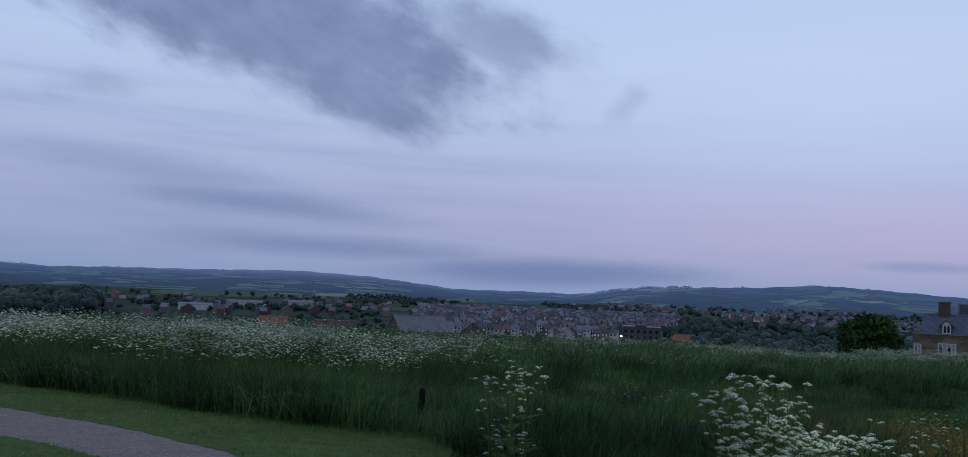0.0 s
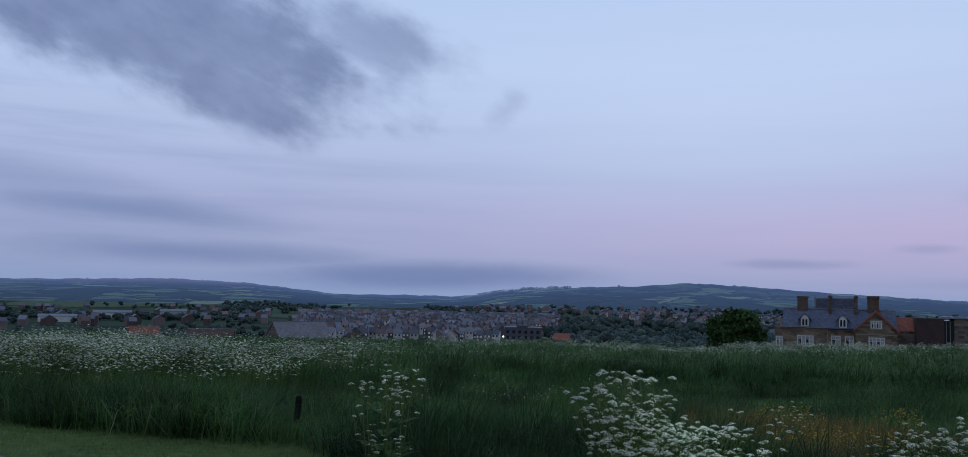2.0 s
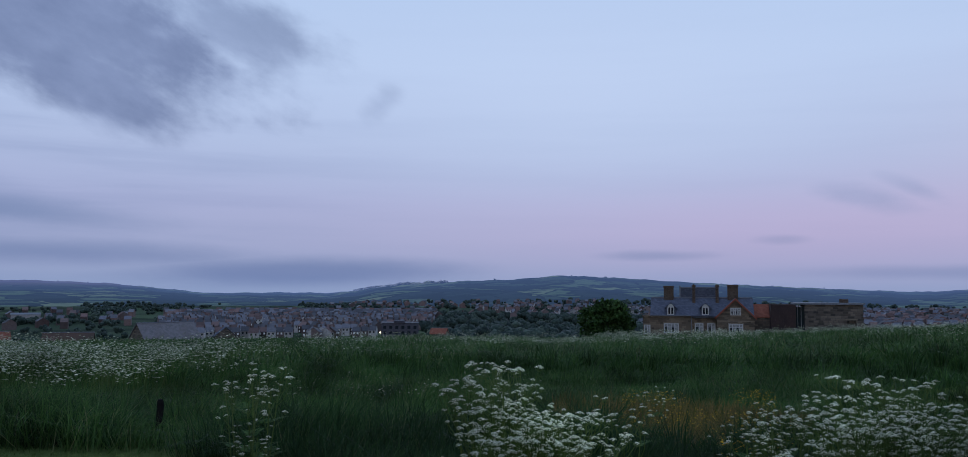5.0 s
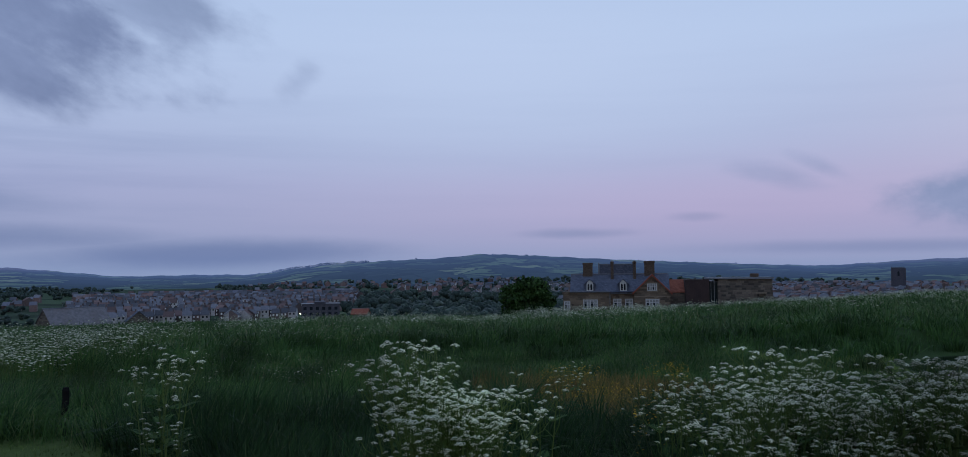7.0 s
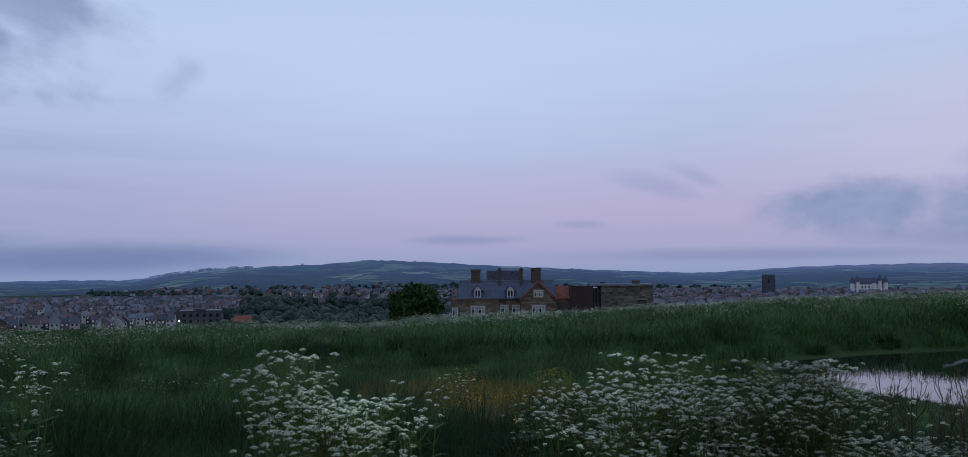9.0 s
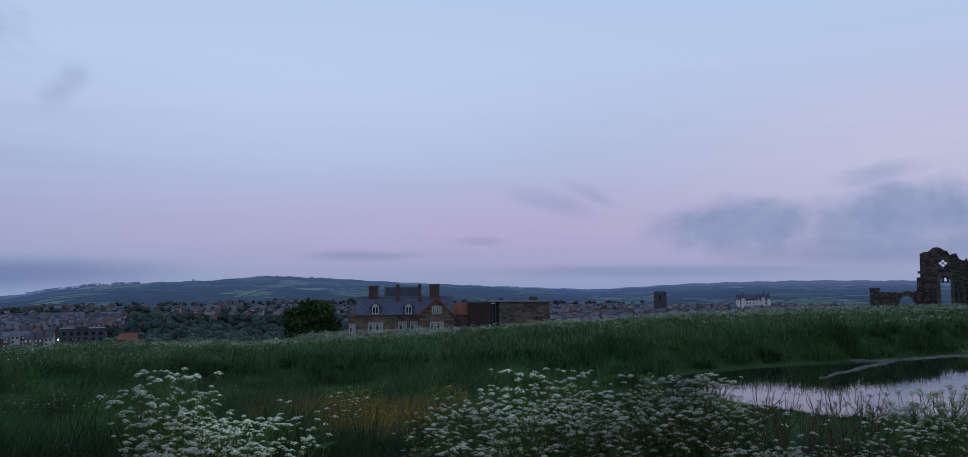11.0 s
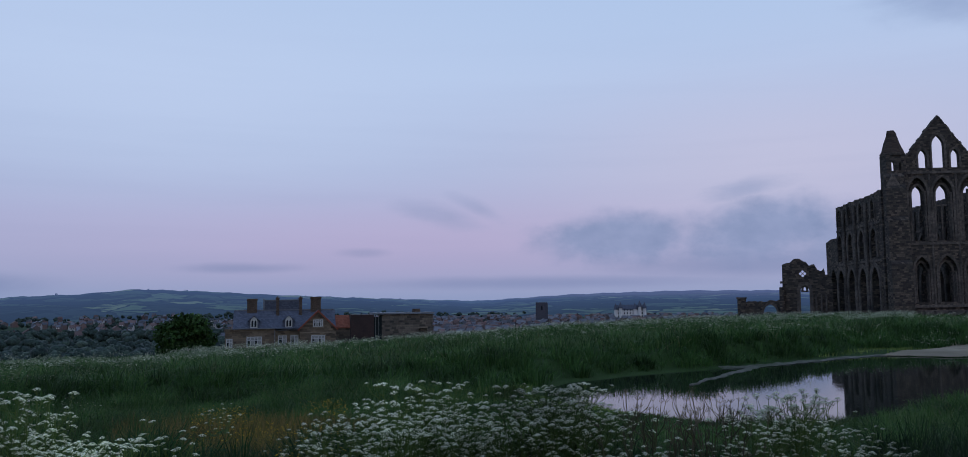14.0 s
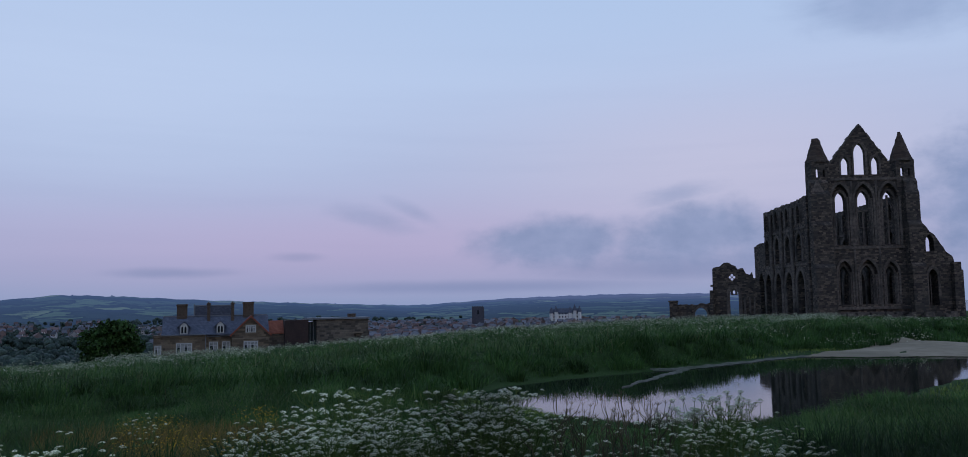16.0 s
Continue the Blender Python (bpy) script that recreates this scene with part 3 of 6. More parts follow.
def lerp_pts(r, pts):
    """Smooth height along a ray through (radius, height) arrays."""
    out = np.array(pts[0][1], dtype=float) * np.ones_like(r)
    for (r0, z0), (r1, z1) in zip(pts, pts[1:]):
        t = np.clip((r - r0) / np.maximum(r1 - r0, 1e-3), 0, 1)
        s = t * t * (3 - 2 * t)
        out = np.where(r > r0, z0 + (z1 - z0) * (0.5 * s + 0.5 * t), out)
    return out


def height(x, y):
    x, y = np.asarray(x, dtype=float), np.asarray(y, dtype=float)
    r = np.hypot(x, y)
    azd = np.degrees(np.arctan2(x, y))
    f = lambda tab: np.interp(azd, AZ_T, tab)
    foot, fz = f(FOOT_T), f(FOOTZ_T)
    brow = foot + 3.2
    zb = EYE + brow * np.tan(np.radians(f(UP_T))) - 0.5
    rs = f(RS_T)
    zs = EYE + rs * np.tan(np.radians(f(SKY_T))) - 0.5
    z170 = f(LATE_T)
    rim = f(RIM_T)
    west = np.clip((azd - 62) / 10, 0, 1)
    z300 = -21 + 12 * west
    z = lerp_pts(r, [(0 * r, 0 * r), (rim, 0 * r), (np.minimum(rim + 5, foot - 1), 0.75 * fz), (foot, fz), (brow, zb), (rs, zs), (172 + 0 * r, z170),
                     (300 + 0 * r, z300), (560 + 0 * r, -33 + 0 * r), (900 + 0 * r, -31.5 + 0 * r), (1400 + 0 * r, -26 + 0 * r), (2300 + 0 * r, -34 + 0 * r), (4900 + 0 * r, -40 + 0 * r)])
    pd = pond_dist(x, y)
    near = np.clip(1 - pd / np.where(y > 11.5, 1.4, 5.0), 0, 1)
    z = np.where(pd > 0, z + (np.minimum(z, -0.765 + 0.02 * np.clip(pd, 0, 9)) - z) * near ** 0.5, np.minimum(z, -0.78 + 0.35 * np.maximum(pd, -1.5)))
    z = np.where((pd > 0.12) & (pd < 2.5), np.maximum(z, -0.775), z)
    soft = np.clip((r - 9) / 20, 0, 1) * np.clip(pd / 3, 0, 1)
    return z + soft * (0.10 * np.sin(x * 0.31 + 1.3) * np.sin(y * 0.27) + 0.06 * np.sin(x * 0.83 + y * 0.55) + 0.05 * np.sin(y * 1.1 - x * 0.4) + 0.07 * np.sin(x * 1.7 + 2) * np.sin(y * 1.9 + x * 0.3) * np.clip(1 - r / 60, 0, 1))


def ground_z(x, y):
    return float(height(np.array([x]), np.array([y]))[0])


def polar_sheet(name, radii, angles, zfun, mat):
    A, Rr = np.meshgrid(np.radians(angles), radii)
    X, Y = np.sin(A) * Rr, np.cos(A) * Rr
    V = np.stack([X, Y, zfun(X, Y)], -1).reshape(-1, 3)
    n, m = len(radii), len(angles)
    i, j = np.meshgrid(np.arange(n - 1), np.arange(m - 1), indexing="ij")
    q = np.stack([i * m + j, (i + 1) * m + j, (i + 1) * m + j + 1, i * m + j + 1], -1).reshape(-1, 4)
    return soup(name, V, q, mat, True)


rad = np.concatenate([np.linspace(0.05, 8, 12), np.linspace(8.4, 60, 220), np.geomspace(61.5, 4900, 110)])
ang = np.concatenate([np.linspace(-180, -45, 30)[:-1], np.linspace(-45, 95, 300), np.linspace(95, 180, 20)[1:]])
ground = tagged(polar_sheet("ground", rad, ang, height, ground_material()), "rough green meadow falling away to a wide valley", "ground", kind="structure")

CREST_AZ = np.array([-60, -34, -30, -27, -23, -19, -12.4, -7.6, -4.5, -1.8, 2.7, 6, 7.7, 10.3, 14.8, 18, 21.1, 25.6, 28.1, 34, 40, 43, 45, 48.7, 52, 56.5, 62, 68, 74, 80, 110])
CREST_EL = np.array([0.2, 0.3, 0.16, 0.02, 0.16, 0.24, 0.46, 0.30, 0.0, -0.28, -0.22, -0.24, -0.05, 0.29, 0.60, 0.72, 1.01, 0.82, 0.66, 0.36, 0.12, 0.03, 0.14, 0.36, 0.46, 0.53, 0.47, 0.3, -0.2, -0.6, -0.8])


def hill_height(x, y):
    r, azd = np.hypot(x, y), np.degrees(np.arctan2(x, y))
    crest_r = np.interp(azd, [-40, -2, 2, 6, 9, 36, 42, 80], [4300, 4400, 4800, 4800, 3300, 3400, 4300, 4500])
    e = np.interp(azd, CREST_AZ, CREST_EL)
    e = e + 0.02 * np.sin(azd * 3.1) + 0.012 * np.sin(azd * 9.7 + 1)
    top = EYE + crest_r * np.tan(np.radians(e))
    t = np.clip((r - 1350) / (crest_r - 1350), 0, 1)
    base = -27 + 0 * r
    shape = t ** 1.15
    z = base + (top - base) * shape
    z = np.where(r > crest_r, top - (r - crest_r) * 0.12, z)
    return z + 5.0 * np.sin(x * 0.006 + 2) * np.sin(y * 0.005) * t * (1 - t) * 4


def land_z(x, y):
    """The ground, or the foot of the hills where they stand on it."""
    z = ground_z(x, y)
    return max(z, float(hill_height(np.array([x]), np.array([y]))[0])) if math.hypot(x, y) > 1350 else z


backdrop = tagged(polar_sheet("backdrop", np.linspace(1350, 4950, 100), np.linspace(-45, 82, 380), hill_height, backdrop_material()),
                  "far hills of moor and hedged pasture with blue haze added as glow", "hills", kind="structure")

# the sea beyond the headland
sea_mat, kk = material("grey_sea", 0.25, spec=0.4)
kk.put(kk.bsdf, "Base Color", kk.mix(kk.noise(worldco(kk), 0.02, 4.0), (0.05, 0.075, 0.11), (0.08, 0.11, 0.15)))
bump(kk, kk.noise(worldco(kk), 0.3, 4.0), 0.3, 0.3)
polar = polar_sheet("sea", np.geomspace(420, 4950, 30), np.linspace(73, 130, 40), lambda x, y: 0 * x - 17.0, sea_mat)
tagged(polar, "calm grey sea beyond the headland", "sea", kind="structure")

# pond
px = np.linspace(11.0, 47.0, 60)
py = np.linspace(4.0, 21.0, 30)
PX, PY = np.meshgrid(px, py)
ii, jj = np.meshgrid(np.arange(29), np.arange(59), indexing="ij")
quad = np.stack([ii * 60 + jj, ii * 60 + jj + 1, (ii + 1) * 60 + jj + 1, (ii + 1) * 60 + jj], -1).reshape(-1, 4)
inside = (pond_dist(PX, PY) < 0.9).reshape(-1)
quad = quad[inside[quad].all(axis=1)]
tagged(soup("water", np.stack([PX.ravel(), PY.ravel(), np.full(PX.size, -0.80)], -1), quad, water_material()), "still dark pond mirroring sky and ruin", "pond", kind="structure")


def sheet_where(name, test, xs, ys, lift, mat, label, category):
    """A thin layer that follows the ground wherever the test holds."""
    GX, GY = np.meshgrid(xs, ys)
    n, m = GX.shape
    i, j = np.meshgrid(np.arange(n - 1), np.arange(m - 1), indexing="ij")
    q = np.stack([i * m + j, i * m + j + 1, (i + 1) * m + j + 1, (i + 1) * m + j], -1).reshape(-1, 4)
    ok = test(GX, GY).reshape(-1)
    q = q[ok[q].all(axis=1)]
    Z = np.maximum(height(GX, GY), -0.79) + lift
    return tagged(soup(name, np.stack([GX, GY, Z], -1).reshape(-1, 3), q, mat, True), label, category, kind="structure")


VERGE_X = [-34, -12, -6.2, -4.2, -2.5, -0.5, 0.2, 0.6, 0.8, 0.81]     # where the tall grass begins
VERGE_Y = [25, 14.4, 11.35, 10.35, 9.5, 8.7, 7.6, 6.0, 4.0, -50]
PATH_OUT = ([-30, -12, -8.5, -5.3, -3.6, -2.2, -1.2, -0.6, -0.45], [21, 12.6, 11.0, 9.6, 8.75, 7.75, 6.5, 4.5, 2])


def path_side(x, y):
    """How far a point lies beyond the outer edge of the path (minus: on the walker's side)."""
    return (y - np.interp(x, *PATH_OUT)) * 0.87


verge_mat = speckled("short_turf", (0.05, 0.072, 0.020), (0.10, 0.135, 0.04), 7.0, 0.95, (0.07, 0.095, 0.03), relief=0.8, spec=0.05)


def strip(name, xs, low, high, lift, mat, label, category, wave, n=16):
    """A layer between two lines that run with x, with a slightly wavy edge on both sides."""
    lo = low(xs) + wave * (0.5 * np.sin(xs * 7.3) + 0.5 * np.sin(xs * 17.1 + 2) + 0.4 * np.sin(xs * 41))
    hi = high(xs) + wave * (0.5 * np.sin(xs * 6.1 + 1) + 0.5 * np.sin(xs * 15.7) + 0.4 * np.sin(xs * 37))
    t = np.linspace(0, 1, n)
    GX = np.repeat(xs[:, None], n, 1)
    GY = lo[:, None] * (1 - t) + hi[:, None] * t
    i, j = np.meshgrid(np.arange(len(xs) - 1), np.arange(n - 1), indexing="ij")
    q = np.stack([i * n + j, (i + 1) * n + j, (i + 1) * n + j + 1, i * n + j + 1], -1).reshape(-1, 4)
    return tagged(soup(name, np.stack([GX, GY, height(GX, GY) + lift], -1).reshape(-1, 3), q, mat, True), label, category, kind="structure")


path_y = lambda x: np.interp(x, *PATH_OUT)
verge_y = lambda x: np.interp(x, VERGE_X, VERGE_Y)
XS = np.arange(-26, -0.2, 0.04)
strip("pavement", XS, lambda x: path_y(x) - 1.4, lambda x: path_y(x) + 0.3, 0.012, M_GRAVEL, "pinkish gravel path with a mown edge", "path", 0.0)
strip("trim", XS, path_y, lambda x: verge_y(x) + 0.5, 0.0165, verge_mat, "strip of mown turf beside the path", "lawn", 0.03)
strip("trim", XS[XS < -0.9], lambda x: path_y(x) - 4.0, lambda x: path_y(x) - 1.12, 0.0165, verge_mat, "strip of mown turf beside the path", "lawn", 0.03)
sheet_where("pavement", lambda x, y: (x > -1.75) & (x < -0.42), np.arange(-1.8, -0.3, 0.1), np.arange(-30, 4.4, 0.4), 0.008, M_GRAVEL, "pinkish gravel path with a mown edge", "path")
# the pale rim of dried mud along the far shore
th = np.radians(np.linspace(17, 78, 240))
grid = np.linspace(1.0, 16.0, 600)
RX, RY = 25.2 + np.cos(th)[:, None] * grid, 10.9 + np.sin(th)[:, None] * grid
edge_r = grid[np.argmax(pond_dist(RX, RY) > -0.05, axis=1)]
off = np.linspace(-0.22, 0.26, 5)
wav = 0.16 * np.sin(th * 31) + 0.12 * np.sin(th * 77)
GR = edge_r[:, None] + off * (1 + wav[:, None]) + 0.1 * wav[:, None]
GX, GY = 25.2 + np.cos(th)[:, None] * GR, 10.9 + np.sin(th)[:, None] * GR
i, j = np.meshgrid(np.arange(len(th) - 1), np.arange(4), indexing="ij")
q = np.stack([i * 5 + j, i * 5 + j + 1, (i + 1) * 5 + j + 1, (i + 1) * 5 + j], -1).reshape(-1, 4)
tagged(soup("trim", np.stack([GX, GY, np.maximum(height(GX, GY), -0.80) + 0.012], -1).reshape(-1, 3), q, M_MUD, True), "pale dried mud along the pond's rim", "shore", kind="structure")
sheet_where("sand", sand_at, np.arange(34.8, 50, 0.1), np.arange(5, 15.5, 0.1), 0.014, M_SAND, "pale bare sandy patch beside the pond", "sand")
# a tongue of mud that parts the pond's dark corner from its open water
ts = np.linspace(0, 1, 90)
sx = 27.8 - 6.9 * ts + 0.05 * np.sin(ts * 23)
sy = 15.35 - 1.75 * ts ** 1.1 + 0.05 * np.sin(ts * 17 + 1) + 0.03 * np.sin(ts * 53)
sw = (0.24 * (1 - ts) ** 0.7 + 0.02) * (1 + 0.25 * np.sin(ts * 37) * np.sin(ts * 11))
cross = np.linspace(-1, 1, 7)
GX, GY = sx[:, None] + 0.2 * cross * sw[:, None], sy[:, None] + cross * sw[:, None]
GZ = -0.815 + 0.05 * (1 - cross ** 2) * np.ones_like(GX)
i, j = np.meshgrid(np.arange(89), np.arange(6), indexing="ij")
q = np.stack([i * 7 + j, i * 7 + j + 1, (i + 1) * 7 + j + 1, (i + 1) * 7 + j], -1).reshape(-1, 4)
tagged(soup("trim", np.stack([GX, GY, GZ], -1).reshape(-1, 3), q, M_MUD, True), "tongue of pale wet mud reaching into the pond", "shore", kind="structure")

# ---------------------------------------------------------------- the ruined abbey church
# local x runs along the east front, y into the church, z up from the eye's ground

abbey = tagged(new("abbey_ruin"), "roofless ruined Gothic abbey church of dark weathered sandstone", "ruin")
XA = Vector((0.67301, -0.73963, 0))
YA = Vector((0.73963, 0.67301, 0))
ABBEY_AT = Matrix(((XA.x, YA.x, 0, 112.03), (XA.y, YA.y, 0, 37.05), (0, 0, 1, -0.6), (0, 0, 0, 1)))
abbey.matrix_world = ABBEY_AT
Z0 = 0.6     # heights below are above the eye's ground, so lift them to the base


def up(pts):
    return [(x, z + Z0) for x, z in pts]


def abbey_lancet(c, sill, spring, width, sharp=1.0):
    return up(lancet(c, sill, spring, width, 6, sharp))


# openings stand in deep arched recesses: the outer layer carries the recess, the inner one the light
low_arches = [abbey_lancet(-2.75, 0.75, 4.75, 1.75, 1.0), abbey_lancet(0.2, 0.75, 4.45, 2.25, 1.0), abbey_lancet(3.1, 0.75, 4.6, 1.7, 1.0)]
mid_arches = [abbey_lancet(-2.85, 8.2, 14.25, 2.1, 0.9), abbey_lancet(0.1, 8.2, 14.05, 2.3, 0.9), abbey_lancet(3.3, 8.2, 14.1, 2.35, 0.9)]
front_holes = [abbey_lancet(-2.72, 0.8, 4.55, 1.1, 1.3), abbey_lancet(0.2, 0.8, 4.3, 1.5, 1.2), abbey_lancet(3.1, 0.8, 4.5, 1.05, 1.3)]
mid_holes = [abbey_lancet(-2.7, 8.3, 13.9, 1.3, 1.0), abbey_lancet(0.2, 8.3, 13.9, 1.4, 1.0), abbey_lancet(3.4, 8.3, 13.9, 1.35, 1.0)]
top_holes = [abbey_lancet(-2.0, 17.2, 18.55, 0.98, 1.2), abbey_lancet(-0.12, 17.2, 19.9, 1.42, 1.2), abbey_lancet(1.82, 17.2, 18.6, 0.92, 1.2)]
face = up([(-6.2, -0.9), (6.2, -0.9), (6.2, 16.6), (-6.2, 16.6)])
part("front_wall", slab(face, low_arches + mid_arches, 0.0, 0.62), M_ABBEY, abbey)
part("front_wall", slab(face, front_holes + mid_holes, 0.622, 1.25), M_ABBEY, abbey)
gab = ragged([(4.2, 16.62), (3.75, 18.35), (0.25, 23.5), (0.02, 23.75), (-0.25, 23.4), (-3.95, 18.5), (-4.3, 16.62)], 0.4, 0.07, 3)
part("gable", slab(up(gab), top_holes, 0.12, 0.66), M_ABBEY, abbey)
coping = bmesh.new()
for x0, z0, x1, z1 in ((-4.1, 18.45, -0.1, 23.55), (0.1, 23.6, 3.7, 18.6)):
    n = 14
    for i in range(n):
        t0, t1 = i / n, (i + 0.94) / n
        p0, p1 = Vector((x0 + (x1 - x0) * t0, 0, z0 + (z1 - z0) * t0)), Vector((x0 + (x1 - x0) * t1, 0, z0 + (z1 - z0) * t1))
        q = (p1 - p0).normalized()
        nn = Vector((-q.z, 0, q.x)) if x0 < -1 else Vector((-q.z, 0, q.x))
        k = 0.06 + 0.05 * math.sin(i * 2.3) + 0.03 * math.sin(i * 5.1)
        vs = []
        for yy in (0.06, 0.72):
            for pnt, s in ((p0, -0.1), (p1, -0.1), (p1, k), (p0, k)):
                vs.append(coping.verts.new(pnt + nn * s + Vector((0, yy, Z0))))
        for fc in ((0, 1, 2, 3), (7, 6, 5, 4), (0, 4, 5, 1), (1, 5, 6, 2), (2, 6, 7, 3), (3, 7, 4, 0)):
            coping.faces.new([vs[j] for j in fc])
bmesh.ops.recalc_face_normals(coping, faces=coping.faces)
part("coping", coping, M_ABBEY_MOULD, abbey, "worn coping stones along the gable")
for hs, grow, y0, y1 in ((low_arches, 0.24, -0.10, 0.3), (mid_arches, 0.26, -0.12, 0.3), (front_holes, 0.2, 0.46, 0.66), (mid_holes, 0.24, 0.42, 0.66), (top_holes, 0.26, 0.02, 0.3)):
    for h in hs:
        c = (h[0][0] + h[1][0]) / 2
        part("arch_moulding", moulding(h, c, grow, y0, y1), M_ABBEY_MOULD, abbey)
for h in low_arches + mid_arches:     # clustered shafts in the recesses
    for x in (h[0][0] + 0.12, h[1][0] - 0.12):
        for y in (0.10, 0.40):
            part("shaft", prism((x, y), 0.11, 0.11, h[0][1], h[2][1] - 0.2, 8, 3), M_ABBEY_MOULD, abbey)
        part("capital", prism((x, 0.22), 0.16, 0.26, h[2][1] - 0.2, h[2][1] + 0.1, 8), M_ABBEY_MOULD, abbey)
# stone mullion and broken tracery left in the middle windows
part("mullion", boxes((0.12, 0.30, 0.75, 1.0, 8.3 + Z0, 12.7 + Z0), (-0.5, 0.9, 0.75, 1.0, 12.5 + Z0, 12.72 + Z0), (-0.5, 0.9, 0.77, 0.98, 10.4 + Z0, 10.52 + Z0)), M_ABBEY_MOULD, abbey)
part("mullion", boxes((3.3, 3.5, 0.75, 1.0, 8.3 + Z0, 14.6 + Z0), (2.72, 4.08, 0.77, 0.98, 11.2 + Z0, 11.36 + Z0)), M_ABBEY_MOULD, abbey)
for z, d, a, b in ((16.6, 0.13, -4.4, 4.9), (7.9, 0.10, -4.4, 4.9), (0.3, 0.3, -6.5, 6.5), (-0.35, 0.6, -6.6, 6.6)):
    rng = random.Random(int(z * 10))
    x = a
    while x < b:
        w0 = rng.uniform(0.7, 1.3)
        part("string_course", boxes((x, min(b, x + w0), -d + rng.uniform(-0.03, 0.04), 0.1, z - 0.14 + Z0, z + 0.16 + rng.uniform(-0.03, 0.03) + Z0)), M_ABBEY_MOULD, abbey)
        x += w0


def buttress(x0, x1, name="buttress"):
    """A stepped corner buttress with sloping set-offs."""
    steps = [(-0.9, 1.6), (5.9, 1.25), (11.2, 0.95), (15.2, 0.6), (16.6, 0.2)]
    for (z0, d), (z1, d1) in zip(steps, steps[1:]):
        bm = bmesh.new()
        za, zb, zc = z0 + Z0, z1 + Z0 - 0.5, z1 + Z0
        rows = [[bm.verts.new((x, y, z)) for y, z in ((0.05, za), (-d, za), (-d, zb), (-d1, zc), (0.05, zc))] for x in (x0, x1)]
        bm.faces.new(rows[0])
        bm.faces.new(rows[1][::-1])
        for k in range(5):
            bm.faces.new((rows[0][k], rows[1][k], rows[1][(k + 1) % 5], rows[0][(k + 1) % 5]))
        bmesh.ops.recalc_face_normals(bm, faces=bm.faces)
        part(name, bm, M_ABBEY, abbey)


buttress(-6.95, -4.5)
buttress(5.0, 6.7)
for x0, x1 in ((-1.65, -1.2), (1.5, 1.95)):
    part("pilaster", prism(((x0 + x1) / 2, 0.0), 0.15, 0.13, 0.4 + Z0, 16.4 + Z0, 8, 4, 0.015, 4), M_ABBEY_MOULD, abbey)
for gx in (-5.95, 5.85):      # small gablets over the corner buttresses
    gb = bmesh.new()
    vs = [gb.verts.new((gx + dx, dy, z + Z0)) for dy in (-0.75, 0.1) for dx, z in ((-0.85, 15.0), (0.85, 15.0), (0, 16.5))]
    for fc in ((0, 1, 2), (5, 4, 3), (0, 3, 4, 1), (1, 4, 5, 2), (2, 5, 3, 0)):
        gb.faces.new([vs[i] for i in fc])
    part("gablet", gb, M_ABBEY_MOULD, abbey)


def turret(cx, cy, broken, seed):
    body = part("turret", slab([(cx - 1.18, 14.4 + Z0), (cx + 1.18, 14.4 + Z0), (cx + 1.16, 19.0 + Z0), (cx - 1.16, 19.0 + Z0)],
                               [up(lancet(cx - 0.42, 16.9, 17.7, 0.42)), up(lancet(cx + 0.45, 16.9, 17.7, 0.26))], cy - 1.05, cy - 0.65), M_ABBEY, abbey)
    part("turret_side", boxes((cx - 1.16, cx - 0.78, cy - 0.65, cy + 1.05, 14.4 + Z0, 19.0 + Z0)), M_ABBEY, body)
    part("turret_side", boxes((cx + 0.78, cx + 1.16, cy - 0.65, cy + 1.05, 14.4 + Z0, 19.0 + Z0)), M_ABBEY, body)
    part("turret_back", slab([(cx - 0.78, 14.4 + Z0), (cx + 0.78, 14.4 + Z0), (cx + 0.78, 19.0 + Z0), (cx - 0.78, 19.0 + Z0)],
                             [up(lancet(cx + 0.40, 16.6, 18.0, 0.62))], cy + 0.65, cy + 1.05), M_ABBEY, body)
    part("cornice", prism((cx, cy), 1.36, 1.46, 18.85 + Z0, 19.15 + Z0, 8), M_ABBEY_MOULD, body)
    top = 21.7 if broken else 22.75
    part("spire", prism((cx, cy), 1.36, 0.52 if broken else 0.14, 19.15 + Z0, top + Z0, 8, 7, 0.05, seed), M_SPIRE, body, "short octagonal stone spire")
    if broken:
        part("broken_top", prism((cx - 0.1, cy), 0.5, 0.3, top + Z0, top + 0.35 + Z0, 6, 1, 0.12, seed), M_SPIRE, body)


turret(-5.25, 0.9, True, 5)
turret(5.5, 0.9, False, 9)


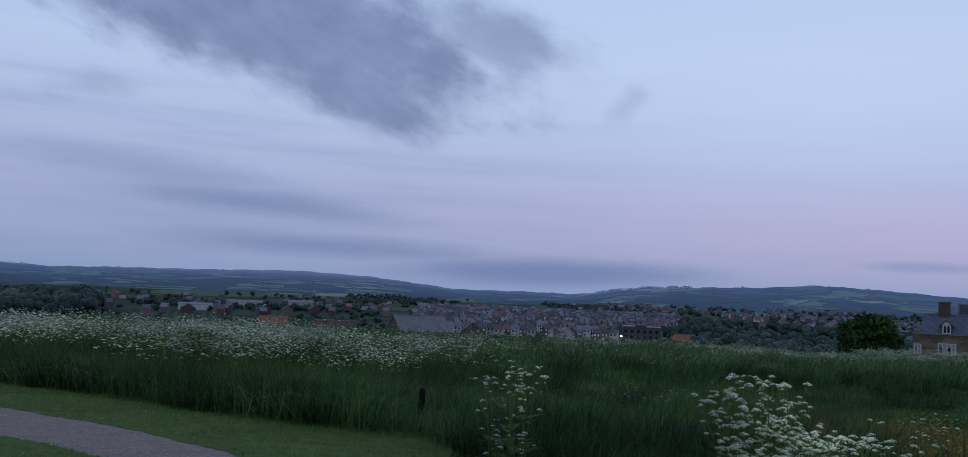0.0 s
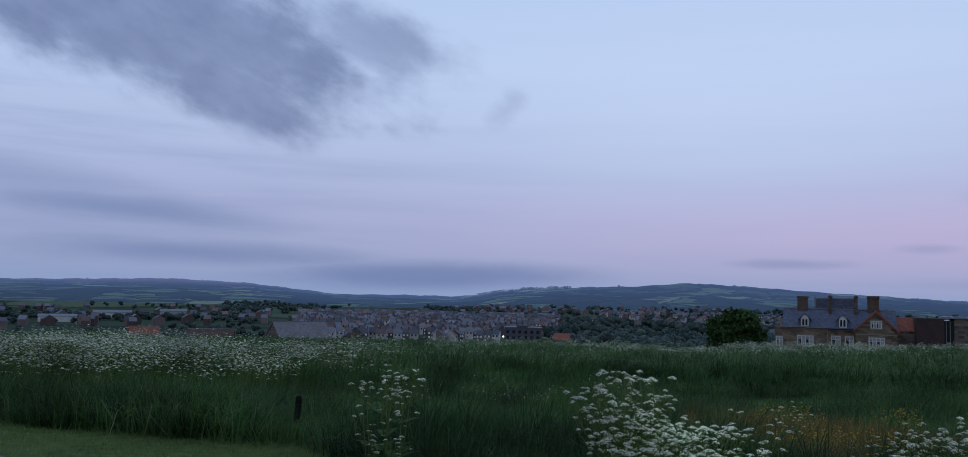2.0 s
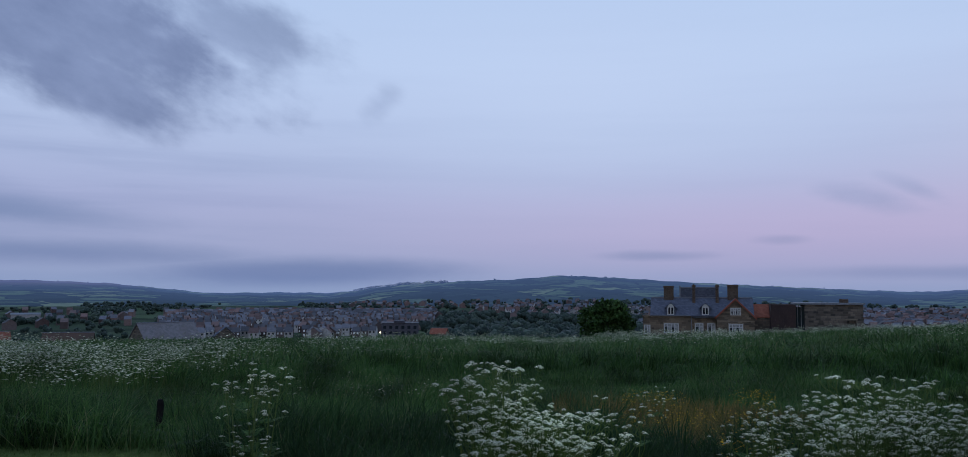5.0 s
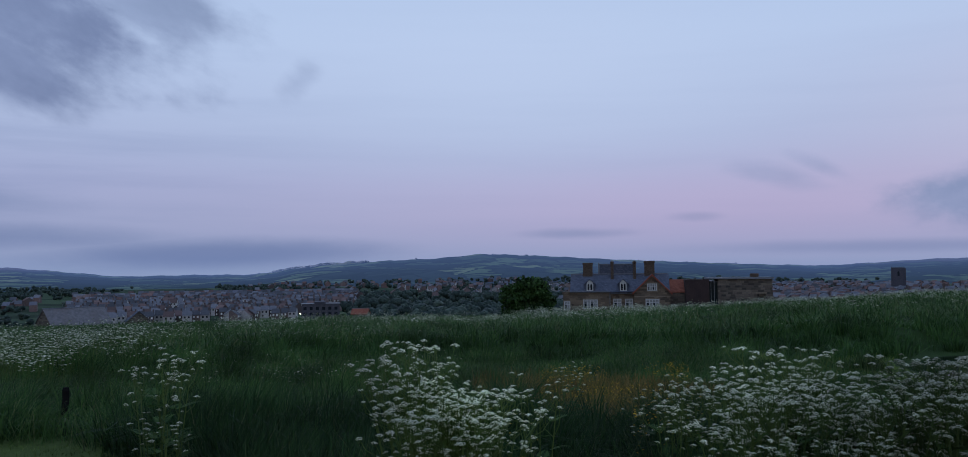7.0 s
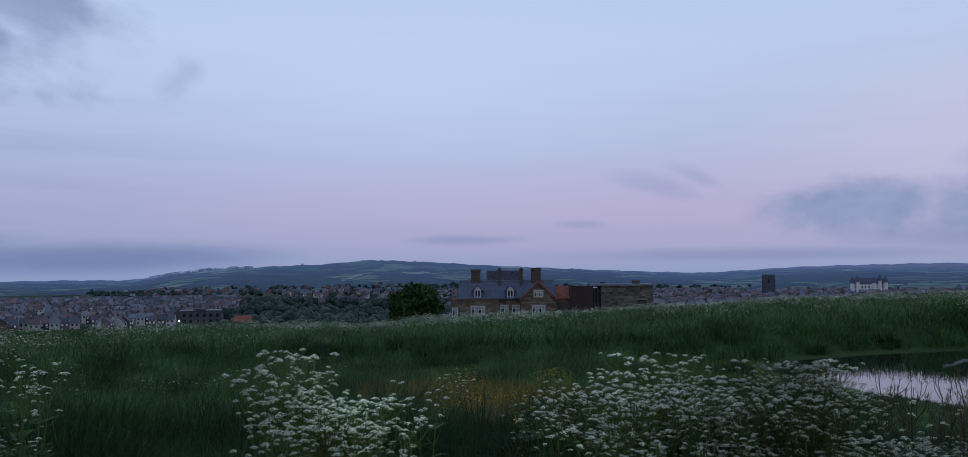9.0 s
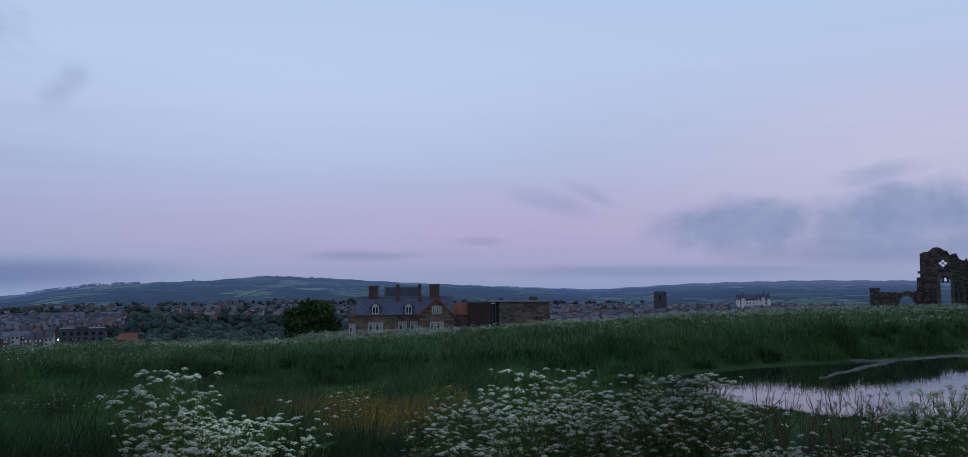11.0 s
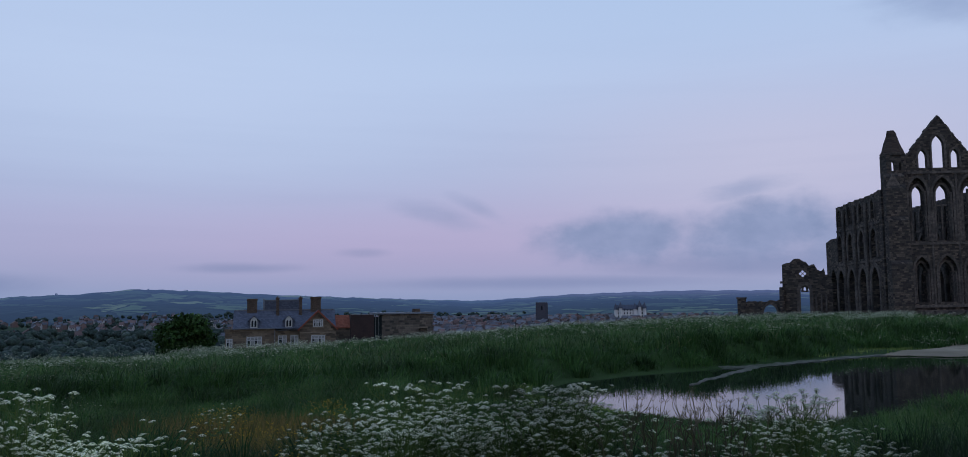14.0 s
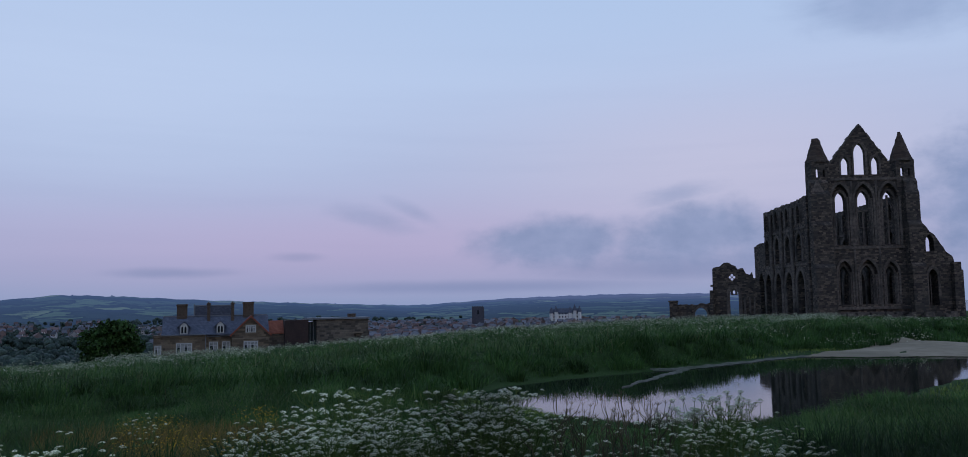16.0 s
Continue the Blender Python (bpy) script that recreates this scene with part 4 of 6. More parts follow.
def bay_wall(x0, x1, bays, length, top, seed, name, jag):
    """The long side of the choir: ground arcade, gallery and clerestory, open between its piers."""
    first, step = bays
    holes, moulds = [], []
    y = first
    while y + 1.3 < length:
        a = up(lancet(y, -0.4, 3.2, 2.5, 6, 0.9))
        a[0], a[1] = (a[0][0], -0.85 + Z0), (a[1][0], -0.85 + Z0)
        b = up(lancet(y, 6.5, 8.5, 2.0, 5, 0.9))
        c = up(lancet(y, 11.4, 12.8, 1.15, 5, 1.0))
        holes += [b, c]
        moulds += [(a, y, 0.5), (b, y, 0.35), (c, y, 0.25)]
        holes.append(a)
        y += step
    line = ragged([(length, 14.2), (length * 0.6, 14.4), (length * 0.3, 14.4), (0.6, 14.7)], 0.35, jag * 0.5, seed)
    outer = [(0.6, -0.9), (length, -0.9), (length, 6.0)] + line
    main = part(name, slab(up(outer), holes, x0, x1, True), M_ABBEY, abbey)
    for h, c, g in moulds:
        part("arch_moulding", moulding(h, c, g, x0 - 0.2, x0 + 0.3, True), M_ABBEY_MOULD, main)
    y = first + step / 2
    while y < length:
        part("vault_shaft", prism((x0 - 0.20, y), 0.30, 0.22, -0.9 + Z0, 13.6 + Z0, 8, 2), M_ABBEY_MOULD, main)
        y += step
    y = first
    while y + 1.3 < length:
        for dy in (-0.42, 0.42):
            part("gallery_shaft", prism((x0 + 0.4, y + dy), 0.12, 0.12, 6.5 + Z0, 8.9 + Z0, 6), M_ABBEY_MOULD, main)
        part("gallery_tympanum", slab(up([(y - 1.02, 8.6), (y + 1.02, 8.6), (y + 0.5, 9.7), (y, 10.1), (y - 0.5, 9.7)]), [up([(y - 0.2, 9.0), (y + 0.2, 9.0), (y + 0.2, 9.35), (y - 0.2, 9.35)])], x0 + 0.3, x0 + 0.55, True), M_ABBEY_MOULD, main)
        y += step
    for z in (6.05, 10.75):
        part("string_course", boxes((x0 - 0.12, x0 + 0.05, 1.0, length - 0.1, z - 0.12 + Z0, z + 0.14 + Z0)), M_ABBEY_MOULD, main)
    return main


bay_wall(-7.0, -5.6, (3.4, 4.2), 17.4, 14.4, 21, "south_arcade", 0.22)
bay_wall(4.9, 6.3, (3.3, 4.75), 27.0, 14.4, 22, "north_arcade", 0.3)
# stub beyond the broken end, lower
part("wall_stub", slab(up([(17.4, -0.9), (22.4, -0.9)] + ragged([(22.4, 9.6), (19.0, 9.9), (17.4, 9.8)], 0.5, 0.15, 6)), [up(lancet(19.6, -0.85, 3.2, 2.7))], -7.0, -5.6, True), M_ABBEY, abbey)
# north aisle: its end wall steps down, with two lancets
aisle = up([(6.3, -0.9), (11.45, -0.9), (11.5, 4.6)] + ragged([(11.5, 4.6), (10.9, 6.7), (10.2, 7.2), (9.3, 8.8), (8.3, 9.9), (7.3, 11.0), (6.3, 11.6)], 0.5, 0.13, 8))
a_holes = [abbey_lancet(8.3, 0.5, 4.0, 1.15, 1.2), abbey_lancet(8.2, 7.3, 8.5, 1.05, 1.2)]
part("aisle_wall", slab(aisle, a_holes, 0.2, 1.4), M_ABBEY, abbey)
part("arch_moulding", moulding(a_holes[0], 8.3, 0.3, -0.02, 0.4), M_ABBEY_MOULD, abbey)
part("mullion", boxes((8.2, 8.32, 0.7, 0.9, 0.5 + Z0, 4.3 + Z0)), M_ABBEY_MOULD, abbey)
part("buttress", boxes((10.6, 11.75, -0.6, 0.25, -0.9 + Z0, 4.9 + Z0), (10.7, 11.65, -0.4, 0.25, 4.9 + Z0, 5.9 + Z0)), M_ABBEY, abbey)
part("aisle_side_wall", slab(up([(1.4, -0.9), (26, -0.9)] + ragged([(26, 5.0), (18, 5.6), (9, 5.2), (1.4, 5.4)], 0.6, 0.2, 12)), [up(lancet(y, 0.9, 3.6, 0.9)) for y in (4, 9, 14, 19, 24)], 10.6, 11.5, True), M_ABBEY, abbey)
# the transept's remains close the view through the windows
part("transept_wall", slab(up([(-1.0, -0.9), (6.6, -0.9)] + ragged([(6.6, 14.9), (5.4, 15.8), (2.6, 13.2), (0.4, 9.4), (-1.0, 6.5)], 0.6, 0.25, 14)), [up(lancet(2.6, 1.0, 4.5, 1.3)), up(lancet(5.2, 1.0, 4.5, 1.2))], 27.0, 28.4), M_ABBEY, abbey)
for i, x in enumerate(np.arange(-6, 10, 0.8)):
    part("rubble", boxes((x, x + random.Random(i).uniform(0.4, 1.1), -2.2 + (i % 3) * 0.4, -1.6 + (i % 3) * 0.5, -0.9 + Z0, -0.5 + Z0 + 0.25 * (i % 2))), M_ABBEY_MOULD, abbey)

# ---- fragment of the nave: a tall broken wall with a quatrefoil over a doorway
CA = radians(63.75)
NAVE_AT = Matrix(((math.cos(CA), math.sin(CA), 0, math.sin(CA) * 125), (-math.sin(CA), math.cos(CA), 0, math.cos(CA) * 125), (0, 0, 1, -0.9), (0, 0, 0, 1)))
nave = tagged(new("nave_fragment"), "broken nave wall with a quatrefoil above a pointed doorway", "ruin")
nave.matrix_world = NAVE_AT
lift = lambda pts: [(x, z + 0.9) for x, z in pts]
outline = [(-2.7, -0.9), (3.7, -0.9), (3.7, 3.6)] + ragged([(3.7, 3.6), (3.3, 4.7), (2.9, 4.6), (2.7, 5.5), (2.35, 5.0), (1.9, 5.2), (1.5, 6.1), (0.8, 5.9), (0.5, 6.3), (-0.3, 6.75), (-1.0, 6.8), (-1.6, 6.35), (-2.5, 6.15)], 0.35, 0.09, 17) + [(-2.64, 6.0)]
quat = []
for i in range(24):
    t = math.tau * i / 24
    rr = 0.40 + 0.07 * math.cos(4 * t)
    quat.append((0.0 + rr * math.cos(t), 4.8 + rr * math.sin(t)))
body = part("wall", slab(lift(outline), [lift(quat), lift(lancet(0.2, -0.85, 2.3, 1.15, 6, 0.8))], 0, 1.3), M_ABBEY, nave)
for turn in (1, -1):
    part("tracery", slab(lift([(-0.36, 4.8 - 0.30 * turn), (-0.30, 4.8 - 0.36 * turn), (0.36, 4.8 + 0.30 * turn), (0.30, 4.8 + 0.36 * turn)]), [], 0.5 + 0.01 * turn, 0.65 + 0.01 * turn), M_ABBEY_MOULD, nave)
dm = lift(lancet(0.2, -0.85, 2.3, 1.15, 6, 0.8))
part("arch_moulding", moulding(dm, 0.2, 0.4, -0.15, 0.4), M_ABBEY_MOULD, nave)
tr2 = lift(lancet(0.2, 2.3, 2.5, 0.95, 5, 0.8))
part("door_tracery", slab(tr2, [lift(lancet(0.2, 2.42, 2.7, 0.32, 4))], 0.5, 0.7), M_ABBEY_MOULD, nave)
for x in (-0.75, 1.15, 1.6, 2.3, 2.9):
    part("shaft", prism((x, -0.12), 0.15, 0.14, 0.0, 2.9, 8), M_ABBEY_MOULD, nave)
part("pier", prism((-2.75, -0.25), 0.42, 0.36, 0.0, 3.9, 8), M_ABBEY, nave)
part("corbel", boxes((-2.95, -2.6, -0.2, 0.2, 4.4, 4.7)), M_ABBEY_MOULD, nave)

low = tagged(new("low_ruin_wall"), "low broken wall with an arched gap and a square pier", "ruin")
low.matrix_world = NAVE_AT
arch = lift(lancet(-4.4, -0.85, -0.4, 1.7, 6, 0.25))
lw = [(-7.6, -0.9), (-2.72, -0.9)] + ragged([(-2.72, 1.35), (-3.6, 1.15), (-4.4, 1.2), (-5.2, 1.0), (-6.4, 1.15), (-7.6, 1.0)], 0.4, 0.08, 31)
part("wall", slab(lift(lw), [arch], 0.1, 0.9), M_ABBEY, low)
part("arch_moulding", moulding(arch, -4.4, 0.25, 0.0, 0.3), M_ABBEY_MOULD, low)
part("pier", boxes((-8.7, -7.6, -0.2, 1.0, 0.0, 2.35)), M_ABBEY, low)
part("pier_cap", boxes((-8.82, -7.5, -0.3, 1.1, 2.352, 2.58)), M_ABBEY_MOULD, low)

# ---------------------------------------------------------------- the stone house and its annex
HA = radians(30.3)
HOUSE_AT = Matrix(((math.cos(HA), math.sin(HA), 0, math.sin(HA) * 168), (-math.sin(HA), math.cos(HA), 0, math.cos(HA) * 168), (0, 0, 1, -8.2), (0, 0, 0, 1)))
HB = 8.2      # from the base to the eye's ground


def hz(*d):
    x0, x1, y0, y1, z0, z1 = d
    return (x0, x1, y0, y1, z0 + HB, z1 + HB)


def gable_roof(x0, x1, y0, y1, eave, ridge, along="x", over=0.25, thick=0.18):
    """Two sloping slabs."""
    bm = bmesh.new()
    if along == "x":
        ym = (y0 + y1) / 2
        prof = [(y0 - over, eave - over * (ridge - eave) / (ym - y0)), (ym, ridge), (y1 + over, eave - over * (ridge - eave) / (ym - y0))]
        put = lambda s, q, z: (s, q, z + HB)
        s0, s1 = x0 - over, x1 + over
    else:
        xm = (x0 + x1) / 2
        prof = [(x0 - over, eave - over * (ridge - eave) / (xm - x0)), (xm, ridge), (x1 + over, eave - over * (ridge - eave) / (xm - x0))]
        put = lambda s, q, z: (q, s, z + HB)
        s0, s1 = y0 - over, y1 + over
    rows = [[bm.verts.new(put(s, q, z + dz)) for q, z in prof] for s in (s0, s1) for dz in (0, thick)]
    lo0, hi0, lo1, hi1 = rows
    for i in (0, 1):
        bm.faces.new((hi0[i], hi0[i + 1], hi1[i + 1], hi1[i]))
        bm.faces.new((lo0[i], lo1[i], lo1[i + 1], lo0[i + 1]))
        bm.faces.new((lo0[i], lo0[i + 1], hi0[i + 1], hi0[i]))
        bm.faces.new((lo1[i], hi1[i], hi1[i + 1], lo1[i + 1]))
    for i in (0, 2):
        bm.faces.new((lo0[i], hi0[i], hi1[i], lo1[i]))
    bmesh.ops.recalc_face_normals(bm, faces=bm.faces)
    return bm


def house_window(parent, x0, x1, z0, z1, y, lights, head=0.0):
    """A white window of several lights with its stone surround."""
    ring = lambda a, b: [(x0 - a, z0 - b + HB), (x1 + a, z0 - b + HB), (x1 + a, z1 + b + HB), (x0 - a, z1 + b + HB)]
    win = part("window", slab(ring(0.2, 0.2), [ring(0.0, 0.0)], y - 0.06, y + 0.02), M_DRESSED, parent, "white mullioned window in a stone surround")
    part("pane", boxes(hz(x0, x1, y - 0.02, y - 0.012, z0, z1)), M_PANE, win)
    step = (x1 - x0) / lights
    for i in range(lights + 1):
        x = x0 + i * step
        part("mullion", boxes(hz(x - 0.09, x + 0.09, y - 0.1, y - 0.03, z0, z1)), M_FRAME, win)
    for z in (z0 + 0.06, z0 + (z1 - z0) * 0.62, z1 - 0.07):
        part("transom", boxes(hz(x0 + 0.09, x1 - 0.09, y - 0.09, y - 0.035, z - 0.06, z + 0.06)), M_FRAME, win)
    for i in range(lights):
        part("blind", boxes(hz(x0 + i * step + 0.12, x0 + (i + 1) * step - 0.12, y - 0.028, y - 0.022, z0 + (0.1 if i % 2 else 0.7) * (z1 - z0), z1 - 0.1)), M_BLIND, win)


house = tagged(new("stone_house"), "two-storey sandstone house with slate roof and tall chimneys", "house")
house.matrix_world = HOUSE_AT
part("wall", boxes(hz(-9.3, -1.8, 0, 8, -8.2, -2.95), hz(-1.8, 2.7, 0.7, 8, -8.2, -3.3), hz(2.7, 9.3, 1.5, 8, -8.2, -3.0)), M_HOUSE, house)
part("gable_wall", slab([(2.75, 0), (9.5, 0), (9.5, HB - 3.2), (6.1, HB + 0.1), (2.75, HB - 3.2)], [], -1.0, 2.0), M_HOUSE, house)
part("side_gable", slab([(0.0, HB - 3.0), (8.0, HB - 3.0), (4.0, HB + 0.15)], [], -9.3, -8.9, True), M_HOUSE, house)
part("roof", gable_roof(-9.3, 9.2, 0, 8, -2.95, 0.15, "x", 0.3), M_SLATE, house, "blue-grey slate roof")
part("gable_roof", gable_roof(2.75, 9.5, -1.0, 4.5, -3.15, 0.12, "y", 0.25), M_SLATE, house)
for sx, nm in ((-1, "bargeboard"), (1, "bargeboard")):
    bb = bmesh.new()
    x0, x1 = 6.12, 6.12 + sx * 3.75
    vs = [bb.verts.new((x, y, z + HB)) for y in (-1.42, -1.3) for x, z in ((x0, 0.36), (x1, -3.3), (x1, -3.65), (x0, -0.05))]
    for fc in ((0, 1, 2, 3), (7, 6, 5, 4), (0, 4, 5, 1), (1, 5, 6, 2), (2, 6, 7, 3), (3, 7, 4, 0)):
        bb.faces.new([vs[i] for i in fc])
    bmesh.ops.recalc_face_normals(bb, faces=bb.faces)
    part(nm, bb, M_BARGE, house, "red-brown painted bargeboard")
part("back_roof", slab([(-4.0, HB - 0.6), (2.8, HB - 0.6), (2.7, HB + 2.2), (-3.9, HB + 2.2)], [], 5.2, 9.5), M_SLATE, house, "raised slate roof behind the ridge")
part("ridge_cresting", boxes(hz(-3.95, 2.75, 5.1, 5.4, 2.2, 2.38)), M_LEAD, house)
part("parapet", boxes(hz(-4.2, -3.95, 5.0, 5.6, -0.4, 2.6)), M_LEAD, house)
part("ridge_tile", boxes(hz(-9.5, 9.3, 3.85, 4.15, 0.28, 0.46)), M_LEAD, house)


def chimney(x0, x1, y0, y1, z0, z1, pots):
    st = part("chimney", boxes(hz(x0, x1, y0, y1, z0, z1 - 0.35)), M_BRICKSTACK, house, "tall brown chimney stack")
    part("chimney_cap", boxes(hz(x0 - 0.12, x1 + 0.12, y0 - 0.12, y1 + 0.12, z1 - 0.35, z1 - 0.15), hz(x0 - 0.05, x1 + 0.05, y0 - 0.05, y1 + 0.05, z1 - 0.148, z1)), M_BRICKSTACK, st)
    for i in range(pots):
        cx = x0 + (i + 0.5) * (x1 - x0) / pots
        part("chimney_pot", prism((cx, (y0 + y1) / 2), 0.13, 0.1, z1 + HB, z1 + 0.22 + HB, 8), M_DRESSED, st)


chimney(-7.15, -5.3, 3.4, 4.6, -0.2, 2.6, 0)
chimney(4.85, 6.8, 3.4, 4.6, -0.3, 2.85, 0)
chimney(-1.72, -1.15, 2.7, 3.4, -1.2, 2.8, 1)
chimney(2.62, 3.2, 2.7, 3.4, -1.2, 2.8, 1)
for cx in (-5.72, 0.68):      # dormers with arched white windows
    dm = part("dormer", slab([(cx - 0.85, HB - 3.05), (cx + 0.85, HB - 3.05), (cx + 0.85, HB - 1.5), (cx, HB - 0.75), (cx - 0.85, HB - 1.5)], [], -0.15, 2.6), M_SLATE, house)
    arch_pts = lancet(cx, HB - 2.9, HB - 1.75, 1.25, 5, 0.6)
    part("window_frame", moulding(ringof(arch_pts, -0.14, cx), cx, 0.16, -0.28, -0.15), M_FRAME, dm, "white arched dormer window")
    part("pane", slab(ringof(arch_pts, -0.12, cx), [], -0.20, -0.165), M_FRAME, dm)
    for k in (-1, 1):
        part("light", slab(lancet(cx + k * 0.27, HB - 2.75, HB - 1.8, 0.36, 4), [], -0.225, -0.205), M_PANE, dm)
    for sx in (-1, 1):
        rb = bmesh.new()
        vs = [rb.verts.new((x, y, z + HB)) for y in (-0.4, 2.4) for x, z in ((cx, -0.55), (cx + sx * 1.15, -1.6), (cx + sx * 1.15, -1.72), (cx, -0.70))]
        for fc in ((0, 1, 2, 3), (7, 6, 5, 4), (0, 4, 5, 1), (1, 5, 6, 2), (2, 6, 7, 3), (3, 7, 4, 0)):
            rb.faces.new([vs[i] for i in fc])
        bmesh.ops.recalc_face_normals(rb, faces=rb.faces)
        part("dormer_roof", rb, M_SLATE, dm)
house_window(house, -6.95, -4.35, -6.35, -4.55, 0.0, 4)
house_window(house, -1.2, 0.2, -6.3, -4.45, 0.7, 2)
house_window(house, 1.1, 2.4, -6.3, -4.45, 0.7, 2)
house_window(house, 4.95, 7.35, -6.2, -4.45, -1.0, 4)
house_window(house, 5.3, 6.95, -2.85, -1.5, -1.0, 4)
part("string_course", boxes(hz(-9.4, -1.8, -0.1, 0.0, -3.35, -3.15)), M_DRESSED, house)
part("string_course", boxes(hz(2.7, 9.55, -1.1, -1.0, -4.05, -3.85)), M_DRESSED, house)
part("gutter", boxes(hz(-9.6, -1.9, -0.42, -0.28, -3.12, -2.98)), M_LEAD, house)
part("lean_to_roof", boxes(hz(-1.7, 2.6, 0.35, 0.9, -3.5, -3.32)), M_LEAD, house)
part("downpipe", boxes(hz(-1.95, -1.83, -0.12, 0.0, -8.0, -3.1)), M_LEAD, house)
part("porch", boxes(hz(-11.0, -9.3, 0.5, 5.0, -8.2, -3.5), hz(-11.15, -9.3, 0.3, 5.2, -3.5, -3.1)), M_HOUSE, house, "flat-roofed stone side porch")
house_window(house, -10.7, -9.7, -6.6, -4.9, 0.5, 2)

annex = tagged(new("visitor_annex"), "stone and rusted-steel annex with a low lead roof", "building")
annex.matrix_world = HOUSE_AT
part("link_wall", boxes(hz(9.52, 12.4, 2.0, 7.0, -8.2, -3.2)), M_RUBBLE, annex)
part("link_roof", gable_roof(9.55, 12.3, 1.9, 7.2, -3.25, -1.0, "x", 0.1), M_PANTILE, annex, "red pantile roof")
part("steel_block", boxes(hz(12.4, 16.8, -0.5, 6.0, -8.2, -0.75)), M_CORTEN, annex, "dark rusted-steel clad block")
for i in range(6):
    part("cladding_seam", boxes(hz(12.45 + i * 0.72, 12.49 + i * 0.72, -0.53, -0.5, -8.1, -0.8)), M_CORTEN, annex)
part("glass_link", boxes(hz(16.8, 18.4, 0.4, 5.0, -8.2, -1.1)), M_PANE, annex, "tall glazed link")
for x in (17.2, 17.8):
    part("glazing_bar", boxes(hz(x - 0.04, x + 0.04, 0.33, 0.4, -8.2, -1.1)), M_LEAD, annex)
ops = [[(25.6, HB - 5.0), (27.2, HB - 5.0), (27.2, HB - 3.55), (25.6, HB - 3.55)]]
part("stone_wall", slab([(18.4, 0), (28.4, 0), (28.4, HB - 0.75), (18.4, HB - 0.75)], ops, 0.0, 0.6), M_RUBBLE, annex, "rubble stone wall")
part("stone_wall", boxes(hz(18.4, 28.4, 0.602, 7.0, -8.2, -0.8)), M_RUBBLE, annex)
part("lintel", boxes(hz(25.4, 27.4, -0.06, 0.0, -3.55, -3.25)), M_DRESSED, annex)
part("flat_roof", boxes(hz(16.6, 28.7, -0.4, 7.3, -0.74, -0.42)), M_LEAD, annex, "flat grey roof edge")
part("roof_vent", boxes(hz(24.9, 26.4, 3.0, 4.0, -0.418, 0.25)), M_BRICKSTACK, annex)

# ---------------------------------------------------------------- farm roofs below the field


def barn(name, azi, dist, width, depth, eave, ridge, turn, roof_mat, label):
    b = tagged(new(name), label, "house")
    base = -26.0
    b.matrix_world = Matrix.Translation(at(azi, dist, base)) @ Matrix.Rotation(-radians(azi + turn), 4, "Z")
    h = width / 2
    part("wall", boxes((-h, h, 0, depth, 0, eave - base)), M_RUBBLE, b)
    for x in (-h, h - 0.4):
        part("gable", slab([(0, eave - base), (depth, eave - base), (depth / 2, ridge - base)], [], x, x + 0.4, True), M_RUBBLE, b)
    bm = gable_roof(-h, h, 0, depth, eave - base - HB, ridge - base - HB + 0.05, "x", 0.3)
    part("roof", bm, roof_mat, b)
    part("ridge_tile", boxes((-h - 0.3, h + 0.3, depth / 2 - 0.15, depth / 2 + 0.15, ridge - base + 0.2, ridge - base + 0.4)), M_LEAD, b)
    return b


M_OLDSLATE = speckled("brown_weathered_slates", (0.12, 0.112, 0.118), (0.19, 0.175, 0.18), 1.2, 0.8, (0.14, 0.118, 0.112))
M_BROWNTILE = speckled("brown_clay_tiles", (0.075, 0.046, 0.036), (0.11, 0.066, 0.048), 1.4, 0.85, (0.06, 0.045, 0.036))
barn("large_barn", -3.6, 250, 16.5, 11.0, -13.4, -8.1, -30, M_OLDSLATE, "long stone barn with a broad grey-brown slate roof")
barn("brown_roofed_cottage", -9.8, 230, 11.0, 8.0, -12.6, -9.6, 8, M_BROWNTILE, "low cottage with a mossy brown tile roof")
barn("red_roofed_cottage", -13.6, 300, 9.0, 7.0, -14.2, -12.2, -4, M_PANTILE, "cottage with a red pantile roof")
barn("white_gabled_house", -1.35, 330, 3.2, 8.0, -15.8, -12.6, 80, M_SLATE, "small house with a white gable end")
barn("red_roofed_house", 13.0, 330, 6.0, 6.0, -15.2, -13.4, 12, M_PANTILE, "house with a red pantile roof among trees")

# ---------------------------------------------------------------- grass and flowers
rngn = np.random.default_rng(7)


def vnoise(x, y, scale, seed=0):
    """Smooth value noise between 0 and 1."""
    x, y = x / scale + 37.1 * seed, y / scale - 11.7 * seed
    xi, yi = np.floor(x).astype(np.int64), np.floor(y).astype(np.int64)
    fx, fy = x - xi, y - yi
    fx, fy = fx * fx * (3 - 2 * fx), fy * fy * (3 - 2 * fy)
    hsh = lambda a, b: (np.sin(a * 127.1 + b * 311.7 + seed * 17.3) * 43758.5453) % 1.0
    return (hsh(xi, yi) * (1 - fx) + hsh(xi + 1, yi) * fx) * (1 - fy) + (hsh(xi, yi + 1) * (1 - fx) + hsh(xi + 1, yi + 1) * fx) * fy


def tall_ok(x, y):
    return y > np.interp(x, VERGE_X, VERGE_Y)


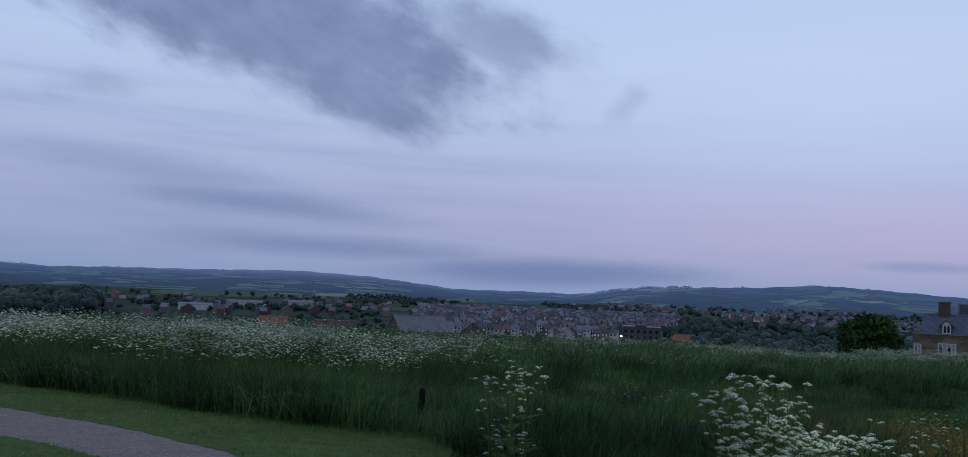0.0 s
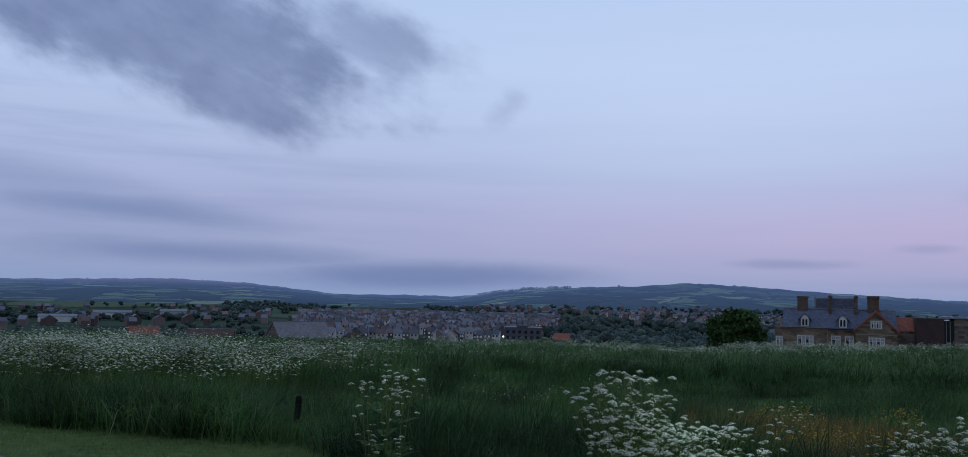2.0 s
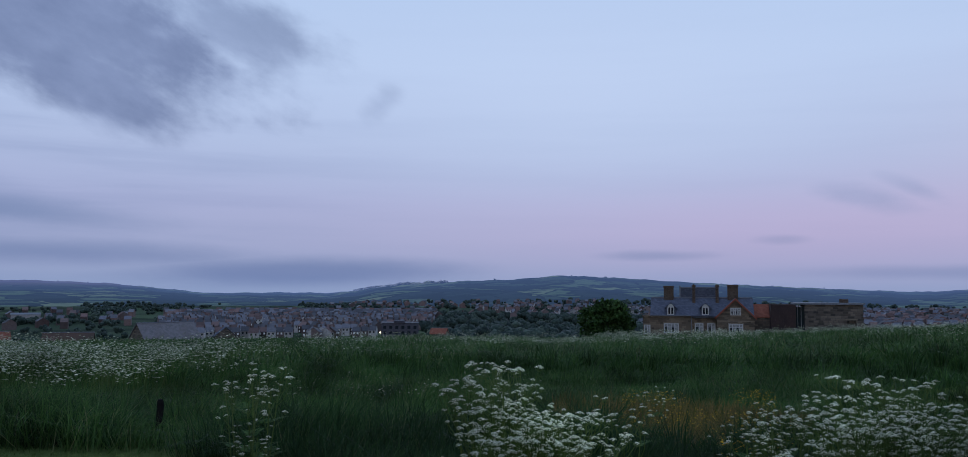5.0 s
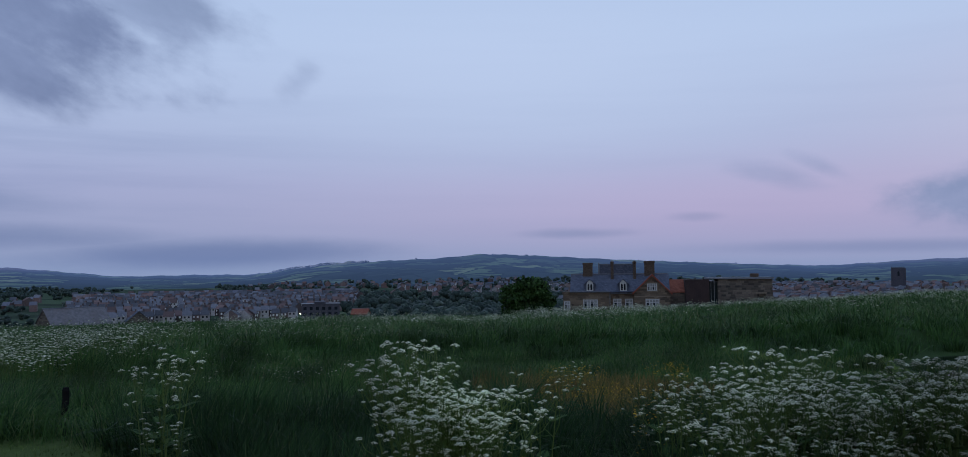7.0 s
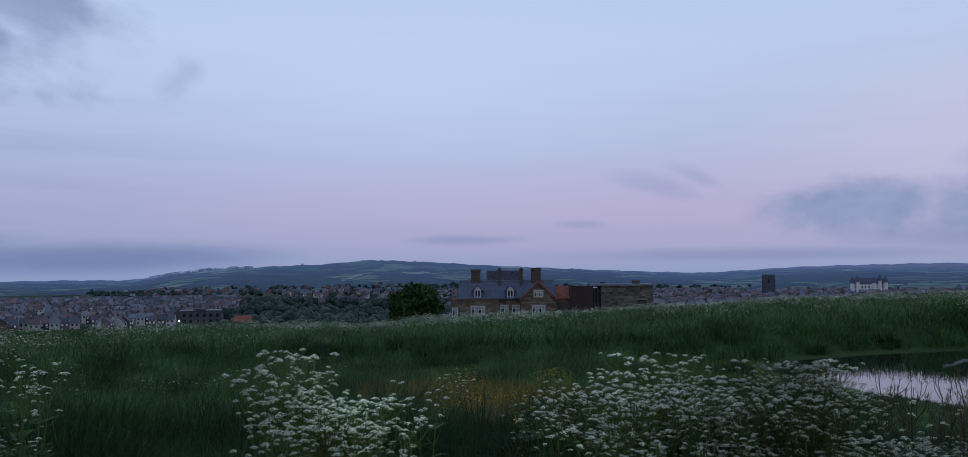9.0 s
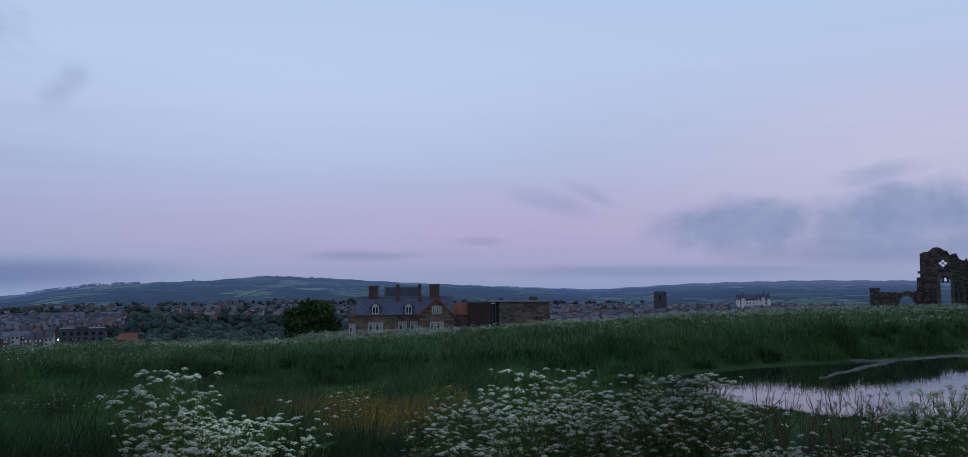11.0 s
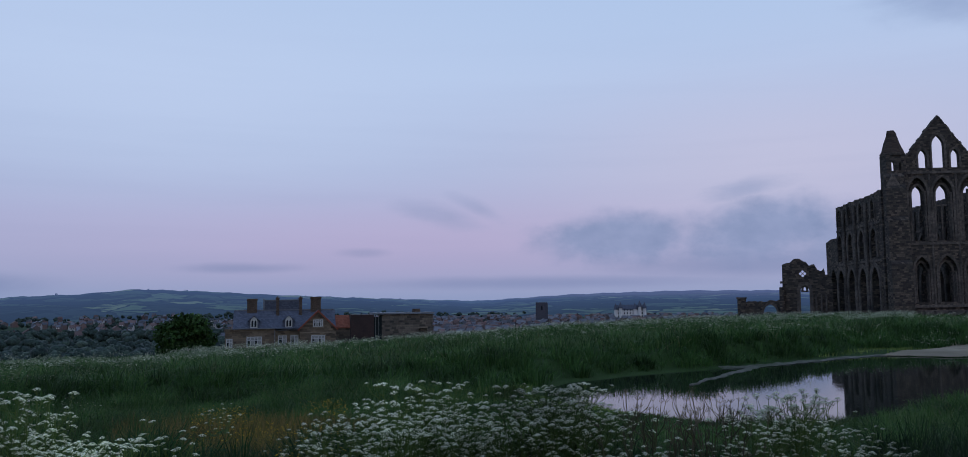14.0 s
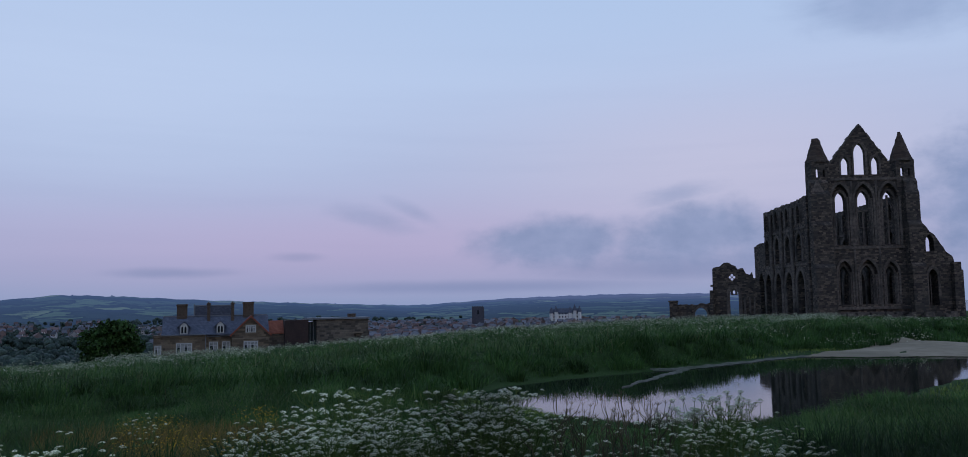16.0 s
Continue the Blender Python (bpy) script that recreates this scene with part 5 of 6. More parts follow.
def scatter(n, az0, az1, r0, r1):
    a = np.radians(rngn.uniform(az0, az1, n))
    r = np.sqrt(rngn.uniform(r0 * r0, r1 * r1, n))
    return np.sin(a) * r, np.cos(a) * r


def blades(name, x, y, h, wdt, mat, label, lean=0.35, category="grass", u=None, le=None):
    n = len(x)
    z = height(x, y) - 0.02
    t = rngn.uniform(0, math.tau, n)
    sx, sy = np.cos(t) * wdt / 2, np.sin(t) * wdt / 2
    u = rngn.uniform(0, math.tau, n) if u is None else u
    le = rngn.gamma(2.0, 0.5, n) * lean * h if le is None else le
    lx, ly = np.cos(u) * le + 0.06 * h, np.sin(u) * le
    V = np.empty((n, 5, 3))
    V[:, 0] = np.stack([x - sx, y - sy, z], 1)
    V[:, 1] = np.stack([x + sx, y + sy, z], 1)
    mx, my, mz = x + lx * 0.3, y + ly * 0.3, z + h * 0.6
    V[:, 2] = np.stack([mx - sx * 0.8, my - sy * 0.8, mz], 1)
    V[:, 3] = np.stack([mx + sx * 0.8, my + sy * 0.8, mz], 1)
    V[:, 4] = np.stack([x + lx, y + ly, z + h * np.sqrt(np.clip(1 - (le / h) ** 2 * 0.5, 0.3, 1))], 1)
    b = np.arange(n)[:, None] * 5
    F = np.concatenate([b + np.array([[0, 1, 3]]), b + np.array([[0, 3, 2]]), b + np.array([[2, 3, 4]])], 0)
    return tagged(soup(name, V.reshape(-1, 3), F, mat), label, category, kind="stuff")


def keep(x, y, *conds):
    ok = np.ones(len(x), dtype=bool)
    for c in conds:
        ok &= c
    return x[ok], y[ok]


def tussocks(name, cx, cy, per, rad, h, wdt, mat, label):
    """Clumps of arching blades: upright in the middle, falling outward at the rim."""
    n = len(cx) * per
    u, q = rngn.uniform(0, math.tau, n), np.sqrt(rngn.random(n))
    size = np.repeat(rngn.uniform(0.55, 1.25, len(cx)), per)
    rr = rad * size * q * 0.6
    x, y = np.repeat(cx, per) + np.cos(u) * rr, np.repeat(cy, per) + np.sin(u) * rr
    hh = h * size * (1.12 - 0.5 * q) * rngn.uniform(0.7, 1.15, n)
    ok = pond_dist(x, y) > 0.15
    x, y, u, q, hh, size = (v[ok] for v in (x, y, u, q, hh, size))
    le = hh * (0.12 + 1.0 * q ** 1.5) * rngn.uniform(0.6, 1.3, len(x))
    blades(name, x, y, hh, wdt * rngn.uniform(0.6, 1.3, len(x)), mat, label, u=u + rngn.normal(0, 0.4, len(x)), le=le)


def az_of(x, y):
    return np.degrees(np.arctan2(x, y))


# tall rank grass at the walker's feet
x, y = scatter(85000, -5, 84, 4.3, 8.2)
x, y = keep(x, y, tall_ok(x, y), rngn.random(len(x)) < 0.35 + 0.9 * vnoise(x, y, 0.5, 3))
h = (0.42 + 0.42 * vnoise(x, y, 0.8, 1)) * rngn.uniform(0.6, 1.12, len(x)) * np.where(az_of(x, y) > 70, 1.15, 1.0) * np.where((az_of(x, y) > 25) & (az_of(x, y) < 33), 0.62, 1.0) * np.where((az_of(x, y) > 44) & (az_of(x, y) < 68) & (np.hypot(x, y) > 6.6), 0.62, 1.0)
blades("tall_grass", x, y, h, rngn.uniform(0.005, 0.012, len(x)), M_NEARGRASS, "tall dark-green meadow grass beside the path", 0.6)
# the hollow round the pond and the meadow up to the bank
x, y = scatter(200000, -36, 84, 8.2, 22)
pd = pond_dist(x, y)
post_near = (np.abs(az_of(x, y) + 3.8) < 3.2) & (np.hypot(x, y) < 10.0)
dens = np.where(tall_ok(x, y), 1.0, 0.0) * (0.35 + 0.8 * vnoise(x, y, 1.1, 5))
x, y = keep(x, y, pd > np.where(y < 13, -0.05, 0.25), rngn.random(len(x)) < np.where(pd < 1.5, 1.0, dens))
a_, r_ = az_of(x, y), np.hypot(x, y)
pd = pond_dist(x, y)
edge = np.clip(1 - (y - np.interp(x, VERGE_X, VERGE_Y)) / 2.0, 0, 1) * (x < 0.7)
h = (0.26 + 0.38 * vnoise(x, y, 1.6, 2)) * rngn.uniform(0.6, 1.15, len(x))
h = h * np.where((pd < 3.0) & (y > 9), 0.45, 1.0) + 0.16 * edge
h = np.where((np.abs(a_ + 3.8) < 3.0) & (r_ < 9.9), h * 0.8, h)
h = h * np.where((a_ > 44) & (a_ < 68), np.interp(r_, [8, 12, 15], [0.75, 0.65, 0.55]), np.where(a_ > 68, np.interp(r_, [8, 14, 20], [1.1, 1.2, 0.8]), 1.0))
shore = (pd < 3.5) & (y > 11)
blades("shore_grass", x[shore], y[shore], h[shore] * 0.7, rngn.uniform(0.008, 0.016, shore.sum()), M_SHORE, "short green grass between pond and bank", 0.5)
x, y, h, a_, r_ = x[~shore], y[~shore], h[~shore], a_[~shore], r_[~shore]
sedge = (a_ > 21) & (a_ < 37) & (r_ > 9.3) & (r_ < 15.8) & (vnoise(x, y, 1.3, 9) > 0.28)
blades("meadow_grass", x[~sedge], y[~sedge], h[~sedge], rngn.uniform(0.008, 0.018, (~sedge).sum()) * np.where(r_[~sedge] < 12, 0.6, 1.0), M_GRASS, "uneven green meadow grass", 1.0)
blades("sedge", x[sedge], y[sedge], h[sedge] * 0.95, rngn.uniform(0.007, 0.014, sedge.sum()), M_DRYGRASS, "tawny brown sedge in the damp hollow", 0.35)
# the bank and the field behind it
x, y = scatter(220000, -36, 84, 21.0, 60)
r_ = np.hypot(x, y)
x, y = keep(x, y, pond_dist(x, y) > 0.4, rngn.random(len(x)) < np.clip(34 / r_, 0.25, 1) * (0.4 + 0.8 * vnoise(x, y, 1.7, 4)), ~sand_at(x, y))
a_, r_ = az_of(x, y), np.hypot(x, y)
pd = pond_dist(x, y)
foot = np.interp(a_, AZ_T, FOOT_T)
h = (0.34 + 0.46 * vnoise(x, y, 2.2, 6)) * rngn.uniform(0.6, 1.15, len(x))
h = h * np.where((r_ < foot - 0.3) & (pd < 9), 0.3, 1.0)
h = np.where((r_ > foot - 0.5) & (r_ < foot + 4.5), h * (0.55 + 0.9 * vnoise(x, y, 0.9, 16)), h)
on = (r_ > foot - 0.5) & (r_ < foot + 2.9)
shore = (r_ < foot - 0.3) & (pd < 9)
blades("bank_grass", x[on], y[on], h[on] * 0.8, rngn.uniform(0.014, 0.028, on.sum()), M_BANK, "rank dark grass on the bank above the pond", 1.3)
blades("shore_grass", x[shore], y[shore], h[shore], rngn.uniform(0.012, 0.024, shore.sum()), M_SHORE, "short green grass between pond and bank", 0.5)
on = on | shore
blades("field_grass", x[~on], y[~on], h[~on], rngn.uniform(0.018, 0.04, (~on).sum()), M_GRASS, "long grass of the open field", 1.5)
x, y = scatter(80000, -10, 84, 60, 150)
x, y = keep(x, y, np.hypot(x, y) < np.interp(az_of(x, y), AZ_T, RS_T) + 18)
h = (0.25 + 0.35 * vnoise(x, y, 4.0, 6)) * rngn.uniform(0.6, 1.15, len(x))
blades("far_field_grass", x, y, h, rngn.uniform(0.04, 0.09, len(x)), M_GRASS, "long grass towards the field's far edge", 1.5)
# clumps on the bank, in the hollow, along the mown edge and at the walker's feet
x, y = scatter(11000, -36, 84, 15, 62)
d_ = np.hypot(x, y) - np.interp(az_of(x, y), AZ_T, FOOT_T)
x, y = keep(x, y, d_ > -0.3, d_ < 4.6, rngn.random(len(x)) < 0.25 + 0.9 * vnoise(x, y, 3.0, 31), pond_dist(x, y) > 0.3)
tussocks("bank_tussocks", x, y, 58, 0.52, 0.58, 0.026, M_BANK, "thick dark tussocks on the bank above the pond")
x, y = scatter(1500, -34, 46, 9.5, 21)
x, y = keep(x, y, tall_ok(x, y - 0.5), pond_dist(x, y) > 1.0, vnoise(x, y, 2.5, 33) > 0.42, ~((az_of(x, y) > 20) & (az_of(x, y) < 38) & (np.hypot(x, y) > 9)))
tussocks("meadow_tussocks", x, y, 64, 0.42, 0.50, 0.017, M_GRASS, "green tussocks among the meadow grass")
x = rngn.uniform(-10, 0.4, 420)
y = np.interp(x, VERGE_X, VERGE_Y) + 0.25 + rngn.gamma(1.6, 0.45, len(x))
ok = ~((np.abs(az_of(x, y) + 3.8) < 2.6) & (np.hypot(x, y) < 9.9))
x, y = x[ok], y[ok]
tussocks("verge_tussocks", x, y, 95, 0.40, 0.50, 0.008, M_NEARGRASS, "dark tall grass clumps along the mown edge")
x, y = scatter(900, -3, 84, 4.6, 8.4)
x, y = keep(x, y, tall_ok(x, y - 0.3), vnoise(x, y, 0.9, 35) > 0.45, ~((az_of(x, y) > 44) & (az_of(x, y) < 69) & (np.hypot(x, y) > 6.0)))
ok = ~((np.abs(az_of(x, y) + 3.8) < 3.0) & (np.hypot(x, y) > 6))
x, y = x[ok], y[ok]
tussocks("wayside_tussocks", x, y, 70, 0.30, 0.56, 0.010, M_NEARGRASS, "dark broad-bladed grass clumps beside the path")
# mown turf
x, y = scatter(110000, -36, 2, 6.5, 16)
ps = path_side(x, y)
x, y = keep(x, y, ~tall_ok(x, y), (ps > 0.0 + 0.1 * vnoise(x, y, 0.3, 1)) | (ps < -0.95))
blades("mown_grass", x, y, rngn.uniform(0.03, 0.075, len(x)), rngn.uniform(0.005, 0.011, len(x)), M_VERGE, "short mown grass along the path", 0.5)


def far_umbels(name, x, y, h, size, mat, label, stems=True):
    """Flat white flower heads on thin stems, too many to count."""
    n = len(x)
    z = height(x, y) + h
    k = 6
    t = rngn.uniform(0, math.tau, n)
    tx, ty = rngn.normal(0, 0.15, n), rngn.normal(0, 0.15, n)
    V = np.empty((n, k + 1, 3))
    V[:, 0] = np.stack([x, y, z + size * 0.2], 1)
    for i in range(k):
        rr = size * 0.5 * rngn.uniform(0.65, 1.15, n)
        cx, cy = np.cos(t + math.tau * i / k) * rr, np.sin(t + math.tau * i / k) * rr
        V[:, i + 1] = np.stack([x + cx, y + cy, z + cx * tx + cy * ty], 1)
    b = np.arange(n)[:, None] * (k + 1)
    F = np.concatenate([b + np.array([[0, i + 1, (i + 1) % k + 1]]) for i in range(k)], 0)
    tagged(soup(name, V.reshape(-1, 3), F, mat), label, "wildflowers", kind="stuff")


def flower_field(n, az0, az1, r0, r1, thr, scale, hh, size, seed):
    x, y = scatter(n, az0, az1, r0, r1)
    v = vnoise(x, y, scale, seed) * 0.7 + vnoise(x, y, scale * 0.3, seed + 1) * 0.3
    x, y = keep(x, y, v > thr + 0.12 * rngn.normal(size=len(x)) * 0.5, tall_ok(x, y), pond_dist(x, y) > 2.0)
    k = 7      # heads to a plant
    hp = np.repeat(hh * rngn.uniform(0.72, 1.1, len(x)), k)
    x, y = np.repeat(x, k) + rngn.normal(0, 0.13, len(x) * k), np.repeat(y, k) + rngn.normal(0, 0.13, len(y) * k)
    return x, y, hp * rngn.uniform(0.72, 1.08, len(x)), size * rngn.uniform(0.5, 1.2, len(x))


sets = [flower_field(3000, -38, -3, 15.0, 23, 0.56, 1.5, 0.82, 0.056, 3), flower_field(420, -24, -9, 12.8, 16, 0.55, 1.2, 0.74, 0.056, 23), flower_field(1900, -38, 0, 18.5, 26, 0.43, 2.2, 0.88, 0.056, 14), flower_field(1300, -38, 3, 22, 32, 0.42, 3.0, 0.74, 0.052, 4),
        flower_field(420, -3, 20, 15, 30, 0.55, 3.0, 0.55, 0.042, 5), flower_field(1700, 4, 34, 34, 64, 0.40, 5.0, 0.60, 0.072, 6),
        flower_field(4600, 24, 70, 58, 122, 0.34, 7.0, 0.58, 0.095, 7), flower_field(120, 20, 60, 24, 33, 0.60, 2.0, 0.80, 0.06, 8),
        flower_field(900, 40, 75, 34, 62, 0.46, 4.0, 0.58, 0.07, 9), flower_field(420, 66, 80, 62, 112, 0.5, 4.0, 0.55, 0.10, 10)]
X, Y, Hh, S = (np.concatenate([s[i] for s in sets]) for i in range(4))
far_umbels("field_flowers", X, Y, Hh, S, M_PETAL_FAR, "drifts of white cow parsley heads in the long grass")
near_band = (np.hypot(X, Y) < 34) & (rngn.random(len(X)) < 0.5)
blades("flower_stems", X[near_band], Y[near_band], Hh[near_band], np.full(near_band.sum(), 0.008), M_STEM, "thin green flower stems in the drift", 0.02, "wildflowers")
bx, by = scatter(3600, 25.5, 35.0, 12.4, 16.6)
bx, by = keep(bx, by, vnoise(bx, by, 1.2, 12) > 0.32)
b2x, b2y = scatter(170, 32.0, 36.5, 5.6, 7.0)
b3x, b3y = scatter(40, 17, 26, 4.6, 6.0)
bx, by = np.concatenate([bx, b2x, b3x]), np.concatenate([by, b2y, b3y])
near_b = np.hypot(bx, by) < 8
far_umbels("buttercups", bx, by, np.where(near_b, rngn.uniform(0.4, 0.66, len(bx)), rngn.uniform(0.22, 0.5, len(bx))), rngn.uniform(0.022, 0.034, len(bx)) * np.where(near_b, 0.62, 0.78), M_YELLOW, "small yellow buttercups among the sedge")

# ---------------------------------------------------------------- cow parsley near by


def tube(bm, p0, p1, r0, r1):
    p0, p1 = Vector(p0), Vector(p1)
    d = (p1 - p0).normalized()
    a = d.orthogonal().normalized()
    b = d.cross(a)
    rows = [[bm.verts.new(p + (a * math.cos(t) + b * math.sin(t)) * r) for t in (0, 2.094, 4.189)] for p, r in ((p0, r0), (p1, r1))]
    for i in range(3):
        bm.faces.new((rows[0][i], rows[0][(i + 1) % 3], rows[1][(i + 1) % 3], rows[1][i]))


def umbel_mesh(seed, radius=0.029):
    """A flat-topped compound head: close-set discs of tiny flowers, each a low dome with a broken rim."""
    rg = random.Random(seed)
    bm = bmesh.new()
    for i in range(12):
        t, q = i * 2.39996 + rg.uniform(-0.25, 0.25), math.sqrt((i + 0.4) / 12)
        c = Vector((math.cos(t) * q * radius, math.sin(t) * q * radius, 0.012 * (1 - q * q) + rg.uniform(-0.0015, 0.002)))
        rr = rg.uniform(0.0075, 0.0105)
        out = Vector((math.cos(t), math.sin(t), 0)) * q * 0.35
        lie = lambda vx, vy, vz: c + Vector((vx, vy, vz - out.x * vx - out.y * vy))
        hub = bm.verts.new(c + Vector((0, 0, 0.0042)))
        ring = [bm.verts.new(lie(math.cos(m * 0.7854 + t) * rr * (1.1 if m % 2 else 0.78), math.sin(m * 0.7854 + t) * rr * (1.1 if m % 2 else 0.78), rg.uniform(-0.0022, 0.0004))) for m in range(8)]
        for m in range(8):
            bm.faces.new((hub, ring[m], ring[(m + 1) % 8]))
        for j in range(4):
            tt, e = rg.uniform(0, math.tau), rg.uniform(0.2, 0.95)
            k, w1 = rg.uniform(0, 1.5), rg.uniform(0.0024, 0.0038)
            o = lie(math.cos(tt) * rr * e, math.sin(tt) * rr * e, 0.0048 - 0.003 * e)
            bm.faces.new([bm.verts.new(o + Vector((math.cos(k + m * 1.5708) * w1, math.sin(k + m * 1.5708) * w1, rg.uniform(-0.0012, 0.0012)))) for m in range(4)])
    me = bpy.data.meshes.new("umbel")
    bm.to_mesh(me)
    bm.free()
    me.materials.append(M_PETAL)
    return me


UMBELS = [umbel_mesh(i) for i in range(5)]


def fern_leaf(bm, base, out, length, rg):
    """A feathery leaf: a midrib with paired toothed leaflets."""
    out = Vector(out).normalized()
    side = out.cross(Vector((0, 0, 1))).normalized()
    for i in range(1, 9):
        t = i / 9
        p = Vector(base) + out * length * t + Vector((0, 0, -0.25 * length * t * t + 0.12 * length * t))
        wl = length * 0.42 * (1 - t * 0.85)
        for s in (-1, 1):
            tip = p + side * s * wl + out * wl * 0.5
            mid = (p + tip) / 2
            n = out * wl * 0.28
            bm.faces.new([bm.verts.new(q) for q in (p, mid + n, tip, mid - n * 0.6)])
            for e in (0.35, 0.65):
                q0 = p.lerp(tip, e)
                bm.faces.new([bm.verts.new(q) for q in (q0, q0 + out * wl * 0.3 + side * s * wl * 0.1, q0 + side * s * wl * 0.16)])


def cow_parsley(seed, tall, heads, spread, dry=False):
    """One plant: a branching stem, feathery leaves and many flat white heads."""
    rg = random.Random(seed)
    pl = tagged(new("cow_parsley"), "tall cow parsley with flat white flower heads in long grass" if not dry else "cow parsley gone to thin brown seed stems", "plant", "cow parsley beside the path")
    bm = bmesh.new()
    spots = []
    stems = max(2, heads // 8)
    for s in range(stems):
        a0 = math.tau * s / stems + rg.uniform(-0.4, 0.4)
        lean = rg.uniform(0.05, 0.26) * spread
        foot = Vector((math.cos(a0) * 0.05, math.sin(a0) * 0.05, 0))
        tip = Vector((math.cos(a0) * lean, math.sin(a0) * lean, tall * rg.uniform(0.78, 0.95)))
        mid = foot.lerp(tip, 0.5) + Vector((0, 0, 0.05))
        tube(bm, foot, mid, 0.006, 0.005)
        tube(bm, mid, tip, 0.005, 0.003)
        for b in range(heads // stems):
            f = rg.uniform(0.35, 0.98)
            st = mid.lerp(tip, f) if f > 0.5 else foot.lerp(tip, f + 0.2)
            a = a0 + rg.uniform(-2.2, 2.2)
            rr = rg.uniform(0.03, 0.17) * spread
            end = st + Vector((math.cos(a) * rr, math.sin(a) * rr, rg.uniform(0.08, 0.24)))
            end.z = min(end.z, tall)
            kn = st.lerp(end, 0.55) + Vector((math.cos(a) * 0.02, math.sin(a) * 0.02, -0.015))
            tube(bm, st, kn, 0.0028, 0.0024)
            tube(bm, kn, end, 0.0024, 0.0016)
            spots.append((end, a, rr))
            for i in range(5):
                t = math.tau * i / 5
                tube(bm, end - Vector((0, 0, 0.022)), end + Vector((math.cos(t) * 0.026, math.sin(t) * 0.026, 0)), 0.001, 0.0007)
    part("stem", bm, M_DRYSTEM if dry else M_STEM, pl)
    bl = bmesh.new()
    for i in range(14):
        a = rg.uniform(0, math.tau)
        fern_leaf(bl, (math.cos(a) * 0.06, math.sin(a) * 0.06, rg.uniform(0.12, 0.72) * tall), (math.cos(a), math.sin(a), 0.35), rg.uniform(0.11, 0.2), rg)
    part("leaves", bl, M_FERN, pl)
    for i, (p, a, rr) in enumerate(spots):
        if dry and rg.random() < 0.92:
            continue
        u = new("umbel", UMBELS[rg.randrange(5)])
        u.parent = pl
        s = rg.uniform(0.42, 0.86)
        u.matrix_basis = Matrix.LocRotScale(p, Euler((rg.uniform(-0.28, 0.28), rg.uniform(-0.28, 0.28), a)), (s, s, s))
    return pl


protos = [cow_parsley(11, 1.08, 84, 1.0), cow_parsley(12, 1.02, 56, 0.9), cow_parsley(13, 0.98, 98, 1.15), cow_parsley(14, 1.1, 34, 0.8), cow_parsley(15, 0.9, 74, 1.0), cow_parsley(16, 1.0, 24, 0.9, True)]
prng = random.Random(5)
used = [False] * len(protos)


def plant(kind, azimuth, dist, tall=1.0):
    """Sets a plant so that its top is that many times its own height above the ground."""
    p = at(azimuth, dist)
    z = ground_z(p.x, p.y)
    m = Matrix.Translation((p.x, p.y, z)) @ Matrix.Rotation(prng.uniform(0, math.tau), 4, "Z")
    if not used[kind]:
        used[kind] = True
        ob = protos[kind]
        ob.matrix_basis = m
    else:
        ob = copy_thing(protos[kind], m)
    ob.scale = (0.5 + 0.5 * tall, 0.5 + 0.5 * tall, tall)
    return ob


# the thick clump by the path, thinning to its sides
for k, a0, d0, s in ((0, 17.4, 4.9, 1.08), (2, 18.6, 4.75, 0.97), (0, 16.2, 5.0, 0.98), (2, 19.8, 4.7, 0.93), (0, 20.8, 4.7, 0.86), (2, 21.8, 4.6, 0.84),
                     (4, 18.0, 4.5, 0.95), (2, 20.2, 4.5, 0.85), (1, 17.0, 4.6, 0.86), (3, 24.9, 5.4, 0.86), (3, 1.3, 6.4, 0.97), (3, 2.3, 6.5, 0.92), (3, 2.0, 5.9, 0.62), (3, 26.5, 9.5, 0.72)):
    plant(k, a0 + (1.2 if a0 > 10 else 0.2), d0, s)
# the drift in front of the pond: two mounds with a dip between, dry stems before the open water
drift = random.Random(21)
for i in range(15):
    a0 = drift.gauss(41.3, 2.7)
    crown = math.exp(-((a0 - 41.8) / 3.4) ** 2)
    plant(drift.choice((0, 1, 2, 4, 2)), a0, drift.uniform(5.0, 6.1), 0.62 + 0.36 * crown + drift.uniform(-0.06, 0.03))
for i in range(4):
    plant(drift.choice((1, 3)), 34.2 + i * 0.8 + drift.uniform(-0.3, 0.3), drift.uniform(5.4, 6.1), 0.74 + 0.05 * i)
for i in range(12):
    a0 = drift.gauss(50.4, 2.2)
    crown = math.exp(-((a0 - 49.8) / 2.4) ** 2)
    plant(drift.choice((0, 2, 4, 2, 0)), a0, drift.uniform(5.2, 6.4), 0.76 + 0.28 * crown + drift.uniform(-0.06, 0.04))
for i in range(9):
    plant(5, 54.5 + i * 0.85 + drift.uniform(-0.3, 0.3), drift.uniform(5.2, 6.4), 0.98 + drift.uniform(-0.08, 0.05))
for i in range(9):
    plant(drift.choice((1, 3, 4)), 53.5 + i * 1.15 + drift.uniform(-0.5, 0.5), drift.uniform(5.0, 6.0), 0.64 + drift.uniform(-0.05, 0.06))
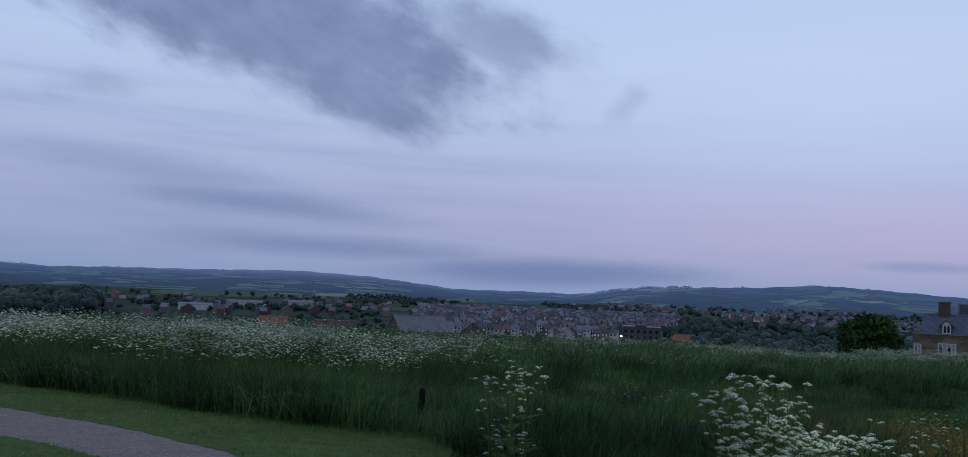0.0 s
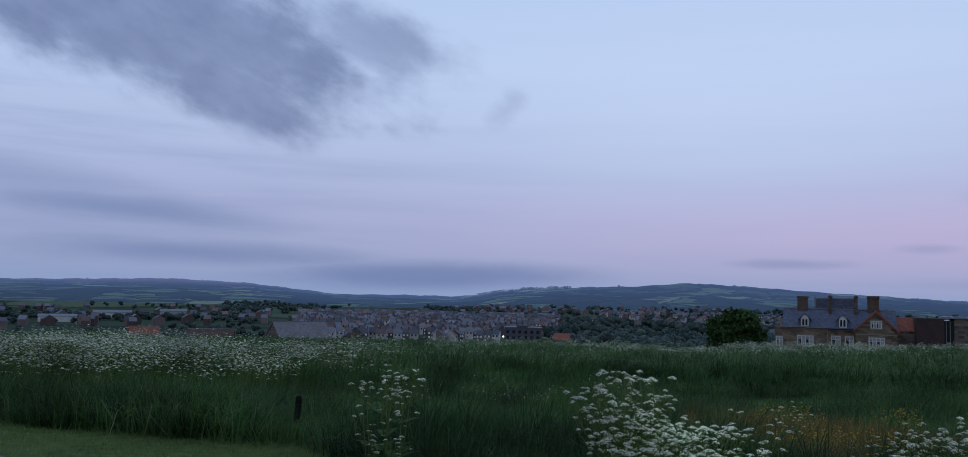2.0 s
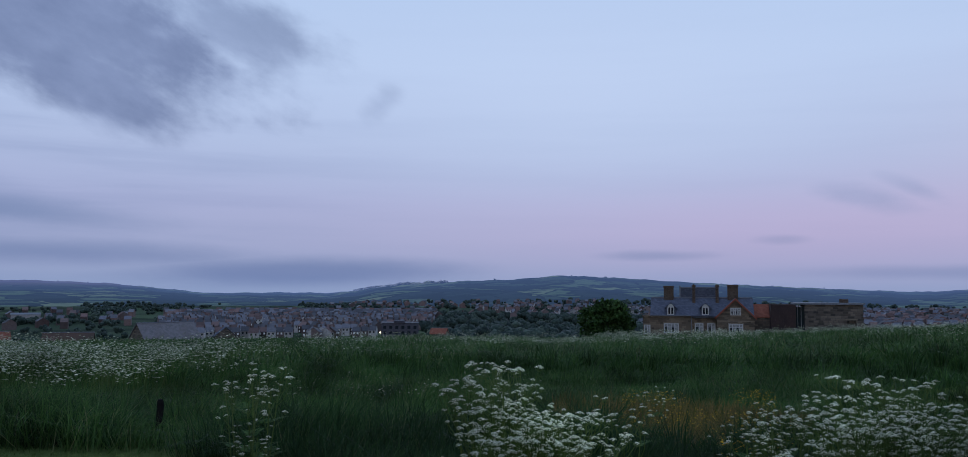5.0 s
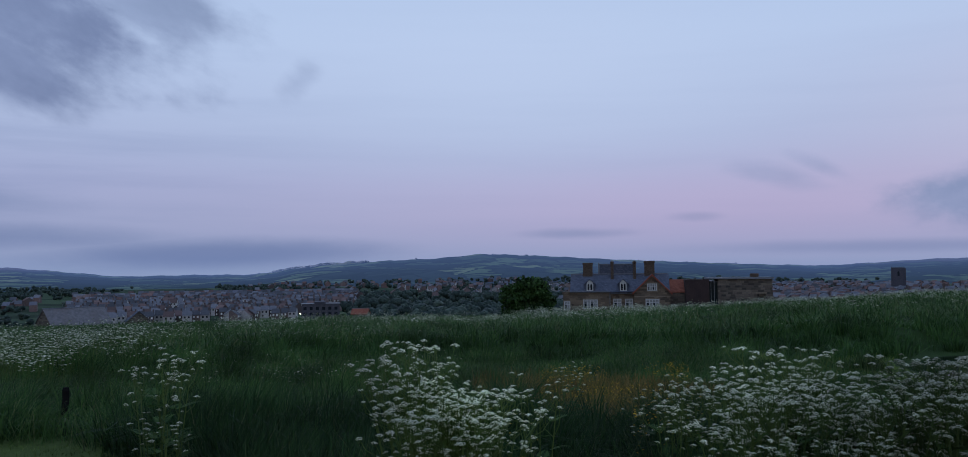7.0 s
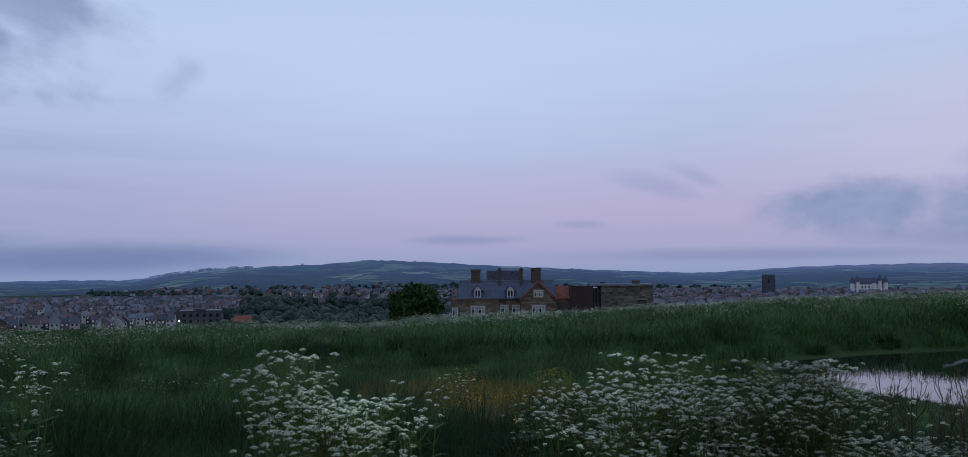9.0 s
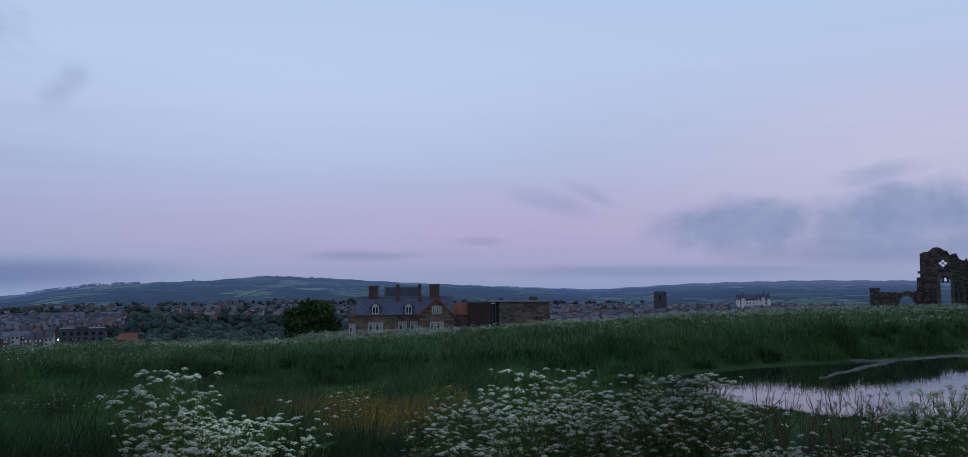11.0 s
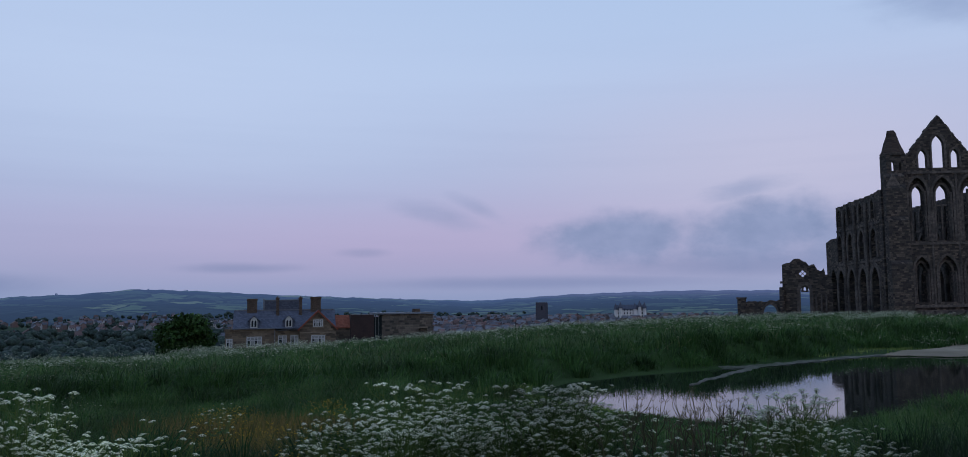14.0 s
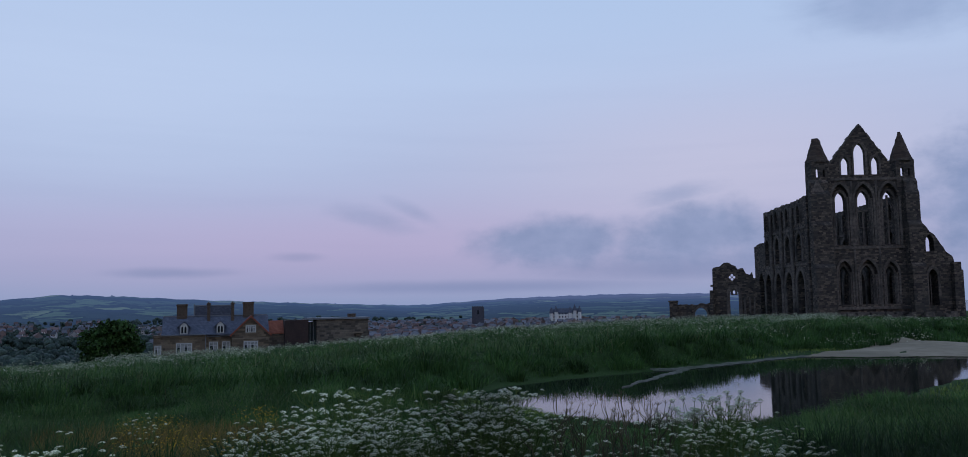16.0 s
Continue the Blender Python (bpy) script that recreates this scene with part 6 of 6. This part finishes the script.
for a0, d0, s in ((62.8, 6.2, 0.92), (63.8, 6.4, 1.0), (64.8, 6.3, 0.96), (66.4, 6.4, 0.82), (61.8, 5.9, 0.74), (68.6, 6.2, 0.72)):
    plant(drift.choice((0, 1, 4)), a0, d0, s)
for i in range(8):
    plant(drift.choice((1, 3, 4, 2)), 40 + i * 3.2 + drift.uniform(-1.2, 1.2), drift.uniform(4.5, 4.9), 0.66 + drift.uniform(-0.08, 0.06))
for a0, d0, s in ((-17.9, 14.2, 0.92), (-17.0, 14.6, 0.85), (-18.6, 14.8, 0.9)):
    plant(2, a0, d0, s)

# the short post at the path's edge
post = tagged(new("marker_post"), "short black wooden marker post in long grass", "post")
pp = at(-3.81, 9.5)
post.matrix_world = Matrix.Translation((pp.x, pp.y, ground_z(pp.x, pp.y) - 0.05)) @ Matrix.Rotation(radians(1.0), 4, "Y")
pb = prism((0, 0), 0.037, 0.035, 0, 0.50, 10, 3, 0.002, 2)
part("shaft", pb, M_BLACKWOOD, post)
part("cap", prism((0, 0), 0.036, 0.024, 0.5, 0.53, 10), M_BLACKWOOD, post)
part("waymark_disc", prism((0, -0.034), 0.014, 0.014, 0.20, 0.235, 8), M_LEAD, post)

# ---------------------------------------------------------------- trees


def crown_soup(centres, radii, per, leaf, seed):
    """Leaf pairs strewn through lumpy crowns."""
    rg = np.random.default_rng(seed)
    n = len(centres) * per
    c = np.repeat(np.asarray(centres), per, 0)
    rr = np.repeat(np.asarray(radii), per, 0)
    d = rg.normal(size=(n, 3))
    d /= np.linalg.norm(d, axis=1)[:, None]
    q = rg.uniform(0.35, 1.0, n) ** 0.6
    p = c + d * rr * q[:, None]
    s = np.repeat(np.asarray(radii)[:, 0], per) * leaf * rg.uniform(0.6, 1.4, n)
    a = rg.normal(size=(n, 3))
    a /= np.linalg.norm(a, axis=1)[:, None]
    b = np.cross(a, d + 0.6 * rg.normal(size=(n, 3)))
    b /= np.linalg.norm(b, axis=1)[:, None] + 1e-9
    a, b = a * s[:, None], b * s[:, None] * 0.7
    V = np.stack([p - a, p + b, p + a, p - b], 1).reshape(-1, 3)
    F = np.arange(n * 4).reshape(-1, 4)
    return V, F


def tree(azimuth, dist, z, wide, tall, seed, label, blobs=34, per=170):
    rg = random.Random(seed)
    t = tagged(new("tree"), label, "tree")
    t.matrix_world = Matrix.Translation(at(azimuth, dist, z))
    bm = bmesh.new()
    tube(bm, (0, 0, 0), (0.1, 0, tall * 0.35), 0.06 * wide, 0.045 * wide)
    cs, rs = [], []
    for i in range(blobs):
        a = rg.uniform(0, math.tau)
        v = rg.uniform(0.0, 1.0)
        rad_ = math.sqrt(max(0.05, 1 - (v * 1.35 - 0.45) ** 2)) * wide / 2 * rg.uniform(0.3, 0.86)
        c = (math.cos(a) * rad_, math.sin(a) * rad_, tall * (0.16 + 0.70 * v))
        cs.append(c)
        k = rg.uniform(0.13, 0.24) * wide
        rs.append((k, k, k * 0.72))
        tube(bm, (0.1, 0, tall * rg.uniform(0.18, 0.4)), c, 0.018 * wide, 0.005 * wide)
    part("trunk", bm, M_BARK, t)
    V, F = crown_soup(cs, rs, per, 0.15, seed)
    cr = soup("crown", V, F, M_LEAF)
    cr.parent = t
    return t


tree(24.15, 175, -8.8, 10.6, 8.6, 41, "broad dark-green tree beside the stone house", 60, 260)
tree(12.0, 260, -16.0, 6.5, 4.6, 42, "low dark bush at the field's edge", 16, 120)
tree(27.1, 190, -11.5, 5.0, 5.0, 43, "small tree beside the stone house", 14, 100)

wr = np.random.default_rng(17)
cs, rs = [], []


def woods(n, az0, az1, r0, r1, tall, thr, seed):
    for _ in range(n):
        a, r = wr.uniform(az0, az1), wr.uniform(r0, r1)
        p = at(a, r)
        if vnoise(np.array([p.x]), np.array([p.y]), 90.0, seed)[0] < thr:
            continue
        z = land_z(p.x, p.y)
        k = tall * wr.uniform(0.65, 1.25)
        for _ in range(3):
            w_ = k * wr.uniform(0.28, 0.5)
            cs.append((p.x + wr.uniform(-1, 1) * k * 0.32, p.y + wr.uniform(-1, 1) * k * 0.32, z + k * wr.uniform(0.3, 0.72)))
            rs.append((w_, w_, w_ * 0.85))


woods(520, 12.5, 28, 430, 950, 10, 0.25, 1)
woods(620, -9, 9, 1080, 1500, 6, 0.20, 2)
woods(260, -24, -7, 780, 1000, 6.5, 0.40, 8)
woods(110, -24, -7, 1000, 1350, 6, 0.48, 9)
woods(900, 8, 46, 950, 1650, 7.5, 0.34, 3)
woods(60, -24, -6, 560, 780, 5, 0.42, 4)
woods(190, -34, -24.5, 620, 900, 15, 0.12, 5)
woods(120, 38, 66, 1000, 1500, 5, 0.50, 6)
woods(150, -5, 13, 600, 1090, 5.5, 0.45, 7)
V, F = crown_soup(cs, rs, 26, 0.17, 5)
cores = np.asarray(cs)
n = len(cores)
lat, lon = 5, 7
dirs = [(0, 0, 1)] + [(math.cos(math.tau * j / lon + i) * math.sin(math.pi * i / lat), math.sin(math.tau * j / lon + i) * math.sin(math.pi * i / lat), math.cos(math.pi * i / lat)) for i in range(1, lat) for j in range(lon)] + [(0, 0, -1)]
CV = cores[:, None, :] + np.asarray(dirs)[None] * np.asarray(rs)[:, None, :] * wr.uniform(0.62, 1.05, (n, len(dirs), 1))
cf = [(0, 1 + j, 1 + (j + 1) % lon) for j in range(lon)]
for i in range(lat - 2):
    for j in range(lon):
        a0, b0 = 1 + i * lon + j, 1 + i * lon + (j + 1) % lon
        cf += [(a0, a0 + lon, b0), (b0, a0 + lon, b0 + lon)]
last = len(dirs) - 1
cf += [(last, last - lon + (j + 1) % lon, last - lon + j) for j in range(lon)]
CF = (np.asarray(cf)[None] + (np.arange(n) * len(dirs))[:, None, None]).reshape(-1, 3)
tri = np.concatenate([F[:, [0, 1, 2]], F[:, [0, 2, 3]]], 0)
V, F = np.concatenate([V, CV.reshape(-1, 3)], 0), np.concatenate([tri, CF + len(V)], 0)
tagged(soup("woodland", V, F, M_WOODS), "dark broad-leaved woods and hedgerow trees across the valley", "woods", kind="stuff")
cs, rs = [], []
for a in np.concatenate([np.arange(7.5, 13.5, 0.13), np.arange(-31, -28, 0.16), wr.uniform(14, 40, 8), wr.uniform(-28, -8, 5)]):
    crest = np.interp(a, [-40, -2, 2, 6, 9, 36, 42, 80], [4300, 4400, 4800, 4800, 3300, 3400, 4300, 4500]) - 30
    p = at(a, crest)
    z = float(hill_height(np.array([p.x]), np.array([p.y]))[0])
    k = wr.uniform(5, 13) if 7 < a < 14 else wr.uniform(4, 7)
    cs.append((p.x, p.y, z + k * 0.25))
    rs.append((k * 0.9, k * 0.9, k * 0.6))
V, F = crown_soup(cs, rs, 40, 0.25, 6)
# ridge trees share the hills' material, haze emission included
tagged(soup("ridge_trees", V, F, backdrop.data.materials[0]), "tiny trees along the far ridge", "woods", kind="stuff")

# ---------------------------------------------------------------- the town
M_ROOF_GREY = speckled("grey_slate_roofs", (0.066, 0.068, 0.088), (0.115, 0.116, 0.142), 0.8, 0.6, (0.088, 0.084, 0.098), vary=0.6)
M_ROOF_RED = speckled("red_tile_roofs", (0.12, 0.055, 0.045), (0.18, 0.085, 0.07), 0.8, 0.8, (0.10, 0.06, 0.055), vary=0.3)
M_BRICK_TOWN = speckled("red_brick_walls", (0.10, 0.062, 0.055), (0.15, 0.092, 0.08), 1.0, 0.9, (0.13, 0.095, 0.09), vary=0.55)
M_RENDER = speckled("pale_rendered_walls", (0.32, 0.30, 0.285), (0.48, 0.46, 0.44), 0.6, 0.9, (0.20, 0.185, 0.18), vary=0.3)


def town_house(wall_mat, roof_mat, wide, deep, eave, ridge, label):
    hs = tagged(new("town_house"), label, "house", "houses of the town")
    h = wide / 2
    wl = bmesh.new()
    vs = [[wl.verts.new((x, q, z)) for q, z in ((0, -6), (deep, -6), (deep, eave), (deep / 2, ridge), (0, eave))] for x in (-h, h)]
    wl.faces.new(vs[0])
    wl.faces.new(vs[1][::-1])
    for i in range(5):
        wl.faces.new((vs[0][i], vs[1][i], vs[1][(i + 1) % 5], vs[0][(i + 1) % 5]))
    bmesh.ops.recalc_face_normals(wl, faces=wl.faces)
    part("wall", wl, wall_mat, hs)
    rf = bmesh.new()
    rows = [[rf.verts.new((x, q, z)) for q, z in ((-0.4, eave - 0.15), (deep / 2, ridge + 0.2), (deep + 0.4, eave - 0.15), (deep / 2, ridge + 0.05))] for x in (-h - 0.1, h + 0.1)]
    for i in range(4):
        rf.faces.new((rows[0][i], rows[1][i], rows[1][(i + 1) % 4], rows[0][(i + 1) % 4]))
    rf.faces.new(rows[0])
    rf.faces.new(rows[1][::-1])
    bmesh.ops.recalc_face_normals(rf, faces=rf.faces)
    part("roof", rf, roof_mat, hs)
    part("chimney", boxes((h - 0.9, h, deep / 2 - 0.6, deep / 2 + 0.6, ridge - 0.6, ridge + 1.5)), M_BRICK_TOWN, hs)
    for x, z in ((-h * 0.45, eave - 1.9), (h * 0.45, eave - 1.9), (-h * 0.45, eave - 4.6)):
        part("window", boxes((x - 0.55, x + 0.55, -0.06, -0.004, z, z + 1.3)), M_WHITE if wall_mat is M_BRICK_TOWN else M_PANE, hs)
    return hs


kinds = [town_house(M_BRICK_TOWN, M_ROOF_GREY, 5.4, 9, 5.6, 8.4, "brick terraced house with a grey slate roof"), town_house(M_RENDER, M_ROOF_GREY, 5.6, 9, 5.8, 8.8, "pale rendered town house with a slate roof"),
         town_house(M_BRICK_TOWN, M_ROOF_RED, 6.0, 9, 5.4, 8.4, "brick town house with a red tile roof"), town_house(M_RENDER, M_ROOF_RED, 6.4, 9, 5.2, 8.2, "pale town house with a red tile roof")]
placed = [False] * 4
rest = {"wall": [], "roof": [], "red": []}
made_houses = 0


def settle(kind, azimuth, dist, turn, cap=230):
    global made_houses
    p = at(azimuth, dist)
    z = land_z(p.x, p.y)
    m = Matrix.Translation((p.x, p.y, z)) @ Matrix.Rotation(-radians(azimuth + turn), 4, "Z")
    if made_houses < cap:
        made_houses += 1
        if not placed[kind]:
            placed[kind] = True
            kinds[kind].matrix_basis = m
        else:
            copy_thing(kinds[kind], m)
    else:
        rest["red" if kind > 1 else "roof"].append(m)


tr_ = random.Random(3)
for r in (600, 640, 690, 735, 785, 830, 880, 925, 975, 1020, 1075):        # terraces on the slope across the harbour
    a = -4.5 + tr_.uniform(0, 0.6)
    end = 12.8 if r > 700 else 9.0
    turn = tr_.uniform(-14, 14)
    while a < end:
        if tr_.random() < 0.05:
            turn = tr_.choice((-60, -14, 8, 14, 35, 80))
            a += tr_.uniform(0.3, 0.9)
        kind = tr_.choices((0, 1, 2, 3), (5, 3, 1.6, 0.7))[0]
        if tr_.random() > 0.06:
            settle(kind, a, r + tr_.uniform(-9, 9), turn + tr_.uniform(-6, 6))
        a += math.degrees(5.7 * max(0.5, math.cos(radians(turn))) / r)
for n, a0, a1, r0, r1 in ((70, 14, 28, 900, 1350), (90, 6, 24, 1150, 1600), (60, -30, -6, 700, 1150), (240, 26, 45, 700, 1300), (850, 38, 63, 800, 1300)):
    for _ in range(n):
        settle(tr_.choices((0, 1, 2, 3), (4, 2.4, 2.4, 1.0))[0], tr_.uniform(a0, a1), tr_.uniform(r0, r1), tr_.choice((-10, 5, 15, 70)), 290)


def joined(ms, name, roof_mat, label):
    """The houses too far off to pick apart, walls and roofs in two meshes."""
    wv, wf, rv, rf = [], [], [], []
    for m in ms:
        w0, r0 = len(wv), len(rv)
        wv += [m @ Vector(v) for v in ((-2.9, 0, -6), (2.9, 0, -6), (2.9, 9, -6), (-2.9, 9, -6), (-2.9, 0, 5.6), (2.9, 0, 5.6), (2.9, 9, 5.6), (-2.9, 9, 5.6), (-2.9, 4.5, 8.4), (2.9, 4.5, 8.4))]
        wf += [[w0 + i for i in f] for f in ((0, 1, 5, 4), (2, 3, 7, 6), (3, 0, 4, 7), (1, 2, 6, 5), (4, 8, 7, 7), (5, 6, 9, 9))]
        rv += [m @ Vector(v) for v in ((-3, -0.4, 5.5), (3, -0.4, 5.5), (3, 4.5, 8.6), (-3, 4.5, 8.6), (-3, 9.4, 5.5), (3, 9.4, 5.5))]
        rf += [[r0 + i for i in f] for f in ((0, 1, 2, 3), (3, 2, 5, 4))]
    for nm, vv, ff, mt in ((name + "_walls", wv, wf, M_BRICK_TOWN), (name + "_roofs", rv, rf, roof_mat)):
        me = bpy.data.meshes.new(nm)
        me.from_pydata([tuple(v) for v in vv], [], [list(dict.fromkeys(f)) for f in ff])
        me.materials.append(mt)
        tagged(new(nm, me), label, "houses", kind="stuff")


if rest["roof"]:
    joined(rest["roof"], "far_houses", M_ROOF_GREY, "crowded far town houses under slate")
if rest["red"]:
    joined(rest["red"], "far_red_houses", M_ROOF_RED, "far town houses under red tiles")

# single landmarks
M_DARKBRICK = speckled("dark_blue_brick", (0.05, 0.05, 0.065), (0.08, 0.078, 0.095), 0.7, 0.8)
flats = tagged(new("apartment_block"), "dark flat-roofed block with pale window bands", "building")
flats.matrix_world = Matrix.Translation(at(10.5, 560, -34)) @ Matrix.Rotation(-radians(10.5), 4, "Z")
part("wall", boxes((-12, 12, 0, 12, 0, 14.0), (-4, 3, -1, 12, 14.002, 15.5)), M_DARKBRICK, flats)
for i in range(6):
    for k in range(3):
        part("window", boxes((-10.8 + i * 3.9, -8.9 + i * 3.9, -0.08, -0.004, 3.0 + k * 3.6, 5.0 + k * 3.6)), M_PANE, flats)
part("roof_edge", boxes((-12.3, 12.3, -0.3, 12.3, 14.0, 14.35)), M_LEAD, flats)
M_LAMP = bpy.data.materials.new("lit_lamp")
M_LAMP.use_nodes = True
kl = Nodes(M_LAMP.node_tree)
em = kl.add("ShaderNodeEmission", Color=(1.0, 0.80, 0.5, 1), Strength=9.0)
kl.l.new(em.outputs[0], kl.add("ShaderNodeOutputMaterial").inputs[0])
for a, e_, r in ((10.65, -1.74, 880), (9.2, -2.82, 540)):
    lamp = tagged(new("street_lamp"), "lit street lamp in the town", "lamp", "street lamps")
    z = EYE + r * math.tan(radians(e_))
    base = at(a, r, 0)
    g = ground_z(base.x, base.y)
    lamp.matrix_world = Matrix.Translation((base.x, base.y, g))
    part("pole", prism((0, 0), 0.12, 0.08, 0, z - g - 0.5, 8), M_LEAD, lamp)
    part("lantern", prism((0, 0), 0.42, 0.32, z - g - 0.35, z - g + 0.35, 8), M_LAMP, lamp, "glowing lantern")
tower = tagged(new("church_tower"), "square dark stone church tower above the roofs", "tower")
tower.matrix_world = Matrix.Translation(at(47.1, 1100, -24)) @ Matrix.Rotation(-radians(47.1), 4, "Z")
part("wall", boxes((-7.6, 7.6, 0, 14, 0, 22.6)), M_DARKBRICK, tower)
for x in (-7.8, 6.6):
    part("buttress", boxes((x, x + 1.2, -0.6, 0.0, 0, 21)), M_DARKBRICK, tower)
for x in np.arange(-7.5, 7, 2.1):
    part("merlon", boxes((x, x + 1.2, 0, 0.8, 22.602, 23.7)), M_DARKBRICK, tower)
part("belfry_window", slab(lancet(0, 13, 17, 2.2), [], -0.1, -0.004), M_PANE, tower)
hotel = tagged(new("turreted_hotel"), "pale hotel with a row of dark pointed turrets", "building")
hotel.matrix_world = Matrix.Translation(at(52.9, 1200, -26)) @ Matrix.Rotation(-radians(52.9), 4, "Z")
part("wall", boxes((-20, 20, 0, 16, 0, 13.0)), M_PALE, hotel)
part("roof", gable_roof(-20, 20, 0, 16, 13.0 - HB, 20 - HB, "x", 0.4), M_SLATE, hotel)
for x, top in ((-19.5, 13.5), (-13.0, 15.5), (6.5, 14.0), (13.0, 17.0), (19.5, 15.0)):
    part("turret", prism((x, -0.3), 2.6, 2.6, 0, top, 8), M_PALE, hotel)
    part("turret_spire", prism((x, -0.3), 3.9, 0.3, top, top + 8.5, 8), M_SLATE, hotel)
for i in range(9):
    for k in range(3):
        part("window", boxes((-16.5 + i * 4, -15 + i * 4, -0.1, -0.004, 3 + k * 4.4, 5.4 + k * 4.4)), M_PANE, hotel)
for a, r, w_, d_, top in ((-15.5, 900, 34, 12, 6.0), (-18.5, 820, 30, 14, 5.0), (-12.0, 960, 26, 12, 6.0)):
    shed = tagged(new("long_shed"), "long low shed with a pale flat roof", "building", "sheds in the valley")
    p = at(a, r)
    shed.matrix_world = Matrix.Translation((p.x, p.y, ground_z(p.x, p.y))) @ Matrix.Rotation(-radians(a), 4, "Z")
    part("wall", boxes((-w_ / 2, w_ / 2, 0, d_, -3, top)), M_RENDER, shed)
    part("roof", gable_roof(-w_ / 2, w_ / 2, 0, d_, top - HB, top + 1.6 - HB, "x", 0.4), M_LEAD, shed)
